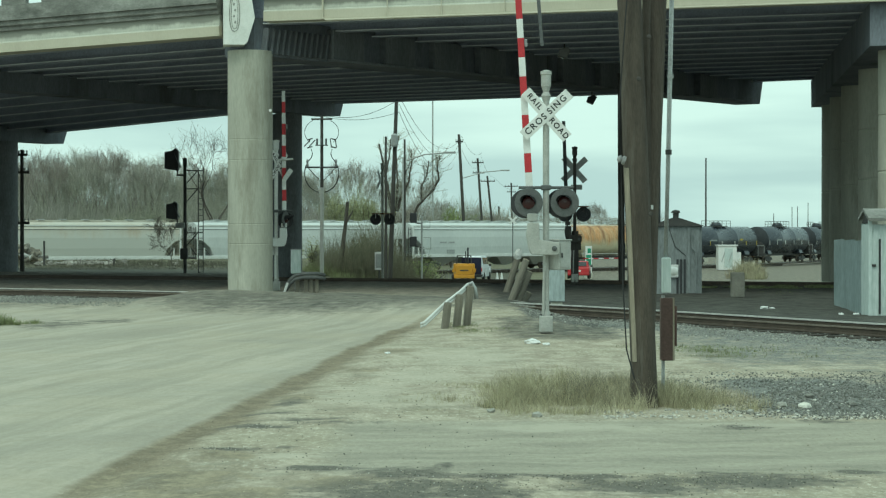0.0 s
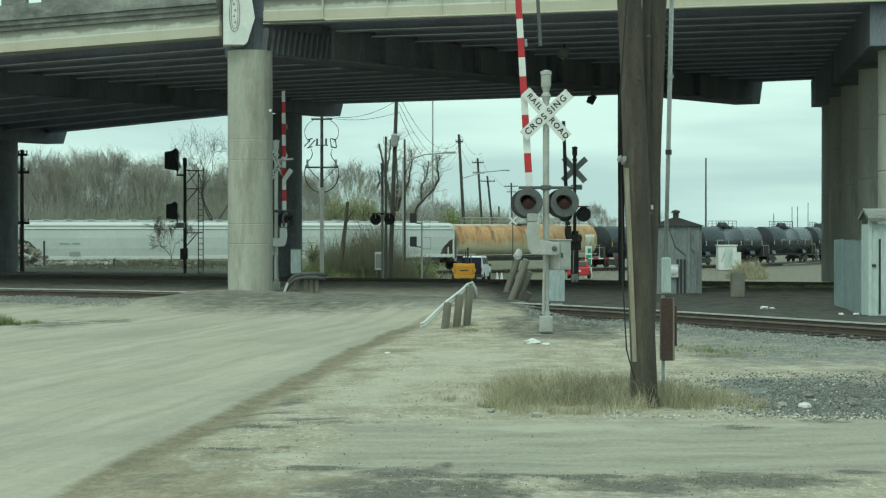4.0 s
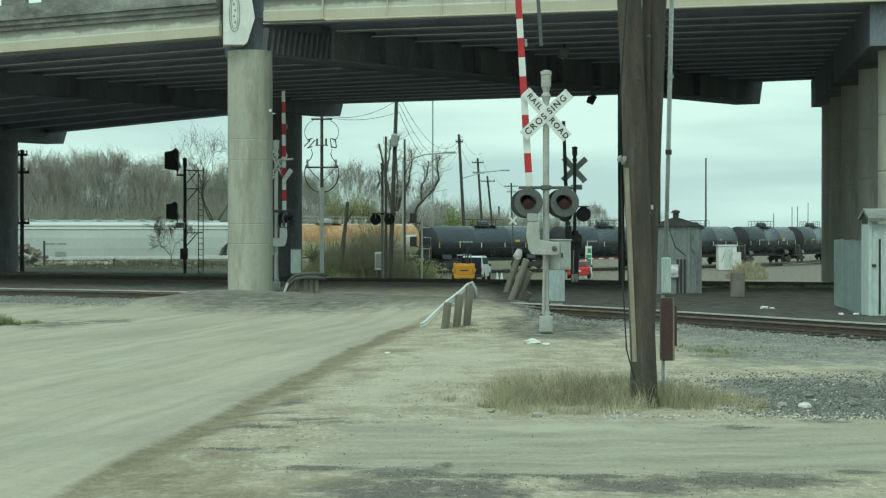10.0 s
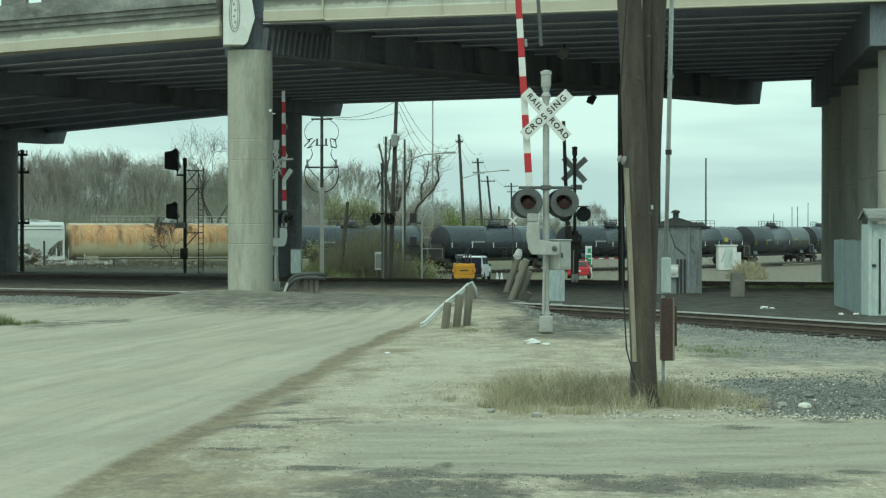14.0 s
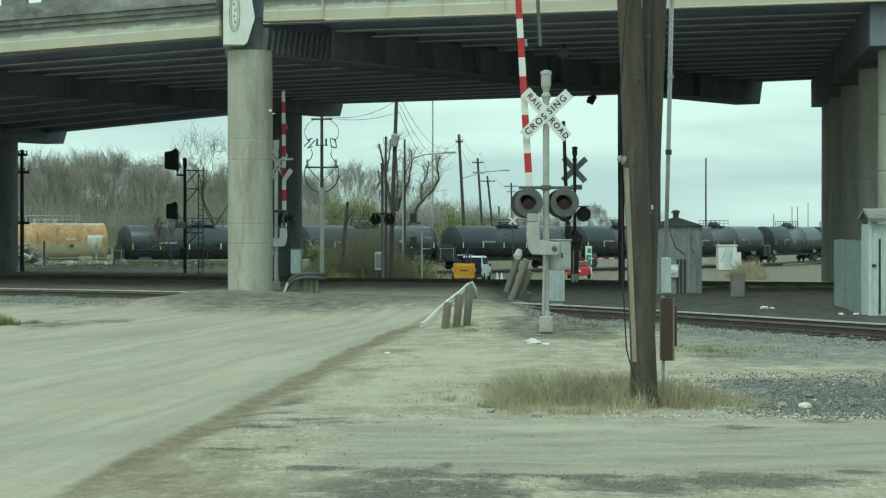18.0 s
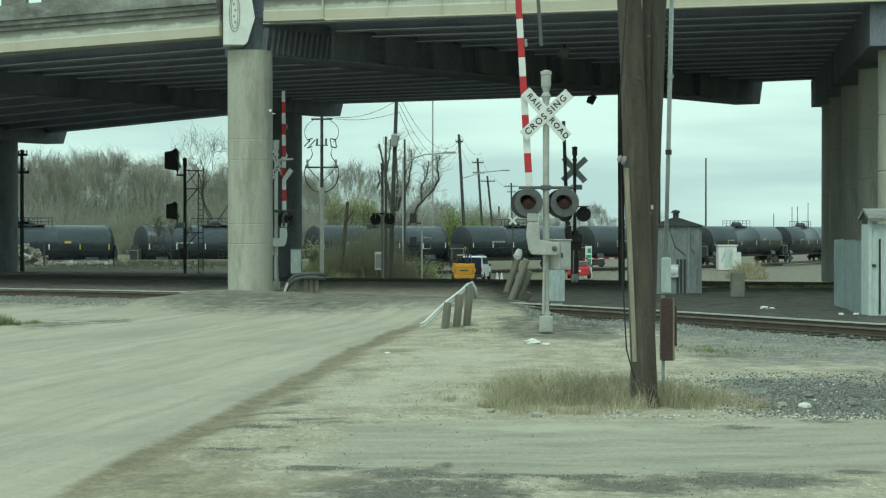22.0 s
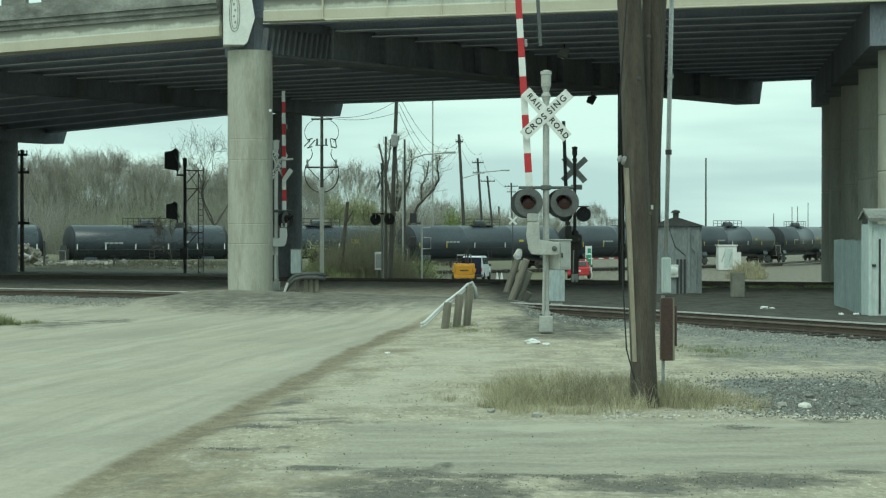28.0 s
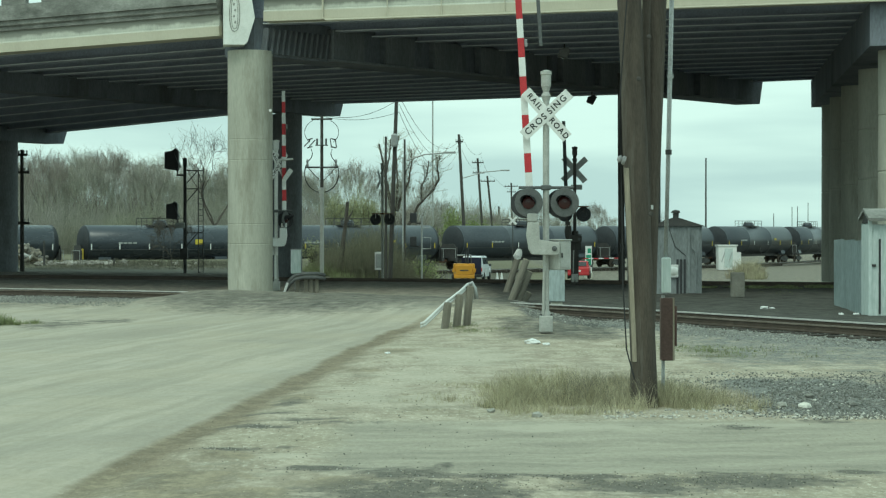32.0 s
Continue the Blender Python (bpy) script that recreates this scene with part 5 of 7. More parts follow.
crossing_signal(pose(2.07, 38.6, 0.07), "silver railway crossing signal with white crossbuck and raised striped arm", gate=True, height=5.06, arm_len=6.2)
crossing_signal(pose(5.14, 75.0, 0.1), "dark crossing signal seen from behind across the tracks", facing=-1, gate=True, stripes=False, dark=True, lamp_z=2.65, height=5.1, arm_len=4.2, tilt=2, cab_x=0.02)
crossing_signal(pose(-5.85, 67.4, 0.0), "crossing signal with raised red and white arm beside the bridge column", gate=True, box_side=-1, tilt=-0.4, height=5.1, lamp_z=2.5, arm_len=4.85, turn=70, arm_z=2.85, buck_turn=60, paint=SILL_WHITE)
column_signal = bpy.data.objects["crossing_signal.002"]
part("side_arm", rod((0, -0.05, 4.58), (0.6, -0.05, 4.62), 0.035, seg=8), SILL_WHITE, column_signal)
part("side_plate", box(0.16, 0.02, 0.42, (0.42, -0.1, 4.08), turn=(0, 35, 0), bevel=0.004), SILL_WHITE, column_signal, "small pale plate")
crossing_signal(pose(-3.15, 100.0, -0.75), "crossing signal with black flashers seen from behind", facing=-1, height=6.2, lamp_z=3.45, buck_turn=72)

# control boxes beside the signals
cab = thing("relay_cabinet", pose(3.05, 51.6, 0.12), "pale metal relay cabinet on a short foot beside the track", "cabinet")
part("body", box(0.42, 0.36, 0.86, (0, 0, 0.52), bevel=0.015), SHEET_GREEN, cab)
part("lid", box(0.46, 0.4, 0.04, (0, 0, 0.97), bevel=0.01), SHEET_GREEN, cab)
part("foot", box(0.3, 0.26, 0.2, (0, 0, 0.05)), CONCRETE, cab)
cab = thing("junction_box", pose(-3.72, 112.0, -1.75), "pale junction box on a thin post", "cabinet")
part("body", box(0.5, 0.35, 1.04, (0, 0, 2.1), bevel=0.015), WHITE, cab)
part("cover_plate", box(0.4, 0.02, 0.8, (0, -0.185, 2.1), bevel=0.005), GALV, cab)
part("post", rod((0, 0, 0), (0, 0, 1.6), 0.05), DARK_STEEL, cab)

cab = thing("relay_cabinet", pose(-5.27, 68.9, -0.05), "pale narrow equipment box on a post beside the column", "cabinet")
part("body", box(0.36, 0.3, 0.85, (0, 0, 1.05), bevel=0.015), SHEET_PALE, cab)
part("lid", box(0.4, 0.34, 0.03, (0, 0, 1.49), bevel=0.008), GALV, cab)
part("post", rod((0, 0, -0.1), (0, 0, 0.63), 0.05), GALV, cab)

# ---- timber and steel guards ----
gd = thing("guard_fence", pose(0, 0, 0), "leaning timber guard fence with a sloping pale rail", "fence")
for x, y, h, lean in ((0.04, 41.0, 0.56, 7), (0.29, 41.3, 0.71, 6), (0.51, 41.7, 0.87, 5.5)):
    part("post", box(0.155, 0.15, h + 0.4, (0, 0, h / 2 - 0.2), bevel=0.025), WOOD_POST, gd, m=pose(x, y, land(x, y), 0, lean, 10))
run_ = [(-0.47, 40.75, -0.06), (-0.39, 40.8, -0.03), (0.07, 41.14, 0.39), (0.35, 41.44, 0.59), (0.55, 41.84, 0.76)]
for dz in (0.0, 0.06):
    part("rail", pipe([(x, y, z + dz + 0.13) for x, y, z in run_], 0.03, 10), SILL_WHITE, gd, "pale steel rail, battered and curled at its end", smooth=True)
part("rail_web", beam([(-0.42, 40.84, 0.08), (-0.39, 40.84, 0.08), (-0.39, 40.84, 0.15), (-0.42, 40.84, 0.15)], [(0.05, 41.17, 0.5), (0.08, 41.17, 0.5), (0.08, 41.17, 0.57), (0.05, 41.17, 0.57)]), LAMP_GREY, gd, "dark trough between the rail's ridges")
part("curled_end", pipe([(0.55, 41.84, 0.92), (0.63, 41.88, 0.97), (0.69, 41.86, 0.86), (0.73, 41.8, 0.62)], 0.045, 8), GALV, gd, smooth=True)

for i, (x, y, lean, h, r) in enumerate(((2.19, 66.0, 18, 1.3, 0.125), (2.03, 57.0, 20, 1.3, 0.115), (2.23, 57.2, 21.5, 0.95, 0.11), (2.42, 57.4, 30, 0.3, 0.1))):
    bm = rod((0, 0, -0.3), (0, 0, h), r, r * 0.9, seg=14)
    lp = thing("leaning_post", pose(x, y, land(x, y), 0, lean, 0), "weathered round timber post leaning beside the crossing", "post", "leaning posts")
    part("shaft", bm, WOOD_POST, lp)
    part("top_cut", lathe([(r * 0.9, h), (r * 0.82, h + 0.02), (0.01, h + 0.03)], 14), WOOD_PALE, lp)
    if i == 0:
        bmx = bmesh.new()
        bmesh.ops.create_icosphere(bmx, subdivisions=2, radius=0.16, matrix=pose(-0.03, -0.06, h + 0.05) @ Matrix.Diagonal((0.9, 0.7, 1.3, 1)))
        for v in bmx.verts:
            v.co += Vector((noise.noise(v.co * 9), noise.noise(v.co * 9 + Vector((3, 0, 0))), noise.noise(v.co * 9 + Vector((0, 5, 0))))) * 0.06
        part("bag", bmx, SILL_WHITE, lp, "pale torn cloth over the post's top")

gr = thing("guard_rail", pose(-4.75, 66.0, 0.0), "short curved steel guard rail on timber posts", "guard rail")
pts = [(-0.62, -0.2, 0.12), (-0.5, -0.22, 0.34), (-0.3, -0.25, 0.5), (0.0, -0.25, 0.56), (0.45, -0.22, 0.56), (0.7, -0.1, 0.5)]
for dz in (0.0, 0.13):
    part("rail", pipe([(x, y, z + dz - 0.05) for x, y, z in pts], 0.062, 10), LAMP_GREY, gr, smooth=True)
part("rail_end", box(0.09, 0.2, 0.34, (-0.62, -0.21, 0.17), turn=(0, 18, 0), bevel=0.02), SILL_WHITE, gr, "pale bent end of the rail")
for x in (-0.25, 0.05, 0.22, 0.42):
    part("post", box(0.14, 0.14, 0.8, (x, 0.0, 0.15), bevel=0.015), WOOD_POST, gr)

# ---- wooden service poles ----
pole = thing("service_pole", pose(2.42, 22.85, 0), "stout weathered timber service pole leaning slightly, cracked", "utility pole")
part("shaft", taper((0, 0, -0.4), (-0.235, 0.25, 6.2), 0.158, 0.142), WOOD_POLE, pole, smooth=True)
part("ground_wire_cover", beam([(-0.17, -0.06, 0.55), (-0.135, -0.11, 0.55), (-0.12, -0.1, 0.55), (-0.15, -0.05, 0.55)],
                               [(-0.268, 0.02, 2.85), (-0.225, -0.03, 2.85), (-0.21, -0.02, 2.85), (-0.25, 0.03, 2.85)]), WOOD_PALE, pole, "pale split wooden strip")
part("insulator", lathe([(0.02, 0), (0.05, 0.0), (0.055, 0.03), (0.03, 0.05), (0.05, 0.07), (0.02, 0.1)], 12, None, pose(-0.26, -0.08, 2.93, 0, -70, 0)), CERAMIC, pole)
part("loose_wire", pipe([(-0.2, -0.1, 5.5), (-0.33, -0.08, 3.6), (-0.3, -0.08, 2.4), (-0.29, -0.1, 1.5), (-0.25, -0.14, 0.7), (-0.16, -0.2, 0.35)], 0.009, 5), WIRE, pole)
part("nail_plate", box(0.03, 0.01, 0.05, (0.05, -0.15, 2.38)), GALV, pole)
for hx, hz in ((-0.1, 3.9), (0.02, 4.4), (0.04, 2.3)):
    part("knot", lathe([(0.03, 0), (0.02, 0.012), (0.002, 0.014)], 10, None, pose(hx, -0.155 + 0.02 * hz, hz, 90, 0, 0)), WOOD_DARK, pole)
pole = thing("service_pole", pose(2.365, 23.13, 0), "second weathered timber pole standing close behind the first", "utility pole")
part("shaft", taper((0, 0, -0.4), (0.31, 0.5, 6.2), 0.142, 0.115), WOOD_POLE, pole, smooth=True)
part("stub", taper((0.06, 0.0, 0.2), (0.1, 0.2, 4.92), 0.085, 0.05, 14), WOOD_POLE, pole)
part("orange_strip", box(0.012, 0.03, 0.55, (0.085, -0.12, 1.72), turn=(0, 1, 0)), FADED_ORANGE, pole, "faded orange marker strip")
pole = thing("meter_post", pose(2.74, 23.9, 0), "steel conduit with pale meter box and brown cabinet", "meter")
part("conduit", pipe([(0.14, 0.1, 6.2), (0.06, 0.0, 3.0), (0.03, 0.0, 1.75)], 0.028, 10), GALV, pole, smooth=True)
part("conduit_clamp", lathe([(0.04, 0), (0.04, 0.05)], 12, None, pose(0.09, 0.03, 4.0)), GALV, pole)
part("conduit_clamp", lathe([(0.04, 0), (0.04, 0.06)], 12, None, pose(0.065, 0.0, 3.05)), DARK_STEEL, pole)
part("meter_box", box(0.108, 0.12, 0.44, (0.035, -0.02, 1.55), bevel=0.015), SHEET_PALE, pole, "pale oblong meter box")
part("meter_dial", lathe([(0.055, 0), (0.055, 0.06), (0.04, 0.09), (0.01, 0.1)], 18, None, pose(0.09, 0.02, 1.6, 0, 90, 0)), WHITE, pole, "white round meter")
part("brown_cabinet", box(0.17, 0.16, 0.78, (0.05, 0.0, 0.88), bevel=0.012), BROWN_STEEL, pole, "rust-brown steel cabinet")
part("cabinet_edge", box(0.02, 0.165, 0.78, (0.12, -0.003, 0.88)), WOOD_PALE, pole)
part("cabinet_flange", box(0.03, 0.14, 0.5, (0.15, 0.0, 0.92), bevel=0.01), BROWN_STEEL, pole)
part("post", rod((0.0, 0, -0.2), (0.0, 0, 1.3), 0.022), GALV, pole)

post = thing("timber_pole", pose(7.25, 78.0, -0.1), "dark timber pole rising to the bridge, carrying the flood lamp", "utility pole")
part("shaft", taper((0, 0, -0.3), (-0.06, 0, 8.6), 0.125, 0.11, 12), WOOD_DARK, post, smooth=True)
part("conduit", rod((0.1, -0.12, 0.0), (0.05, -0.12, 7.9), 0.03, seg=8), DARK_STEEL, post)
part("switch_box", box(0.22, 0.16, 0.4, (0.02, -0.2, 1.5), bevel=0.015), DARK_STEEL, post)

# hanging strip at the bridge edge, moved by the wind
strip = thing("hanging_strip", pose(2.85, 58.0, 10.3), "loose grey strip hanging from the bridge's edge", "loose strip")
part("strip_upper", box(0.11, 0.012, 1.2, (0.01, 0, -0.62), bevel=0.004), LAMP_GREY, strip)
part("strip_lower", box(0.11, 0.012, 1.4, (0.07, 0.0, -1.93), turn=(0, -4, 0), bevel=0.004), LAMP_GREY, strip)
part("hook", rod((0, 0, -0.05), (0, 3.4, 0.08), 0.02, seg=6), DARK_STEEL, strip)

STRIP, STRIP_AT = strip, strip.matrix_basis.copy()

# flood lamps under the bridge
def flood(m, label, pale):
    f = thing("flood_lamp", m, label, "lamp")
    part("bracket", rod((0, 0, 0), (0, 0, 0.32), 0.035, seg=8), DARK_STEEL, f)
    part("housing", prism([(-0.26, -0.3), (0.05, -0.42), (0.22, -0.1), (0.1, 0.02), (-0.2, -0.08)], 0.36), CERAMIC if pale else BLACK, f)
    part("glass", box(0.3, 0.33, 0.02, (-0.11, 0, -0.38), turn=(0, 22, 0)), GLASS_DARK, f)
    return f


flood(pose(6.98, 90.0, 8.45), "small black flood lamp hanging under the bridge", False)
flood(pose(4.68, 74.0, 9.15), "pale weathered flood lamp under the bridge", True)
part("arm", rod((0, 0, 0.3), (3.6, 3.6, 0.66), 0.03, seg=6), DARK_STEEL, bpy.data.objects["flood_lamp"])


# ---- huts, cabinets and fence under the bridge ----
hut = thing("signal_hut", pose(7.85, 64.8, -0.02), "small grey signal hut with dark hipped roof and vent", "hut")
part("front_wall", box(1.45, 0.08, 2.3, (0, -0.6, 1.15), bevel=0.01), SHED_GREY, hut)
part("side_wall", box(0.08, 1.2, 2.3, (0.76, 0.0, 1.15), bevel=0.01), SHED_GREY, hut)
part("side_wall", box(0.08, 1.2, 2.3, (-0.76, 0.0, 1.15), bevel=0.01), SHED_GREY, hut)
part("back_wall", box(1.45, 0.08, 2.3, (0, 0.6, 1.15), bevel=0.01), SHED_GREY, hut)
part("roof", beam([(-0.9, -0.74, 2.28), (0.9, -0.74, 2.28), (0.9, 0.74, 2.28), (-0.9, 0.74, 2.28)], [(-0.12, -0.08, 2.56), (0.12, -0.08, 2.56), (0.12, 0.08, 2.56), (-0.12, 0.08, 2.56)]), ROOF_DARK, hut)
part("roof_vent", lathe([(0.1, 2.5), (0.1, 2.72), (0.16, 2.73), (0.13, 2.8), (0.03, 2.83)], 16), ROOF_DARK, hut)
part("corner_trim", box(0.1, 0.05, 2.2, (0.36, -0.66, 1.15), bevel=0.01), SHED_GREY, hut)
for k in range(3):
    part("louvre", box(0.07, 0.03, 1.15, (-0.02 + 0.12 * k, -0.655, 0.6)), BLACK, hut)
part("downpipe", pipe([(0.46, -0.68, 2.0), (0.46, -0.68, 1.55), (0.6, -0.68, 1.4), (0.6, -0.68, 0.1)], 0.04), SHED_GREY, hut)
part("cable", pipe([(-0.3, -0.66, 2.2), (-0.1, -0.66, 1.6), (0.25, -0.66, 1.3)], 0.012, 5), WIRE, hut)
part("fan_cover", box(0.27, 0.12, 0.43, (-0.13, -0.7, 0.78), bevel=0.03), SILL_WHITE, hut, "white square fan cover")

blk = thing("concrete_block", pose(9.4, 61.3, -0.02), "upright brown-grey concrete marker block", "block")
part("block", box(0.42, 0.3, 0.8, (0, 0, 0.4), bevel=0.03), MARKER, blk)

wc = thing("relay_house", pose(29.5, 200.0, -2.0), "white metal relay house with a door", "cabinet")
part("body", box(1.9, 1.8, 2.5, (0, 0, 1.3), bevel=0.03), WHITE, wc)
part("roof", box(2.1, 2.0, 0.12, (0, 0, 2.6), bevel=0.02), WHITE, wc)
part("door", box(0.85, 0.04, 2.0, (0.1, -0.92, 1.3), bevel=0.01), SHEET_PALE, wc)
part("annex", box(0.6, 0.8, 1.6, (1.15, -0.2, 1.1), bevel=0.02), WHITE, wc)
for dx in (-0.45, 0.3):
    part("stain", box(0.08, 0.01, 1.1, (dx, -0.946, 1.4), turn=(0, 18, 0)), GALV, wc)

# corrugated fence and tin shed
fn = thing("sheet_fence", pose(0, 0, 0), "pale corrugated sheet fence, dented and stained", "fence")
a, b = Vector((11.15, 54.8, 0)), Vector((10.62, 48.6, 0))
ang = math.degrees(math.atan2(b.y - a.y, b.x - a.x))
n = 8
for k in range(n):
    p = a.lerp(b, (k + 0.5) / n)
    bm = bmesh.new()
    w, segs = (b - a).length / n, 16
    prof = [(-w / 2 + w * i / segs, 0.008 * math.cos(i * math.pi / 2)) for i in range(segs + 1)]
    lo = [bm.verts.new((x, y, -0.03 + 0.01 * (k % 2))) for x, y in prof]
    hi = [bm.verts.new((x, y, 1.85 + 0.015 * (k % 3))) for x, y in prof]
    for i in range(segs):
        bm.faces.new((lo[i], lo[i + 1], hi[i + 1], hi[i]))
    bmesh.ops.solidify(bm, geom=bm.faces[:], thickness=0.006)
    bmesh.ops.transform(bm, matrix=pose(p.x, p.y, 0, 0, 0, ang), verts=bm.verts[:])
    part("sheet", bm, SHEET_GREEN, fn)
for t in (0.0, 0.5, 1.0):
    p = a.lerp(b, t)
    part("post", rod((p.x + 0.06, p.y, -0.3), (p.x + 0.06, p.y, 1.8), 0.04, seg=8), GALV, fn)
sh = thing("tin_shed", pose(10.48, 47.3, 0), "pale blue-grey tin shed with small eave and dark gaps", "shed")
for k in range(7):
    part("wall_sheet", box(0.4, 0.03, 2.28, (0.24 + 0.42 * k, 0, 1.12), bevel=0.008), SHEET_PALE, sh)
part("gap_board", box(0.05, 0.02, 1.85, (0.27, -0.025, 0.98)), BLACK, sh)
part("side_wall", box(0.04, 0.8, 2.3, (0.02, 0.42, 1.14)), SHEET_PALE, sh)
part("corner_post", box(0.09, 0.09, 2.4, (0.03, -0.01, 1.17), bevel=0.01), SHEET_PALE, sh)
part("roof", beam([(-0.05, -0.22, 2.34), (-0.05, 0.42, 2.58), (-0.05, 1.0, 2.36), (-0.05, 1.0, 2.43), (-0.05, 0.42, 2.66), (-0.05, -0.22, 2.42)],
                  [(3.2, -0.22, 2.34), (3.2, 0.42, 2.58), (3.2, 1.0, 2.36), (3.2, 1.0, 2.43), (3.2, 0.42, 2.66), (3.2, -0.22, 2.42)]), PARAPET, sh, "low weathered grey roof")
part("gable_board", beam([(0.0, 0.0, 2.27), (0.0, 0.82, 2.27), (0.0, 0.42, 2.56)], [(0.05, 0.0, 2.27), (0.05, 0.82, 2.27), (0.05, 0.42, 2.56)]), DARK_STEEL, sh)
part("latch", box(0.1, 0.04, 0.06, (0.12, -0.04, 1.25)), DARK_STEEL, sh)

# ---- vehicles in the low ground ----
def wheel(parent, x, y, r=0.34):
    w = part("wheel", lathe([(r * 0.62, -0.1), (r * 0.95, -0.1), (r, -0.06), (r, 0.06), (r * 0.95, 0.1), (r * 0.62, 0.1)], 24, None, pose(0, 0, 0, 0, 90, 0)), RUBBER, parent, m=pose(x, y, r))
    part("rim", lathe([(0.03, -0.07), (r * 0.6, -0.08), (r * 0.6, 0.08), (0.03, 0.07)], 18, None, pose(0, 0, 0, 0, 90, 0)), GALV, w)


def tapered(w0, l0, z0, w1, l1, z1, y0=0.0, y1=0.0, bevel=0.06):
    """A body that narrows upwards between two rectangles."""
    bm = beam([(-w0 / 2, y0 - l0 / 2, z0), (w0 / 2, y0 - l0 / 2, z0), (w0 / 2, y0 + l0 / 2, z0), (-w0 / 2, y0 + l0 / 2, z0)],
              [(-w1 / 2, y1 - l1 / 2, z1), (w1 / 2, y1 - l1 / 2, z1), (w1 / 2, y1 + l1 / 2, z1), (-w1 / 2, y1 + l1 / 2, z1)])
    bmesh.ops.bevel(bm, geom=bm.edges[:], offset=bevel, segments=2, affect='EDGES', profile=0.6)
    return bm


def parked_car(m, label, category, w, ln, h, belt, paint, cabin, rear_paint=None):
    """A car or van seen from behind; cabin gives the length of the glazed body at the belt line, and its middle."""
    c = thing("parked_vehicle", m, label, category)
    cl, cy = cabin
    part("body", tapered(w * 0.98, ln, 0.28, w, ln * 0.98, belt, bevel=0.1), paint, c)
    part("cabin", tapered(w * 0.96, cl, belt - 0.04, w * 0.8, cl * 0.8, h, cy, cy - 0.05, 0.05), paint, c)
    lean = math.degrees(math.atan2(cl * 0.1 + 0.05, h - belt))
    zc, hh = (belt + h) / 2 + 0.02, (h - belt) * 0.74
    yb = cy - cl * 0.45 - 0.045
    part("rear_window", box(w * 0.72, 0.03, hh, (0, yb, zc), turn=(-lean * 0.7, 0, 0), bevel=0.01), GLASS_DARK, c)
    if rear_paint:
        for sx in (-1, 1):
            part("rear_door", box(w * 0.43, 0.06, h - 0.62, (sx * w * 0.218, -ln / 2 - 0.02, h * 0.5 + 0.2), bevel=0.02), rear_paint, c, "dark blue rear door")
    part("rear_bumper", box(w * 0.98, 0.16, 0.2, (0, -ln / 2 - 0.03, 0.42), bevel=0.04), DARK_STEEL if rear_paint else paint, c)
    part("number_plate_bar", box(0.4, 0.02, 0.12, (0, -ln / 2 - 0.12, 0.66)), WHITE, c)
    for sx in (-1, 1):
        part("tail_lamp", box(0.14, 0.05, 0.3, (sx * w * 0.43, -ln / 2 - 0.02, belt - 0.25), bevel=0.015), RED, c)
        for k in (-0.22, 0.22):
            part("side_window", box(0.03, cl * 0.34, hh * 0.85, (sx * w * 0.452, cy - 0.03 + k * cl * 0.9, zc), turn=(0, -sx * math.degrees(math.atan2(w * 0.08, h - belt)), 0), bevel=0.008), GLASS_DARK, c)
        part("mirror", box(0.2, 0.12, 0.2, (sx * (w / 2 + 0.1), cy + cl * 0.42, belt + 0.08), bevel=0.03), DARK_STEEL, c)
        for y in (-ln / 2 + 0.8, ln / 2 - 0.8):
            wheel(c, sx * (w / 2 - 0.08), y)
    return c


parked_car(pose(2.74, 160, -1.98, 0, 0, -10), "white van with dark blue rear doors parked on low ground", "van", 1.9, 4.6, 2.0, 1.15, CAR_WHITE, (3.4, -0.45), CAR_BLUE)
parked_car(pose(11.35, 160, -1.85, 0, 0, -6), "red car parked beyond the crossing", "car", 1.8, 4.2, 1.45, 0.95, CAR_RED, (2.3, -0.4))
mc = thing("tracked_loader", pose(1.72, 157, -2.0), "orange-yellow loader with dark roll bar", "machine")
part("body", box(1.72, 2.2, 1.15, (0, 0, 0.86), bevel=0.05), MACHINE, mc)
part("rear_hood", box(1.35, 0.3, 0.78, (0, -1.1, 0.95), bevel=0.05), MACHINE, mc)
part("grille", box(0.7, 0.03, 0.1, (0, -1.265, 0.9)), DARK_STEEL, mc)
part("counterweight", box(1.66, 0.34, 0.3, (0, -1.15, 0.4), bevel=0.05), MACHINE, mc)
for sx in (-1, 1):
    part("track", box(0.35, 2.6, 0.55, (sx * 0.85, 0.1, 0.28), bevel=0.15), RUBBER, mc)
    part("roll_bar", pipe([(sx * 0.6, -0.7, 1.3), (sx * 0.55, -0.6, 2.05), (sx * 0.3, -0.5, 2.1)], 0.05), DARK_STEEL, mc)
part("roof", box(1.2, 1.1, 0.07, (0, -0.1, 2.12), bevel=0.02), GALV, mc)
part("exhaust", rod((0.3, -0.9, 1.3), (0.3, -0.9, 2.75), 0.07, seg=8), BLACK, mc)
part("exhaust", rod((0.12, -0.95, 1.3), (0.12, -0.95, 2.45), 0.045, seg=8), BLACK, mc)
for sx in (-1, 1):
    part("rear_lamp", box(0.22, 0.08, 0.3, (sx * 0.85, -1.15, 0.9), bevel=0.03), MACHINE, mc)
for x in (4.85, 5.25):
    cn = thing("traffic_cone", pose(x * 0.93, 160, -2.0), "small white-topped marker cone", "cone", "marker cones")
    part("cone", lathe([(0.2, 0), (0.2, 0.04), (0.13, 0.05), (0.05, 0.6), (0.02, 0.62)], 14), WHITE, cn)
    part("foot", box(0.4, 0.4, 0.03, (0, 0, 0.015)), DARK_STEEL, cn)
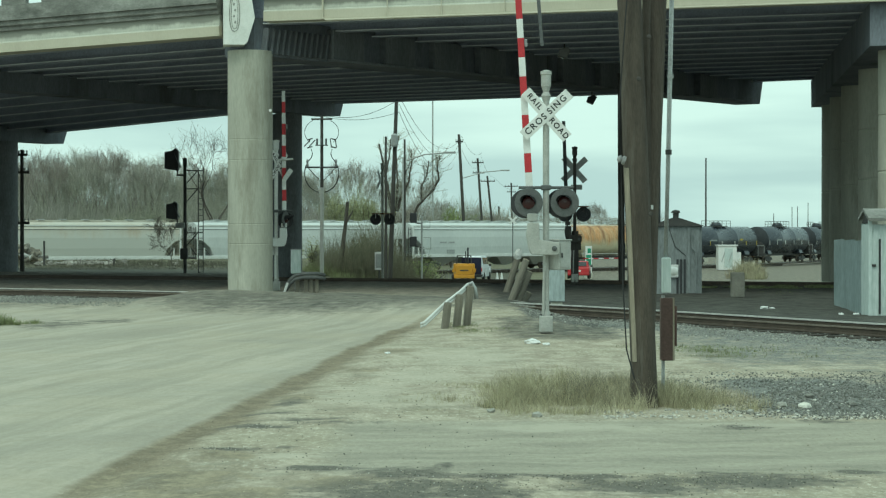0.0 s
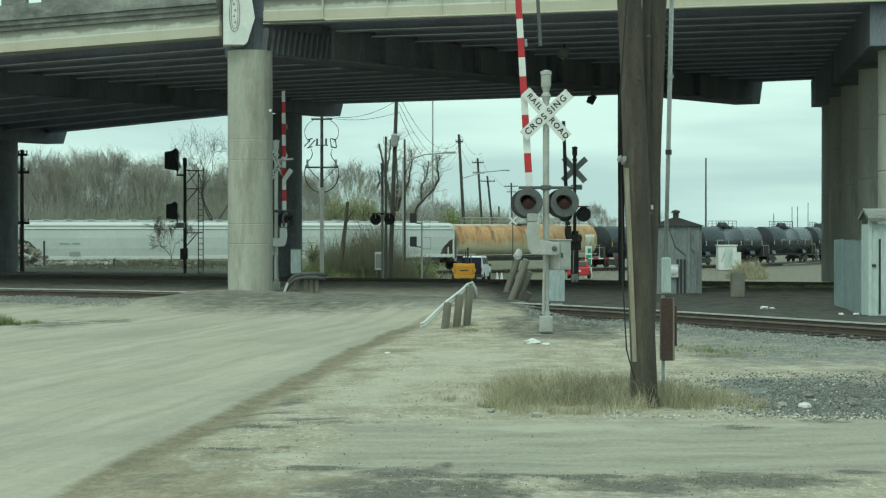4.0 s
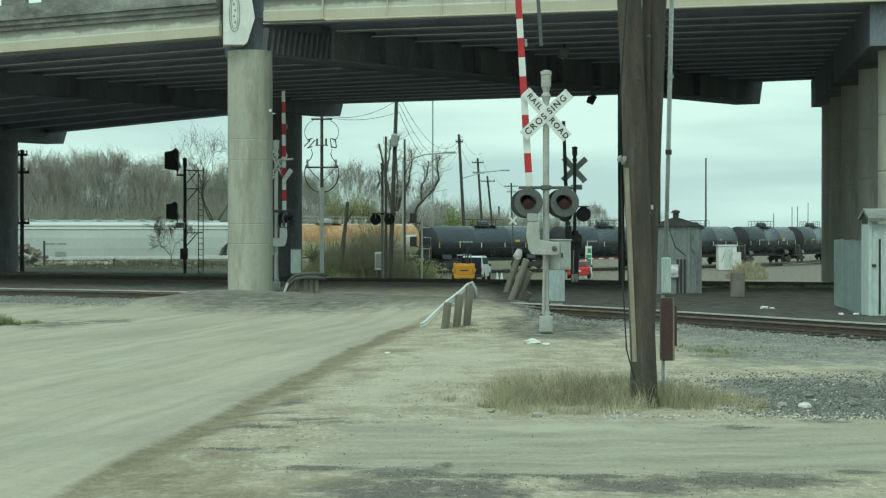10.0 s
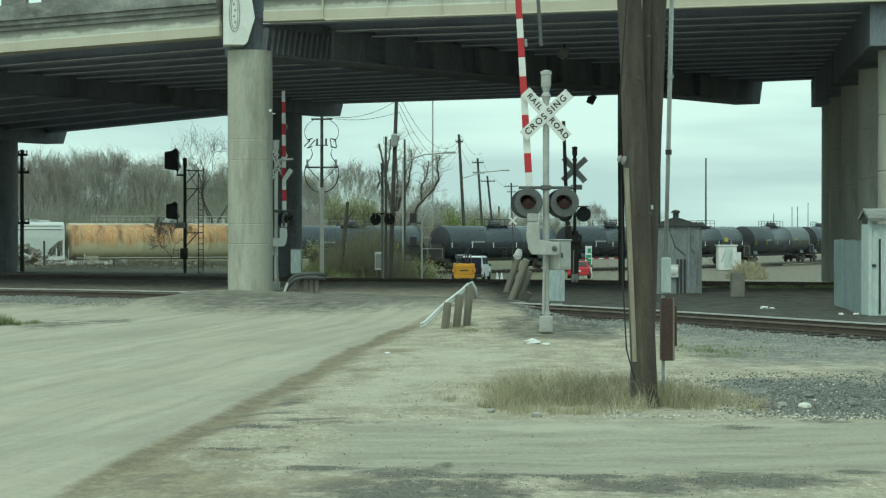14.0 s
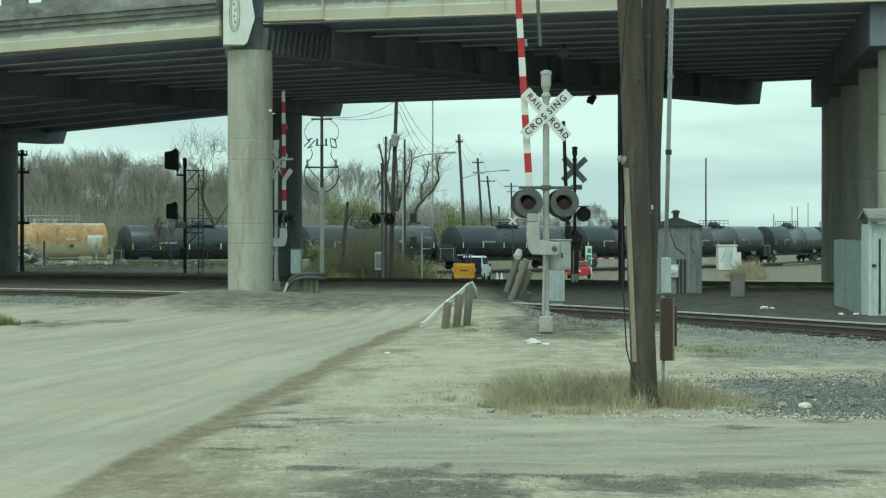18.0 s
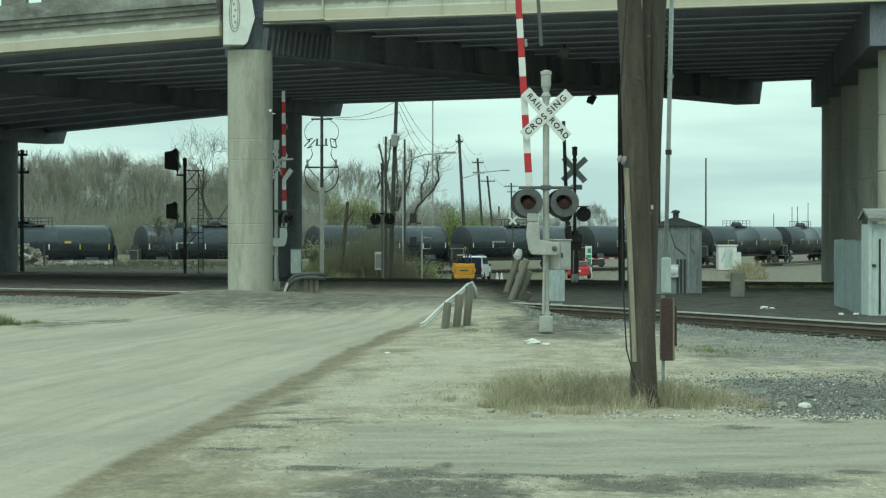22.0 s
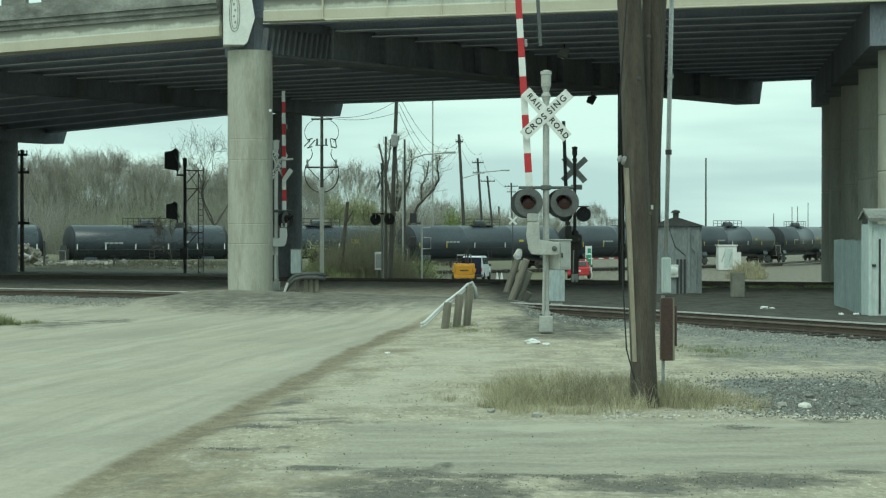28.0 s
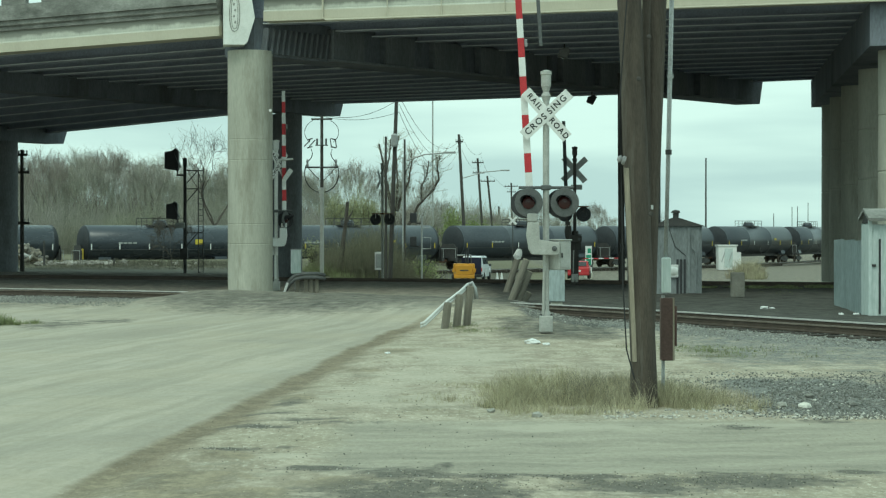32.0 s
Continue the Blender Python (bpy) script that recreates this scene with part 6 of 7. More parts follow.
sg = thing("sign_tower", pose(12.5, 165, -2.0), "white and green upright sign panel on low ground", "sign")
part("panel", box(0.55, 0.3, 2.4, (0, 0, 1.6), bevel=0.03), WHITE, sg)
part("green_field", box(0.42, 0.02, 0.9, (0, -0.165, 1.6)), SIGN_GREEN, sg)
part("green_field", box(0.3, 0.02, 0.4, (0.05, -0.165, 2.4)), SIGN_GREEN, sg)
part("foot", box(0.7, 0.5, 0.5, (0, 0, 0.25), bevel=0.02), CONCRETE, sg)

bar = thing("barrier_arm", pose(13.9, 150.0, -1.95), "lowered red and white barrier arm on a short post", "barrier")
part("post", box(0.3, 0.3, 1.9, (0, 0, 0.95), bevel=0.03), ALU_PAINT, bar)
for k in range(7):
    part("band", box(0.4, 0.05, 0.07, (-0.35 - 0.4 * k, -0.1, 1.93 - 0.006 * k)), WHITE if k % 2 else RED, bar)
xs_ = thing("crossbuck_sign", pose(5.45, 150.0, -1.95), "far small white crossbuck on a thin post", "sign")
part("post", rod((0, 0, 0), (0, 0, 5.0), 0.035, seg=8), DARK_STEEL, xs_)
for a_ in (45, -45):
    part("blade", box(0.8, 0.02, 0.16, (0, -0.07 - 0.0004 * a_, 4.85), turn=(0, a_, 0)), WHITE, xs_)
rf = part("reflector_disc", lathe([(0.05, 0), (0.05, 0.02)], 12, None, pose(-5.8, 64.55, 6.15, 90, 0, 0)), WHITE)
tagged(rf, "tiny white reflector beside the concrete column", "reflector")

# ---- railway signal with ladder ----
rs = thing("railway_signal", pose(-14.1, 105.0, -0.95), "dark railway signal mast with two hooded heads and ladder", "railway signal")
part("mast", rod((0, 0, 0), (0, 0, 6.95), 0.1, 0.085, seg=14), DARK_STEEL, rs)
part("mast_top", lathe([(0.12, 6.6), (0.12, 7.0), (0.05, 7.05)], 12), DARK_STEEL, rs)
for z, s in ((6.45, 1.0), (3.75, 0.82)):
    hd = part("signal_head", prism([(-0.42 * s, 0.0), (0.30 * s, -0.12 * s), (0.32 * s, 0.95 * s), (0.16 * s, 1.12 * s), (-0.02 * s, 0.98 * s), (-0.42 * s, 0.9 * s)], 0.62 * s), BLACK, rs, "black hooded signal head", m=pose(-0.65, 0, z))
    part("target_disc", lathe([(0.02, 0), (0.52 * s, 0), (0.52 * s, 0.03), (0.02, 0.04)], 24, None, pose(0.22 * s, 0, 0.5 * s, 0, 68, 0)), BLACK, hd)
    part("head_bracket", pipe([(-0.42, 0, z - 0.02), (-0.42, 0, z - 0.35), (0.0, 0, z - 0.36)], 0.06), DARK_STEEL, rs)
for z in (6.35, 5.35, 2.95):
    part("platform", box(1.0, 0.5, 0.05, (0.5, 0, z)), DARK_STEEL, rs)
    part("platform_brace", rod((0, 0, z - 0.8), (0.7, 0, z), 0.03, seg=6), DARK_STEEL, rs)
for x in (0.72, 0.98):
    part("ladder_stile", rod((x, 0.1, 0.6), (x, 0.1, 6.5), 0.028, seg=6), DARK_STEEL, rs)
bm = bmesh.new()
for k in range(18):
    part("ladder_rung", rod((0.72, 0.1, 0.8 + 0.31 * k), (0.98, 0.1, 0.8 + 0.31 * k), 0.018, seg=6), DARK_STEEL, rs)
bm.free()
part("lamp_case", box(0.5, 0.35, 0.3, (-0.25, -0.05, 3.35), bevel=0.02), GALV, rs)
part("base_box", box(0.4, 0.3, 0.6, (-0.05, 0, 1.8), bevel=0.02), DARK_STEEL, rs)

rs = thing("dwarf_signal_mast", pose(-1.3, 118, -1.6), "thin pale signal mast with black heads and small platform", "railway signal")
part("mast", rod((0, 0, 0), (0, 0, 4.6), 0.06, seg=10), GALV, rs)
for z in (4.5, 3.05):
    part("signal_head", box(0.42, 0.4, 0.62, (-0.52, 0, z), bevel=0.05), BLACK, rs)
    part("head_bracket", rod((-0.4, 0, z - 0.3), (0, 0, z - 0.35), 0.035, seg=6), DARK_STEEL, rs)
part("platform_rail", pipe([(0, 0, 2.6), (0.55, 0, 2.6), (0.55, 0, 3.3), (0.1, 0, 3.3)], 0.03, 6), GALV, rs)
part("platform_rail", pipe([(0, 0, 3.9), (0.5, 0, 3.9), (0.5, 0, 4.3)], 0.03, 6), GALV, rs)

# ---- utility poles ----
def utility_pole(m, h, r, arms=(), label="dark timber utility pole", material=WOOD_DARK, lean=0.0, lamp=None):
    u = thing("utility_pole", m, label, "utility pole", "utility poles")
    part("shaft", rod((0, 0, -0.5), (h * math.sin(radians(lean)), 0, h), r, r * 0.72, seg=12), material, u)
    for z, w in arms:
        x0 = z * math.sin(radians(lean))
        part("crossarm", box(w, 0.14, 0.14, (x0, -0.15, z), bevel=0.01), material, u)
        for k in (-0.45, -0.2, 0.2, 0.45):
            part("insulator", lathe([(0.03, 0), (0.06, 0.03), (0.03, 0.08), (0.06, 0.12), (0.02, 0.2)], 8, None, pose(x0 + k * w, -0.15, z + 0.07)), CERAMIC, u)
    if lamp:
        z, ln, rise = lamp
        la = part("lamp_arm", pipe([(z * math.sin(radians(lean)), 0, z), (ln * 0.5, 0, z + rise * 0.8), (ln, 0, z + rise)], 0.06, 6), GALV, u)
        part("lamp_head", box(1.0, 0.3, 0.16, (ln + 0.3, 0, z + rise + 0.02), bevel=0.05), GALV, la)
    return u


utility_pole(pose(-24.1, 110, -0.85), 7.6, 0.13, ((7.3, 0.7), (6.3, 0.9), (3.4, 0.9)), "dark timber pole with short crossarms by the tracks")
up = utility_pole(pose(-7.25, 115, -1.2), 10.6, 0.12, (), "timber pole with pale lower half, switch gear and looped cables")
part("pale_sleeve", rod((0, 0, 0), (0, 0, 5.9), 0.125, 0.12, seg=14), ALU_PAINT, up, "pale painted lower half")
part("crossarm", box(1.25, 0.12, 0.1, (0, -0.15, 9.98), bevel=0.01), WOOD_DARK, up)
part("crossarm", box(2.0, 0.1, 0.1, (0, -0.15, 7.1), bevel=0.01), DARK_STEEL, up)
for sx in (-1, 1):
    upper_ = [(sx * (0.1 + 0.92 * math.cos(radians(a))), -0.15, 9.2 + 0.78 * math.sin(radians(a))) for a in range(62, -64, -14)]
    lower_ = [(sx * 1.02 * math.cos(radians(a)), -0.15, 6.75 + 1.15 * math.sin(radians(a))) for a in range(52, -90, -12)]
    part("upper_loop", pipe([(sx * 0.55, -0.15, 10.0)] + upper_, 0.02, 6), WIRE, up, smooth=True)
    part("lower_loop", pipe([(sx * 0.62, -0.15, 8.2), (sx * 0.55, -0.15, 7.9)] + lower_, 0.03, 6), WIRE, up, smooth=True)
    for k in range(2):
        part("switch", prism([(-0.11, -0.26), (-0.06, -0.28), (0.1, 0.22), (0.05, 0.25)], 0.1, None, pose(sx * (0.55 + 0.3 * k), -0.2, 8.55, 0, -sx * 25, 0)), DARK_STEEL, up)
        part("switch_bar", box(0.34, 0.08, 0.07, (sx * 0.7, -0.2, 8.3 + 0.48 * k), turn=(0, sx * 15, 0)), DARK_STEEL, up)
    part("arm_brace", rod((0, -0.12, 6.2), (sx * 0.8, -0.12, 7.05), 0.022, seg=6), DARK_STEEL, up)
    part("lightning_arrester", lathe([(0.05, 0), (0.09, 0.1), (0.05, 0.2), (0.09, 0.3), (0.03, 0.45)], 10, None, pose(sx * 0.85, -0.15, 7.15)), CERAMIC, up)
for dx in (-0.27, 0.0, 0.27):
    part("centre_switch", box(0.11, 0.12, 0.44, (dx, -0.25, 8.6), bevel=0.03), LAMP_GREY, up)
part("switch_base", box(0.75, 0.08, 0.06, (0, -0.2, 8.42)), DARK_STEEL, up)

utility_pole(pose(-3.3, 118, -1.5), 12.0, 0.15, (), "thick dark timber pole with a pale transformer", lean=2.2)
tr = bpy.data.objects["utility_pole.002"]
part("transformer", lathe([(0.18, 0), (0.21, 0.08), (0.21, 0.72), (0.16, 0.78), (0.05, 0.82)], 18, None, pose(0.33, -0.2, 8.75)), GALV, tr, "pale transformer can")
utility_pole(pose(-3.45, 116, -1.5), 9.3, 0.09, (), "dark timber pole with cable riser")
utility_pole(pose(-2.55, 128, -1.7), 9.9, 0.085, (), "thin dark timber pole")
utility_pole(pose(2.5, 205, -2.0), 14.4, 0.2, ((13.6, 0.8),), "leaning dark timber pole beyond the train", lean=-3.2, lamp=(9.7, 3.8, 0.85))
utility_pole(pose(5.7, 262, -2.2), 14.2, 0.2, ((13.6, 1.6), (12.2, 1.6)), "tall timber pole with two crossarms", lean=-4)
utility_pole(pose(8.0, 290, -2.2), 12.6, 0.2, ((11.8, 2.2),), "timber pole with one crossarm", lean=-6)
utility_pole(pose(12.3, 340, -2.2), 12.8, 0.2, ((12.2, 2.4), (11.2, 1.6)), "far timber pole with crossarms", lean=-1)
utility_pole(pose(9.6, 330, -2.2), 8.5, 0.2, (), "far plain timber pole")
utility_pole(pose(-3.1, 150, -1.9), 9.7, 0.1, (), "thin street lamp pole", GALV, lamp=(9.4, 3.3, 0.7))
for x, y, h in ((72.3, 420, 8.6), (76.3, 420, 10.0), (77.5, 420, 10.2), (79.8, 420, 11.0)):
    utility_pole(pose(x, y, -2.2), h - 0.5, 0.1, (), "far thin yard pole against the sky", DARK_STEEL)
ms = thing("antenna_mast", pose(34.2, 250, -2.0), "thin grey antenna mast", "mast")
part("mast", rod((0, 0, 0), (0, 0, 13.6), 0.13, 0.09, seg=8), DARK_STEEL, ms)
part("mast_foot", box(0.5, 0.5, 0.6, (0, 0, 0.3)), CONCRETE, ms)
ms = thing("antenna_mast", pose(-1.6, 300, -2.0), "tall thin grey radio mast", "mast")
part("mast", rod((0, 0, 0), (0, 0, 30), 0.14, 0.1, seg=8), GALV, ms)
part("mast_foot", box(0.6, 0.6, 0.6, (0, 0, 0.3)), CONCRETE, ms)


def cable(a, b, sag, r=0.015, n=12, label="thin black overhead cable"):
    pts = []
    for i in range(n + 1):
        t = i / n
        p = Vector(a).lerp(Vector(b), t)
        p.z -= 4 * sag * t * (1 - t)
        pts.append(p)
    ob = part("overhead_cable", pipe(pts, r, 5), WIRE)
    return tagged(ob, label, "cable", "overhead cables")


for dz in (0, -0.5, -1.0):
    cable((-2.7, 118, 10.4 + dz), (2.0, 205, 12.2 + dz * 0.6), 2.2 - dz)
cable((-2.7, 118, 10.2), (-7.0, 115, 9.0), 0.5, 0.013)
cable((-2.7, 118, 9.4), (-7.0, 115, 8.9), 0.3, 0.013)
cable((2.0, 205, 12.2), (5.3, 262, 12.8), 1.0)
cable((2.0, 205, 10.8), (5.3, 262, 11.2), 1.2)
cable((5.0, 262, 12.8), (7.5, 290, 10.2), 0.7)
cable((7.7, 290, 10.2), (14, 340, 9.7), 1.0)


# ---- trees ----
def spikes_mesh(name, sticks, material):
    """Many tapered three-sided sticks (start, end, radius, end radius) in one mesh."""
    vs, fs = [], []
    for a, b, r, r2 in sticks:
        d = (b - a)
        if d.length < 1e-4:
            continue
        d.normalize()
        u = d.orthogonal().normalized()
        w = d.cross(u)
        i = len(vs)
        for c, rr in ((a, r), (b, r2)):
            for k in range(3):
                an = k * math.tau / 3
                vs.append(c + (u * math.cos(an) + w * math.sin(an)) * rr)
        fs += [(i, i + 1, i + 4, i + 3), (i + 1, i + 2, i + 5, i + 4), (i + 2, i, i + 3, i + 5), (i + 3, i + 4, i + 5)]
    me = bpy.data.meshes.new(name)
    me.from_pydata([tuple(v) for v in vs], [], fs)
    me.materials.append(material)
    return me


def bare_tree(seed, height, spread=0.55, trunk_r=0.16, label="bare grey-brown winter tree", fork=3, depth=5, lean=0.0, twig_mat=None, fine=1.0, group="winter trees", thin=0.013, rise=0.18):
    rnd = random.Random(seed)
    limbs, twigs = [], []
    def grow(p, d, ln, r, lv):
        n = 3
        for _ in range(n):
            d = (d + Vector((rnd.gauss(0, 0.1), rnd.gauss(0, 0.1), rnd.gauss(0.05, 0.06)))).normalized()
            q = p + d * ln / n
            r2 = r * 0.86
            (limbs if lv < 3 else twigs).append((p, q, max(r, thin), max(r2, thin * 0.9)))
            p, r = q, r2
            if lv >= 2:
                side = d.orthogonal()
                side.rotate(Matrix.Rotation(rnd.uniform(0, math.tau), 3, d))
                e = (d * 0.7 + side.normalized() * 0.8).normalized()
                twigs.append((p, p + e * ln * rnd.uniform(0.5, 0.9) * fine, max(r * 0.5, thin * 0.9), thin * 0.5))
        if lv < depth:
            for k in range(fork if lv else fork + 1):
                side = d.orthogonal().normalized()
                side.rotate(Matrix.Rotation(rnd.uniform(0, math.tau), 3, d))
                e = (d + side * rnd.uniform(0.35, 1.0) * spread * 1.5 + Vector((0, 0, rise))).normalized()
                grow(p, e, ln * rnd.uniform(0.62, 0.85), r * 0.66, lv + 1)
    grow(Vector((0, 0, -0.3)), Vector((math.sin(radians(lean)), 0, 1)), height * 0.30, trunk_r, 0)
    top = max(s[1].z for s in limbs + twigs)
    k = height / top
    sc = lambda ss: [(a * k, b * k, r, r2) for a, b, r, r2 in ss]
    t = thing("bare_tree", pose(0, 0, 0), label, "tree", group)
    o = new("trunk", spikes_mesh("trunk", sc(limbs), BARK))
    o.parent = t
    o = new("crown", spikes_mesh("crown", sc(twigs), twig_mat or TWIG))
    o.parent = t
    return t


kinds = [bare_tree(11, 12.5, 0.34, 0.13, thin=0.009, fine=0.8, rise=0.3), bare_tree(12, 13.5, 0.3, 0.13, thin=0.009, fine=0.8, rise=0.32), bare_tree(13, 11.5, 0.42, 0.12, thin=0.009, fine=0.8, rise=0.24),
         bare_tree(15, 14.0, 0.33, 0.14, "bare winter tree with reddish-brown buds", thin=0.010, fine=0.8, rise=0.3, twig_mat=TWIG_RED)]
rt = random.Random(5)
spots = []
for k in range(112):                     # the wood behind the train
    x = -80 + k * 0.68 + rt.uniform(-0.7, 0.7)
    y = 203 + rt.uniform(-3, 30) - 0.35 * (x + 20)
    if x < -15 or k % 5 < 3:
        spots.append((x, y, rt.uniform(0.88, 1.1) * (1.0 if x < -22 else 0.9)))
for k in range(26):
    spots.append((-6 + k * 1.5 + rt.uniform(-1, 1), 285 + rt.uniform(0, 40), rt.uniform(0.5, 0.72)))
used = set()
for x, y, s in spots:
    i = rt.randrange(4)
    m = pose(x, y, -2.0, 0, 0, rt.uniform(0, 360)) @ Matrix.Diagonal((s, s, s * 0.98, 1))
    if i not in used:
        used.add(i)
        kinds[i].matrix_basis = m
    else:
        c = copy_thing(kinds[i], pose(0, 0, 0))
        c.matrix_basis = m


def thicket(name, label, areas, n, h0, h1, material, seed, r=0.016, lean=0.35, kind="stuff", category="shrubs", side=3):
    """Upright twigs with side shoots over patches (x0, x1, y0, y1)."""
    rnd = random.Random(seed)
    st = []
    for _ in range(n):
        x0, x1, y0, y1, sc = areas[rnd.randrange(len(areas))]
        x, y = rnd.uniform(x0, x1), rnd.uniform(y0, y1)
        edge = 1 - 0.5 * abs((x - (x0 + x1) / 2) / ((x1 - x0) / 2)) ** 2
        p = Vector((x, y, land(x, y) - 0.1))
        h = rnd.uniform(h0, h1) * sc * edge
        d = Vector((rnd.gauss(0, lean), rnd.gauss(0, lean), 1)).normalized()
        q = p + d * h * 0.55
        e = (d + Vector((rnd.gauss(0, 0.3), rnd.gauss(0, 0.3), 0))).normalized()
        st.append((p, q, r, r * 0.8))
        st.append((q, q + e * h * 0.45, r * 0.8, r * 0.35))
        for _ in range(side):
            t = rnd.uniform(0.3, 1.0)
            c = p.lerp(q, t)
            st.append((c, c + Vector((rnd.gauss(0, 0.5), rnd.gauss(0, 0.5), rnd.uniform(0.3, 0.9))) * h * 0.28, r * 0.6, r * 0.3))
    me = spikes_mesh(name, st, material)
    return tagged(new(name, me), label, category, kind=kind)


thicket("undergrowth", "dense brown undergrowth at the wood's edge", [(-80, -30, 196, 216, 1.0), (-34, -7, 192, 204, 0.95), (-22, -5, 204, 212, 0.8)], 15000, 2.5, 7.0, TWIG, 3, r=0.015, side=5)
thicket("far_undergrowth", "far brown scrub on the horizon", [(-20, 40, 330, 350, 1.0), (-14, 30, 330, 350, 1.0), (-6, 22, 320, 345, 0.9), (30, 140, 420, 460, 0.55), (-120, -40, 240, 280, 1.4)], 11000, 4.0, 8.0, TWIG, 4, r=0.05)
thicket("wood_depth", "dense brown brush deep in the wood", [(-90, -46, 232, 246, 1.0), (-64, -30, 230, 244, 1.0), (-44, -14, 226, 240, 1.0), (-24, 4, 226, 240, 0.7)], 4600, 5.5, 9.5, TWIG_RED, 41, r=0.06, lean=0.12, side=5)
thicket("horizon_trees", "far line of bare trees on the horizon", [(-12, 6, 300, 318, 1.0), (-4, 12, 304, 322, 0.95), (4, 20, 306, 326, 0.8), (12, 28, 310, 330, 0.62)], 5200, 5.5, 11.0, TWIG, 44, r=0.03, lean=0.1, side=8)
thicket("shrub_thicket", "tall brown and green shrubs beside the road", [(-6.4, -2.6, 124, 134, 1.0), (-6.0, -3.2, 122, 130, 0.85), (-7.2, -1.6, 124, 130, 0.55)], 1900, 2.4, 5.6, SHRUB_TWIG, 6, r=0.010, lean=0.16, side=6)
thicket("low_thicket", "spreading tawny brush beside the road", [(-8.3, -4.8, 123, 133, 0.8), (-4.2, -0.9, 124, 134, 0.75)], 2000, 1.4, 4.6, SHRUB_TWIG, 26, r=0.007, lean=0.3, side=8)
thicket("saplings", "dense upright bare saplings in the wood", [(-80, -50, 200, 226, 1.0), (-56, -30, 196, 222, 1.0), (-36, -18, 194, 216, 0.95), (-24, -8, 194, 210, 0.55)], 4200, 5.0, 10.0, TWIG, 17, r=0.014, lean=0.09, side=12)
thicket("bank_weeds", "dead brown weeds on the bank before the train", [(-36, -10, 128, 150, 1.0), (-30, -8, 118, 140, 0.7)], 12000, 0.12, 0.5, BANK_WEED, 18, r=0.012)
thicket("bridge_grass", "thin green grass on the shaded ground below the bridge", [(8.8, 14.0, 63, 76, 1.0), (10.5, 13.5, 62, 72, 0.8)], 1700, 0.05, 0.15, GRASS_GREEN, 53, r=0.016, lean=0.4, category="grass")
thicket("low_weeds", "low green and brown weeds by the low ground", [(-6.8, -0.4, 116, 130, 1.0), (-2.0, 1.2, 120, 140, 0.7), (-9, -5.5, 122, 132, 1.0)], 3000, 0.5, 1.3, GRASS_GREEN, 8, r=0.012)


def leaf_tree(x, y, h, w, seed, label, leaves=1900, size=1.0, matl=LEAF, name="leafing_tree", category="tree"):
    rnd = random.Random(seed)
    t = thing(name, pose(x, y, land(x, y) - 0.1), label, category)
    st = [(Vector((0, 0, 0)), Vector((0.1, 0, h * 0.6)), 0.14, 0.08)]
    for _ in range(26):
        p = Vector((0.05, 0, h * rnd.uniform(0.25, 0.6)))
        st.append((p, p + Vector((rnd.gauss(0, w * 0.4), rnd.gauss(0, w * 0.4), rnd.uniform(0.5, h * 0.4))), 0.05, 0.015))
    o = new("trunk", spikes_mesh("trunk", st, BARK))
    o.parent = t
    vs, fs = [], []
    for _ in range(leaves):
        s = st[rnd.randrange(1, len(st))]
        c = s[0].lerp(s[1], rnd.uniform(0.3, 1.1)) + Vector((rnd.gauss(0, 0.35), rnd.gauss(0, 0.35), rnd.gauss(0, 0.35)))
        u = Vector((rnd.gauss(0, 1), rnd.gauss(0, 1), rnd.gauss(0, 1))).normalized() * 0.13 * size
        v = u.orthogonal().normalized() * 0.09 * size
        i = len(vs)
        vs += [tuple(c - u), tuple(c + v), tuple(c + u), tuple(c - v)]
        fs.append((i, i + 1, i + 2, i + 3))
    me = bpy.data.meshes.new("crown")
    me.from_pydata(vs, [], fs)
    me.materials.append(matl)
    o = new("crown", me)
    o.parent = t


leaf_tree(0.9, 215, 7.0, 2.1, 31, "young tree coming into bright green leaf", 3000, 0.7)
leaf_tree(2.9, 222, 6.6, 2.2, 32, "young tree coming into bright green leaf", 3000, 0.7)
leaf_tree(4.9, 228, 5.8, 1.8, 38, "young tree coming into bright green leaf", 2000, 0.7)
for i_, (x_, h_) in enumerate(((-11.0, 6.6), (-9.6, 7.0), (-8.3, 6.9), (-7.2, 6.3))):
    leaf_tree(x_, 196 + 2 * i_, h_, 1.9, 33 + i_, "olive-green leafing tree behind the train", 7000, 0.42, LEAF_OLIVE)

for x_, y_, h_, sd_ in ((-1.45, 127, 2.3, 61), (-0.85, 129, 1.9, 62), (-8.6, 126, 2.0, 63)):
    leaf_tree(x_, y_, h_, 0.9, sd_, "low green shrub in fresh leaf beside the road", 650, 0.42, LEAF_OLIVE if sd_ > 61 else LEAF, "green_shrub", "shrub")

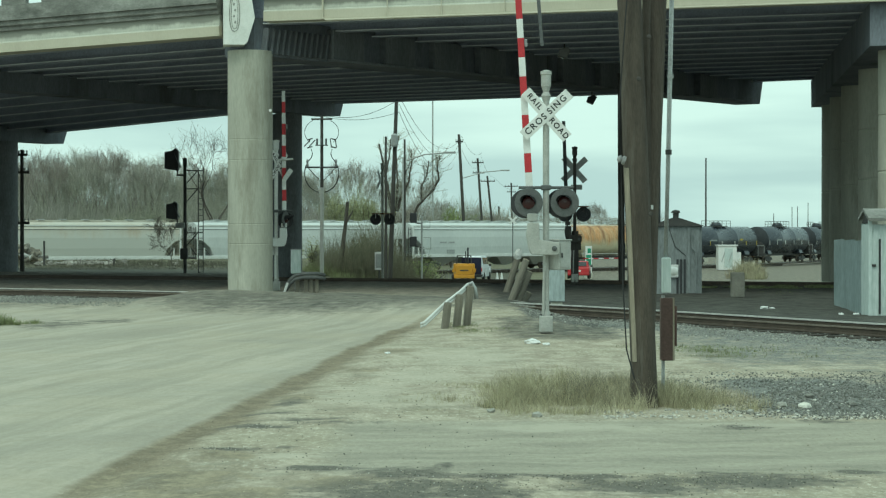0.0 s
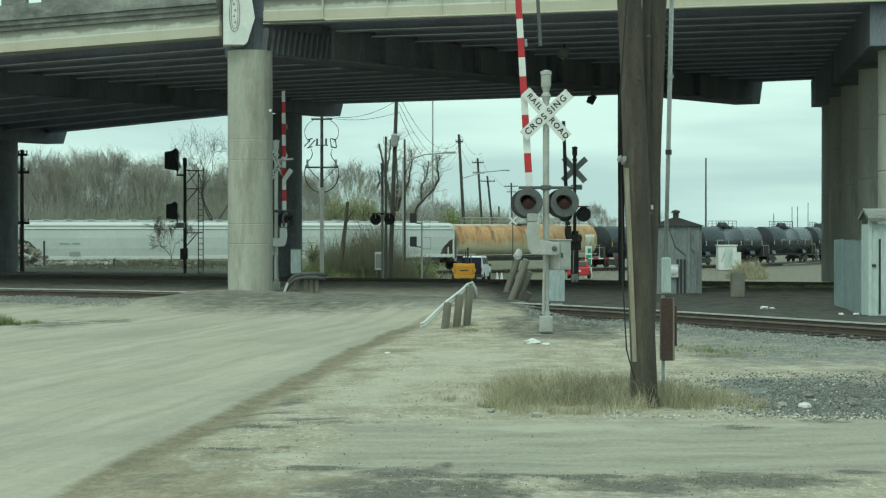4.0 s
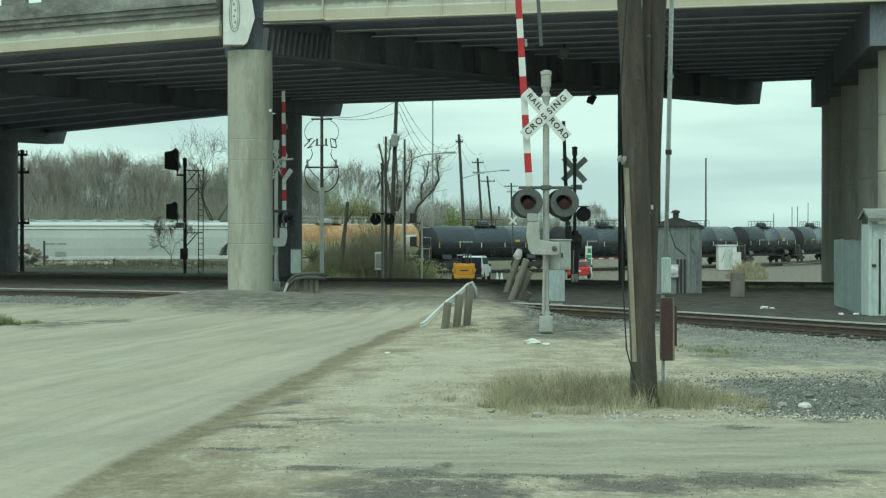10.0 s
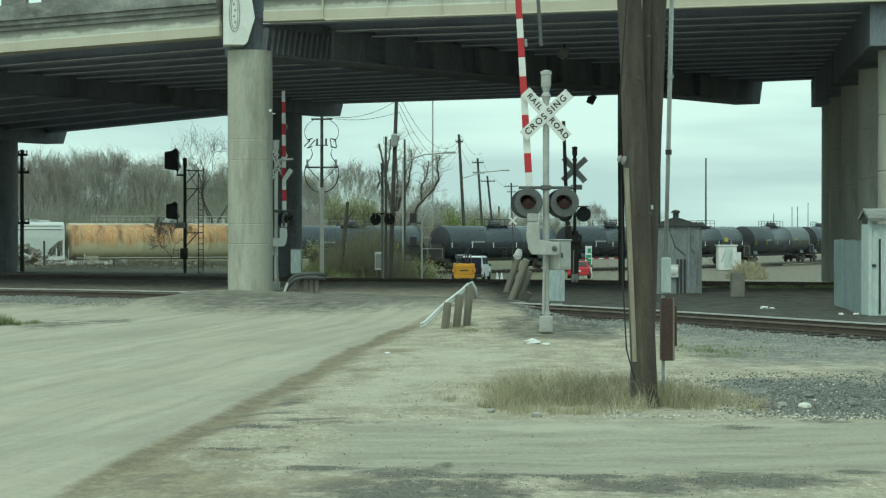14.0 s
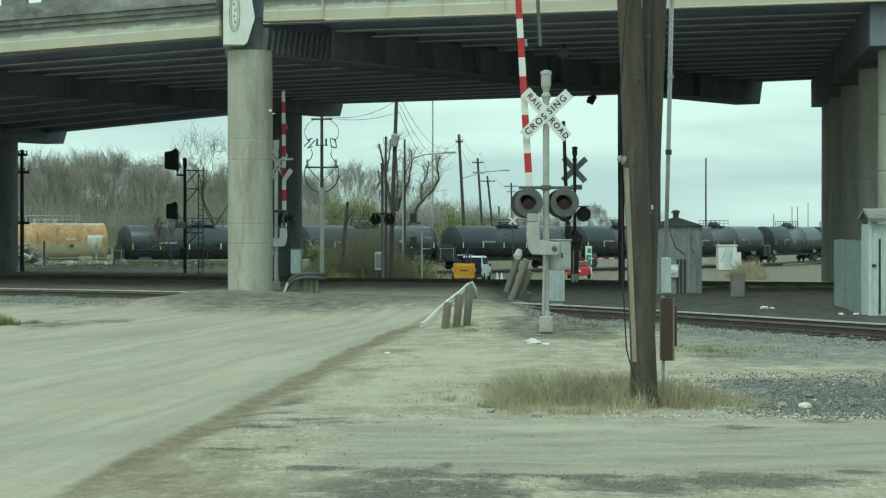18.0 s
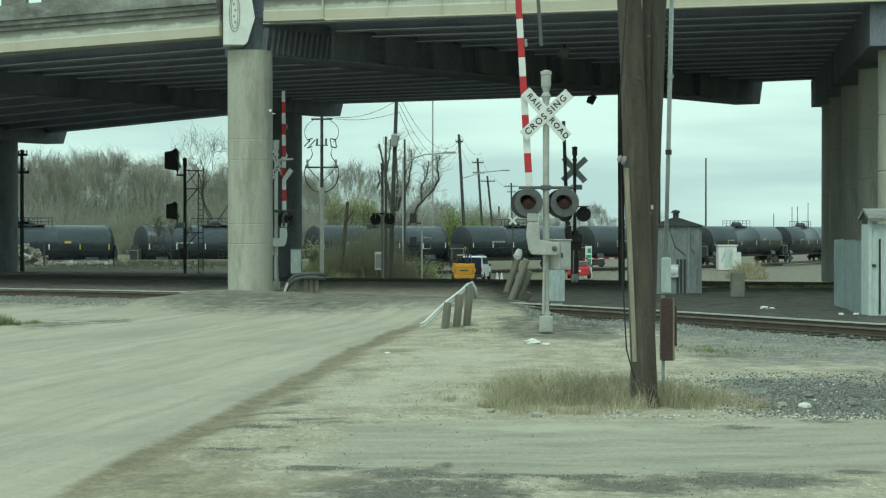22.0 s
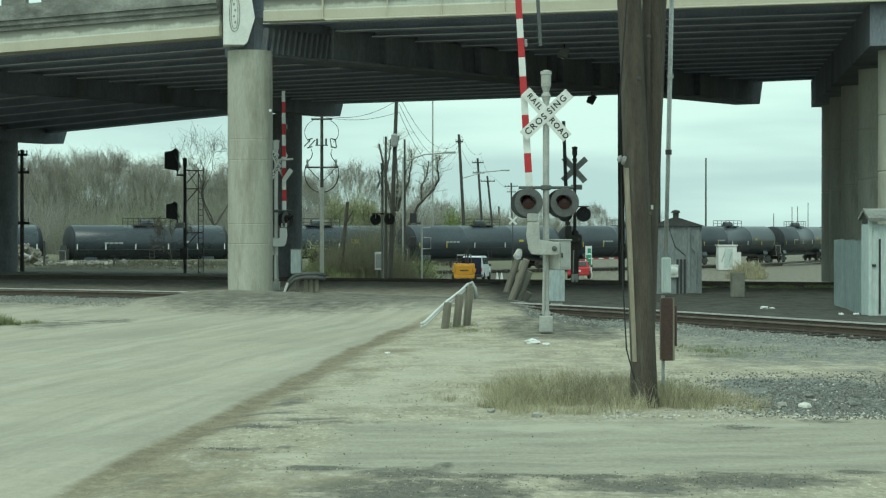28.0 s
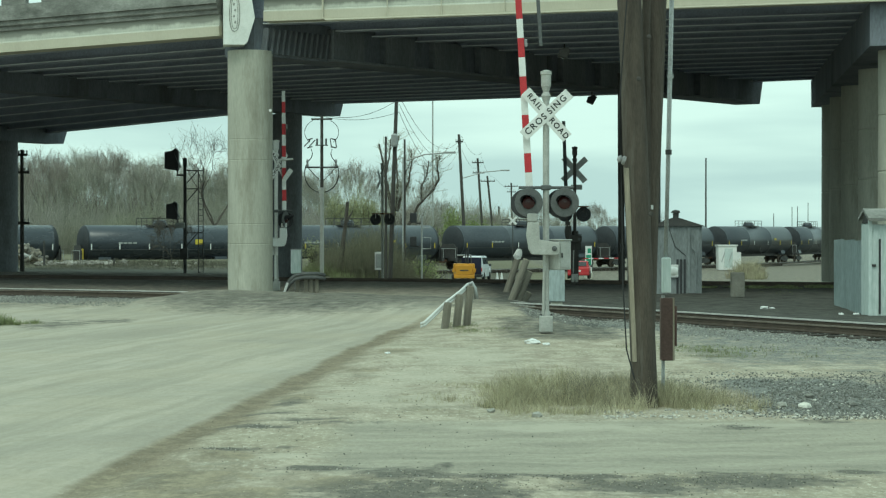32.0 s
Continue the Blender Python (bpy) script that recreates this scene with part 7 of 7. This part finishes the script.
big = thing("bare_tree", pose(-5.6, 205, -2.0), "large bare tree with heavy upright limbs", "tree", "large trees")
BOUGHS = [((0.2, 0, 0), (0.3, 0, 5.2), (-0.3, 0, 9.0), (-1.2, 0, 13.4)), ((0.3, 0, 4.5), (0.75, 0.2, 8.6), (0.6, 0.3, 12.6), (0.9, 0.2, 14.2)),
         ((0.7, 0.1, 6.2), (1.4, 0.3, 8.6), (1.7, 0, 10.6), (2.6, 0.2, 12.0)), ((0.1, 0, 6.5), (-0.6, 0.4, 9.4), (-0.1, 0.3, 12.2), (0.0, 0.3, 13.9)),
         ((0.2, 0, 0.2), (1.9, 0, 4.6), (3.0, 0.1, 6.9), (4.7, 0.2, 8.6)), ((4.3, 0.2, 8.2), (5.2, 0.2, 9.6), (5.0, 0.2, 11.0), (5.3, 0.3, 12.2)),
         ((3.4, 0.1, 7.3), (3.3, 0.2, 8.8), (3.9, 0.3, 10.1), (4.1, 0.1, 11.6)), ((1.0, 0, 7.4), (2.0, -0.2, 9.4), (2.3, -0.2, 11.4), (2.2, 0, 12.8))]
st, tw, rb = [], [], random.Random(9)
for limb in BOUGHS:
    ps, r_ = [Vector(p) for p in limb], 0.34 if limb[0][2] < 1 else 0.2
    for a, b in zip(ps, ps[1:]):
        for k in range(4):
            c, d = a.lerp(b, k / 4), a.lerp(b, (k + 1) / 4) + Vector((rb.gauss(0, 0.05), 0, 0)) * (k < 3)
            st.append((c, d, r_, r_ * 0.9))
            r_ *= 0.9
            if c.z > 4.5:
                for _ in range(3):
                    e = c + Vector((rb.gauss(0, 0.6), rb.gauss(0, 0.6), rb.uniform(0.3, 1.3)))
                    tw.append((c, e, 0.035, 0.018))
                    for _ in range(4):
                        f = c.lerp(e, rb.uniform(0.3, 1.0))
                        tw.append((f, f + Vector((rb.gauss(0, 0.4), rb.gauss(0, 0.4), rb.uniform(0.0, 0.9))), 0.018, 0.008))
o = new("trunk", spikes_mesh("trunk", st, BARK))
o.parent = big
o = new("crown", spikes_mesh("crown", tw, TWIG))
o.parent = big
big = bare_tree(47, 15.0, 0.7, 0.26, "large bare tree rising over the wood", fork=3, depth=4, twig_mat=BARK, group="large trees")
big.matrix_basis = pose(-22.5, 190, -1.9, 0, 0, 10)
bush = bare_tree(52, 4.3, 0.95, 0.05, "low bare bush in front of the train", fork=3, depth=4, twig_mat=BARK, group="low bushes")
bush.matrix_basis = pose(-19.5, 138, -0.9)
dead = thing("dead_trunk", pose(-6.8, 125, -1.6), "broken dead trunk among the shrubs", "tree trunk")
part("trunk", taper((0, 0, 0), (0.6, 0, 5.6), 0.17, 0.1, 10, 0.06), BARK, dead)
part("broken_limb", taper((0.55, 0, 4.3), (0.9, 0, 5.0), 0.09, 0.05, 8, 0.03), BARK, dead)


# ---- grass ----
def grass(name, label, ellipses, n, h0, h1, material, seed, width=0.007, tufts=0):
    """Blades over ellipses (x, y, half sizes); with tufts they stand in clumps that lean together."""
    rnd = random.Random(seed)
    vs, fs = [], []

    def spot():
        while True:
            cx, cy, rx, ry = ellipses[rnd.randrange(len(ellipses))]
            a, q = rnd.uniform(0, math.tau), rnd.random() ** 0.8
            x, y = cx + rx * q * math.cos(a), cy + ry * q * math.sin(a)
            if noise.noise((x * 1.7, y * 1.2, 7.0)) >= -0.22 + 0.25 * q:
                return x, y, q
    seats = []
    for _ in range(tufts):
        x, y, q = spot()
        seats.append((x, y, q, rnd.gauss(0.0, 0.3), rnd.gauss(0.0, 0.3), rnd.uniform(0.55, 1.25), rnd.uniform(0.03, 0.1)))
    while len(fs) < n * 2:
        if seats:
            x, y, q, lx, ly, hk, wide = seats[int(rnd.random() * len(seats))]
            x, y = x + rnd.gauss(0, wide), y + rnd.gauss(0, wide * 1.6)
        else:
            (x, y, q), lx, ly, hk = spot(), 0.02, 0.0, 1.0
        z = land(x, y) - 0.015
        h = rnd.uniform(h0, h1) * hk * (1.1 - 0.65 * q * q) * (1.0 + 0.45 * noise.noise((x * 1.1, y * 0.9, 3.0)))
        an = rnd.uniform(0, math.tau)
        sx, sy = math.cos(an) * width, math.sin(an) * width
        bx, by = rnd.gauss(lx, 0.42) * h, rnd.gauss(ly, 0.42) * h
        i = len(vs)
        vs += [(x - sx, y - sy, z), (x + sx, y + sy, z), (x + bx * 0.4 + sx * 0.7, y + by * 0.4 + sy * 0.7, z + h * 0.6), (x + bx * 0.4 - sx * 0.7, y + by * 0.4 - sy * 0.7, z + h * 0.6),
               (x + bx, y + by, z + h)]
        fs += [(i, i + 1, i + 2, i + 3), (i + 3, i + 2, i + 4)]
    me = bpy.data.meshes.new(name)
    me.from_pydata(vs, [], fs)
    me.materials.append(material)
    return tagged(new(name, me), label, "grass", kind="stuff")


grass("dry_grass", "dry yellow-green grass round the pole's foot", [(1.5, 24.8, 1.3, 3.2), (2.6, 23.5, 1.1, 1.7), (1.0, 23.5, 1.0, 1.5), (2.2, 23.2, 1.6, 1.2), (1.9, 24.0, 1.9, 2.6), (1.15, 24.0, 0.95, 2.4), (2.9, 23.3, 1.2, 1.6)], 23000, 0.05, 0.33, GRASS, 21, width=0.0022, tufts=420)
grass("dead_grass", "brown dead stalks standing in the grass", [(2.3, 24.2, 1.5, 2.4), (1.6, 24.4, 1.4, 2.4), (2.0, 23.8, 0.7, 1.6)], 4500, 0.08, 0.38, WEED_BROWN, 27, width=0.0016, tufts=120)
grass("grass_fringe", "thin short grass at the clump's edge", [(1.7, 23.9, 2.4, 3.3), (0.8, 24.4, 1.5, 3.2), (3.0, 23.2, 1.3, 1.6)], 8000, 0.015, 0.1, GRASS, 28, width=0.0024, tufts=500)
grass("short_grass", "sparse short grass on the verge", [(-9.9, 43.0, 0.85, 1.5), (-10.0, 42.6, 0.6, 2.0)], 3200, 0.05, 0.24, GRASS_GREEN, 22, width=0.005, tufts=60)
grass("verge_weeds", "thin weeds in the gravel beside the track", [(4.7, 33.5, 0.8, 1.6), (5.4, 33, 1.8, 2.5), (4.0, 35, 1.2, 2.0), (0.35, 41.5, 0.45, 1.3), (0.8, 40, 0.8, 1.0)], 2600, 0.02, 0.09, GRASS_GREEN, 23, width=0.005)
grass("far_weeds", "green grass strip before the second track", [(13, 70.6, 4.5, 1.1)], 4000, 0.04, 0.14, GRASS_GREEN, 24, width=0.015)
grass("yard_grass", "dry grass clump beside the relay house", [(26.8, 166, 1.1, 4), (25.6, 164, 1.4, 3)], 2600, 0.4, 1.6, GRASS, 25, width=0.016)


# ---- stones, rubble, litter ----
def stones(name, label, pick, n, r0, r1, seed, material=STONE):
    rnd = random.Random(seed)
    base = [Vector(v) for v in ((1, 0, 0), (-1, 0, 0), (0, 1, 0), (0, -1, 0), (0, 0, 0.8), (0, 0, -0.8))]
    tri = [(0, 2, 4), (2, 1, 4), (1, 3, 4), (3, 0, 4), (2, 0, 5), (1, 2, 5), (3, 1, 5), (0, 3, 5)]
    vs, fs = [], []
    k = 0
    while k < n:
        p = pick(rnd)
        if p is None:
            continue
        k += 1
        x, y = p
        r = r0 + (r1 - r0) * rnd.random() ** 2.2
        rot = Euler((rnd.uniform(0, 6), rnd.uniform(0, 6), rnd.uniform(0, 6))).to_matrix()
        z = land(x, y) + r * 0.25
        i = len(vs)
        for b in base:
            c = rot @ (b * rnd.uniform(0.7, 1.25) * r)
            vs.append((x + c.x, y + c.y, z + c.z * 0.8))
        fs += [tuple(i + j for j in t) for t in tri]
    me = bpy.data.meshes.new(name)
    me.from_pydata(vs, [], fs)
    me.materials.append(material)
    return tagged(new(name, me), label, "stones", kind="stuff")


def mat_islands(m):
    n, l = m.node_tree.nodes, m.node_tree.links
    p = n["Principled BSDF"]
    src = p.inputs['Base Color'].links[0].from_socket
    g = n.new("ShaderNodeNewGeometry")
    r = n.new("ShaderNodeMapRange")
    r.inputs['To Min'].default_value, r.inputs['To Max'].default_value = 0.6, 1.42
    l.new(g.outputs['Random Per Island'], r.inputs['Value'])
    h = n.new("ShaderNodeHueSaturation")
    l.new(r.outputs['Result'], h.inputs['Value'])
    l.new(src, h.inputs['Color'])
    l.new(h.outputs['Color'], p.inputs['Base Color'])


for m_ in (STONE, CLOD, DARK_CLOD, PALE_STONE, RUBBLE, WEED_BROWN, BANK_WEED, GRASS, GRASS_GREEN, TWIG, TWIG_RED, SHRUB_TWIG, LEAF, LEAF_OLIVE):
    mat_islands(m_)


def on_bed(rnd):
    a = radians(rnd.uniform(-4, 66))
    r = NEAR_R + rnd.uniform(-5.0, 2.6)
    x, y = near_at(a, r)
    if (-8.8 < x < 1.9) or x > 14 or y > 66 or rnd.random() < max(0, (abs(r - NEAR_R) - (1.9 if x > 0 else 3.8)) / 1.5):
        return None
    return x, y


def on_heap(rnd):
    x, y = rnd.uniform(3.0, 6.6), rnd.uniform(21.3, 29)
    if noise.noise((x * 0.8, y * 0.5, 9)) < -0.42 or (x - 3.0) / 1.4 < rnd.random() * 0.9 or rnd.random() < (y - 25) / 4:
        return None
    return x, y


def on_dirt(rnd):
    y = 14.5 + 26 * rnd.random() ** 1.6
    x = rnd.uniform(-2.8, 6)
    if x < edge_right(y) + 0.1 or noise.noise((x * 0.9, y * 0.6, 5)) < -0.05:
        return None
    return x, y


stones("ballast", "grey ballast stones along the track", on_bed, 20000, 0.014, 0.036, 61)
stones("gravel_heap", "loose grey gravel spilt beside the track", on_heap, 8500, 0.006, 0.024, 62)
stones("scattered_pebbles", "small pebbles scattered over the dirt", on_dirt, 1500, 0.003, 0.012, 63, CLOD)


def on_ruts(rnd):
    x = rnd.uniform(-0.9, 3.7)
    y = rnd.gauss(15.6 + 0.28 * max(x, 0.0), 0.3)
    return (x, y) if y > 14.4 else None


stones("front_gravel", "broken dirt clods in the wet ruts", on_ruts, 1500, 0.003, 0.01, 64, CLOD)


def on_spots(rnd):
    cx, cy, rx, ry = WET_SPOTS[rnd.choice((0, 1, 2, 4, 4, 5, 6, 10, 10, 11, 12, 12, 13, 13, 14))]
    return cx + rnd.gauss(0, 0.55) * rx, max(14.6, cy + rnd.gauss(0, 0.6) * ry)


def on_patch(rnd):
    x, y = rnd.choice(((-0.75, 26.2), (-0.6, 23.0), (-1.2, 22.5), (-0.3, 30), (-1.6, 19.0), (0.4, 19.5)))
    return x + rnd.gauss(0, 0.5), y + rnd.gauss(0, 1.6)


stones("wet_clods", "dark wet clods in the smeared patches", on_spots, 900, 0.003, 0.011, 67, DARK_CLOD)
stones("pale_grit", "pale grit lying in the wet patches", on_spots, 260, 0.003, 0.011, 68, PALE_STONE)
stones("dark_clods", "dark clods strewn over the pale dirt", on_patch, 380, 0.004, 0.013, 69, DARK_CLOD)
stones("pale_chips", "pale stone chips strewn over the gravel", lambda r: (3.0 + 3.0 * r.random(), 22.0 + 7 * r.random() ** 1.5), 260, 0.01, 0.032, 66, PALE_STONE)
stones("pole_foot_stones", "pale stones along the edge of the grass", lambda r: (r.uniform(1.8, 5.2), 21.55 + 0.12 * r.random() ** 2 * 8 - 0.3 * r.random()), 500, 0.008, 0.03, 65, PALE_STONE)
rr_ = random.Random(8)
for x, y, s in ((4.25, 22.6, 0.078), (4.05, 22.9, 0.07), (4.9, 23.0, 0.07), (3.5, 21.9, 0.05), (1.05, 21.4, 0.06), (0.55, 22.2, 0.05), (3.75, 23.6, 0.05), (4.6, 24.1, 0.06)):
    bm = bmesh.new()
    bmesh.ops.create_icosphere(bm, subdivisions=2, radius=s)
    for v in bm.verts:
        v.co *= 1 + 0.6 * noise.noise(v.co * (1.3 / s) + Vector((x, y, 0)))
        v.co.z *= 0.62
    o = part("loose_rock", bm, PALE_STONE if s > 0.075 else STONE, m=pose(x, y, land(x, y) + s * 0.3, 0, 0, rr_.uniform(0, 360)))
    tagged(o, "pale broken rock lying on the gravel" if s > 0.075 else "small broken rock on the dirt", "rock", "loose rocks")

def rag(x, y, s, label, seed, name="litter_bag"):
    bm = bmesh.new()
    bmesh.ops.create_icosphere(bm, subdivisions=3, radius=s)
    for v in bm.verts:
        v.co *= 1 + 0.5 * noise.noise(v.co * (1.6 / s) + Vector((seed, 0, 0)))
        v.co.z *= 0.42
    o = part(name, bm, PLASTIC_WHITE, m=pose(x, y, land(x, y) + s * 0.28, 0, 0, seed * 40))
    tagged(o, label, "litter", "litter")


rag(1.66, 35.6, 0.13, "crumpled white plastic bag on the dirt", 1)
rag(1.9, 35.3, 0.07, "crumpled white plastic scrap on the dirt", 2)
rag(8.7, 52.0, 0.11, "white litter beyond the track", 3)
rag(8.95, 52.2, 0.07, "white litter beyond the track", 4)
rag(10.2, 47.4, 0.08, "white litter by the tin shed", 5)
rag(10.0, 48.2, 0.07, "white litter by the tin shed", 6)
rag(-0.95, 33.0, 0.05, "white scrap on the road's edge", 7)

# rubble bank in front of the train
def rubble(rnd):
    if rnd.random() < 0.9:
        return rnd.gauss(-25.6, 1.1), rnd.gauss(137, 1.5)
    return rnd.uniform(-33, -12), rnd.uniform(128, 146)


stones("rubble_bank", "broken concrete rubble and earth in front of the train", rubble, 420, 0.08, 0.36, 71, RUBBLE)
lg = random.Random(77)
k = 0
for i in range(150):
    ln_, r_ = lg.uniform(0.25, 0.7), lg.uniform(0.08, 0.17)
    bm = rod((0, -ln_, 0), (0, ln_, 0), r_, r_ * 0.9, seg=8)
    x = lg.uniform(-31.3, -28.6)
    top_ = 1.55 * max(0.12, 1 - ((x + 30.5) / 2.1) ** 2)
    z = -0.5 + lg.random() ** 0.8 * top_
    o = part("cut_log", bm, (WOOD_POST, WOOD_PALE, RUBBLE, WOOD_POST, RUBBLE, SILL_WHITE, WOOD_POST)[i % 7], m=pose(x, 138 + lg.uniform(-0.8, 0.8), z, lg.uniform(-30, 30), 0, lg.uniform(-80, 80)))
    tagged(o, "short weathered log in a heap", "log", "log heap")
for x, h in ((-27.4, 1.7), (-22.6, 0.5)):
    o = part("fence_post", rod((0, 0, -0.2), (0, 0, h), 0.07, seg=8), DARK_STEEL, m=pose(x, 132, land(x, 132)))
    tagged(o, "dark steel fence post on the bank", "post", "bank posts")


# ---- what moves ----
def motions():
    for ob, s0 in TRAIN:
        rows = []
        for k in range(17):
            t = 2.0 * k
            s = s0 - SPEED * t
            half = ob["bogie_base"] / 2
            a, b = line_at(s - half), line_at(s + half)
            rows.append((t, pose((a[0] + b[0]) / 2, (a[1] + b[1]) / 2, RAIL_Z, 0, 0, math.degrees(math.atan2(b[1] - a[1], b[0] - a[0])))))
        walk(ob, rows)
    # wheels roll on the rails: the leading and the trailing axle of one bogie, then the same turn for all
    spin = {}
    for ob in [o for o in scene.objects if o.name.startswith("wheelset")]:
        side = ob.location.x > 0
        if side not in spin:
            here = ob.matrix_basis.copy()
            walk(ob, [(0.16 * k, here @ pose(0, 0, 0, 0, -math.degrees(SPEED * 0.16 * k / 0.46), 0)) for k in range(201)])
            spin[side] = ob.animation_data
        else:
            ob.rotation_mode = "QUATERNION"
            keys = ob.animation_data_create()
            keys.action, keys.action_slot = spin[side].action, spin[side].action_slot
    sway = []
    for k in range(65):
        t = 0.5 * k
        a = 0.55 * math.sin(t * 2.9) + 0.45 * math.sin(t * 1.23 + 1.0) - 0.8 * smooth01(t, 14.5, 16.5) * (1 - smooth01(t, 21, 24))
        sway.append((t, STRIP_AT @ pose(0, 0, 0, 0, -a, 0)))
    walk(STRIP, sway)


motions()
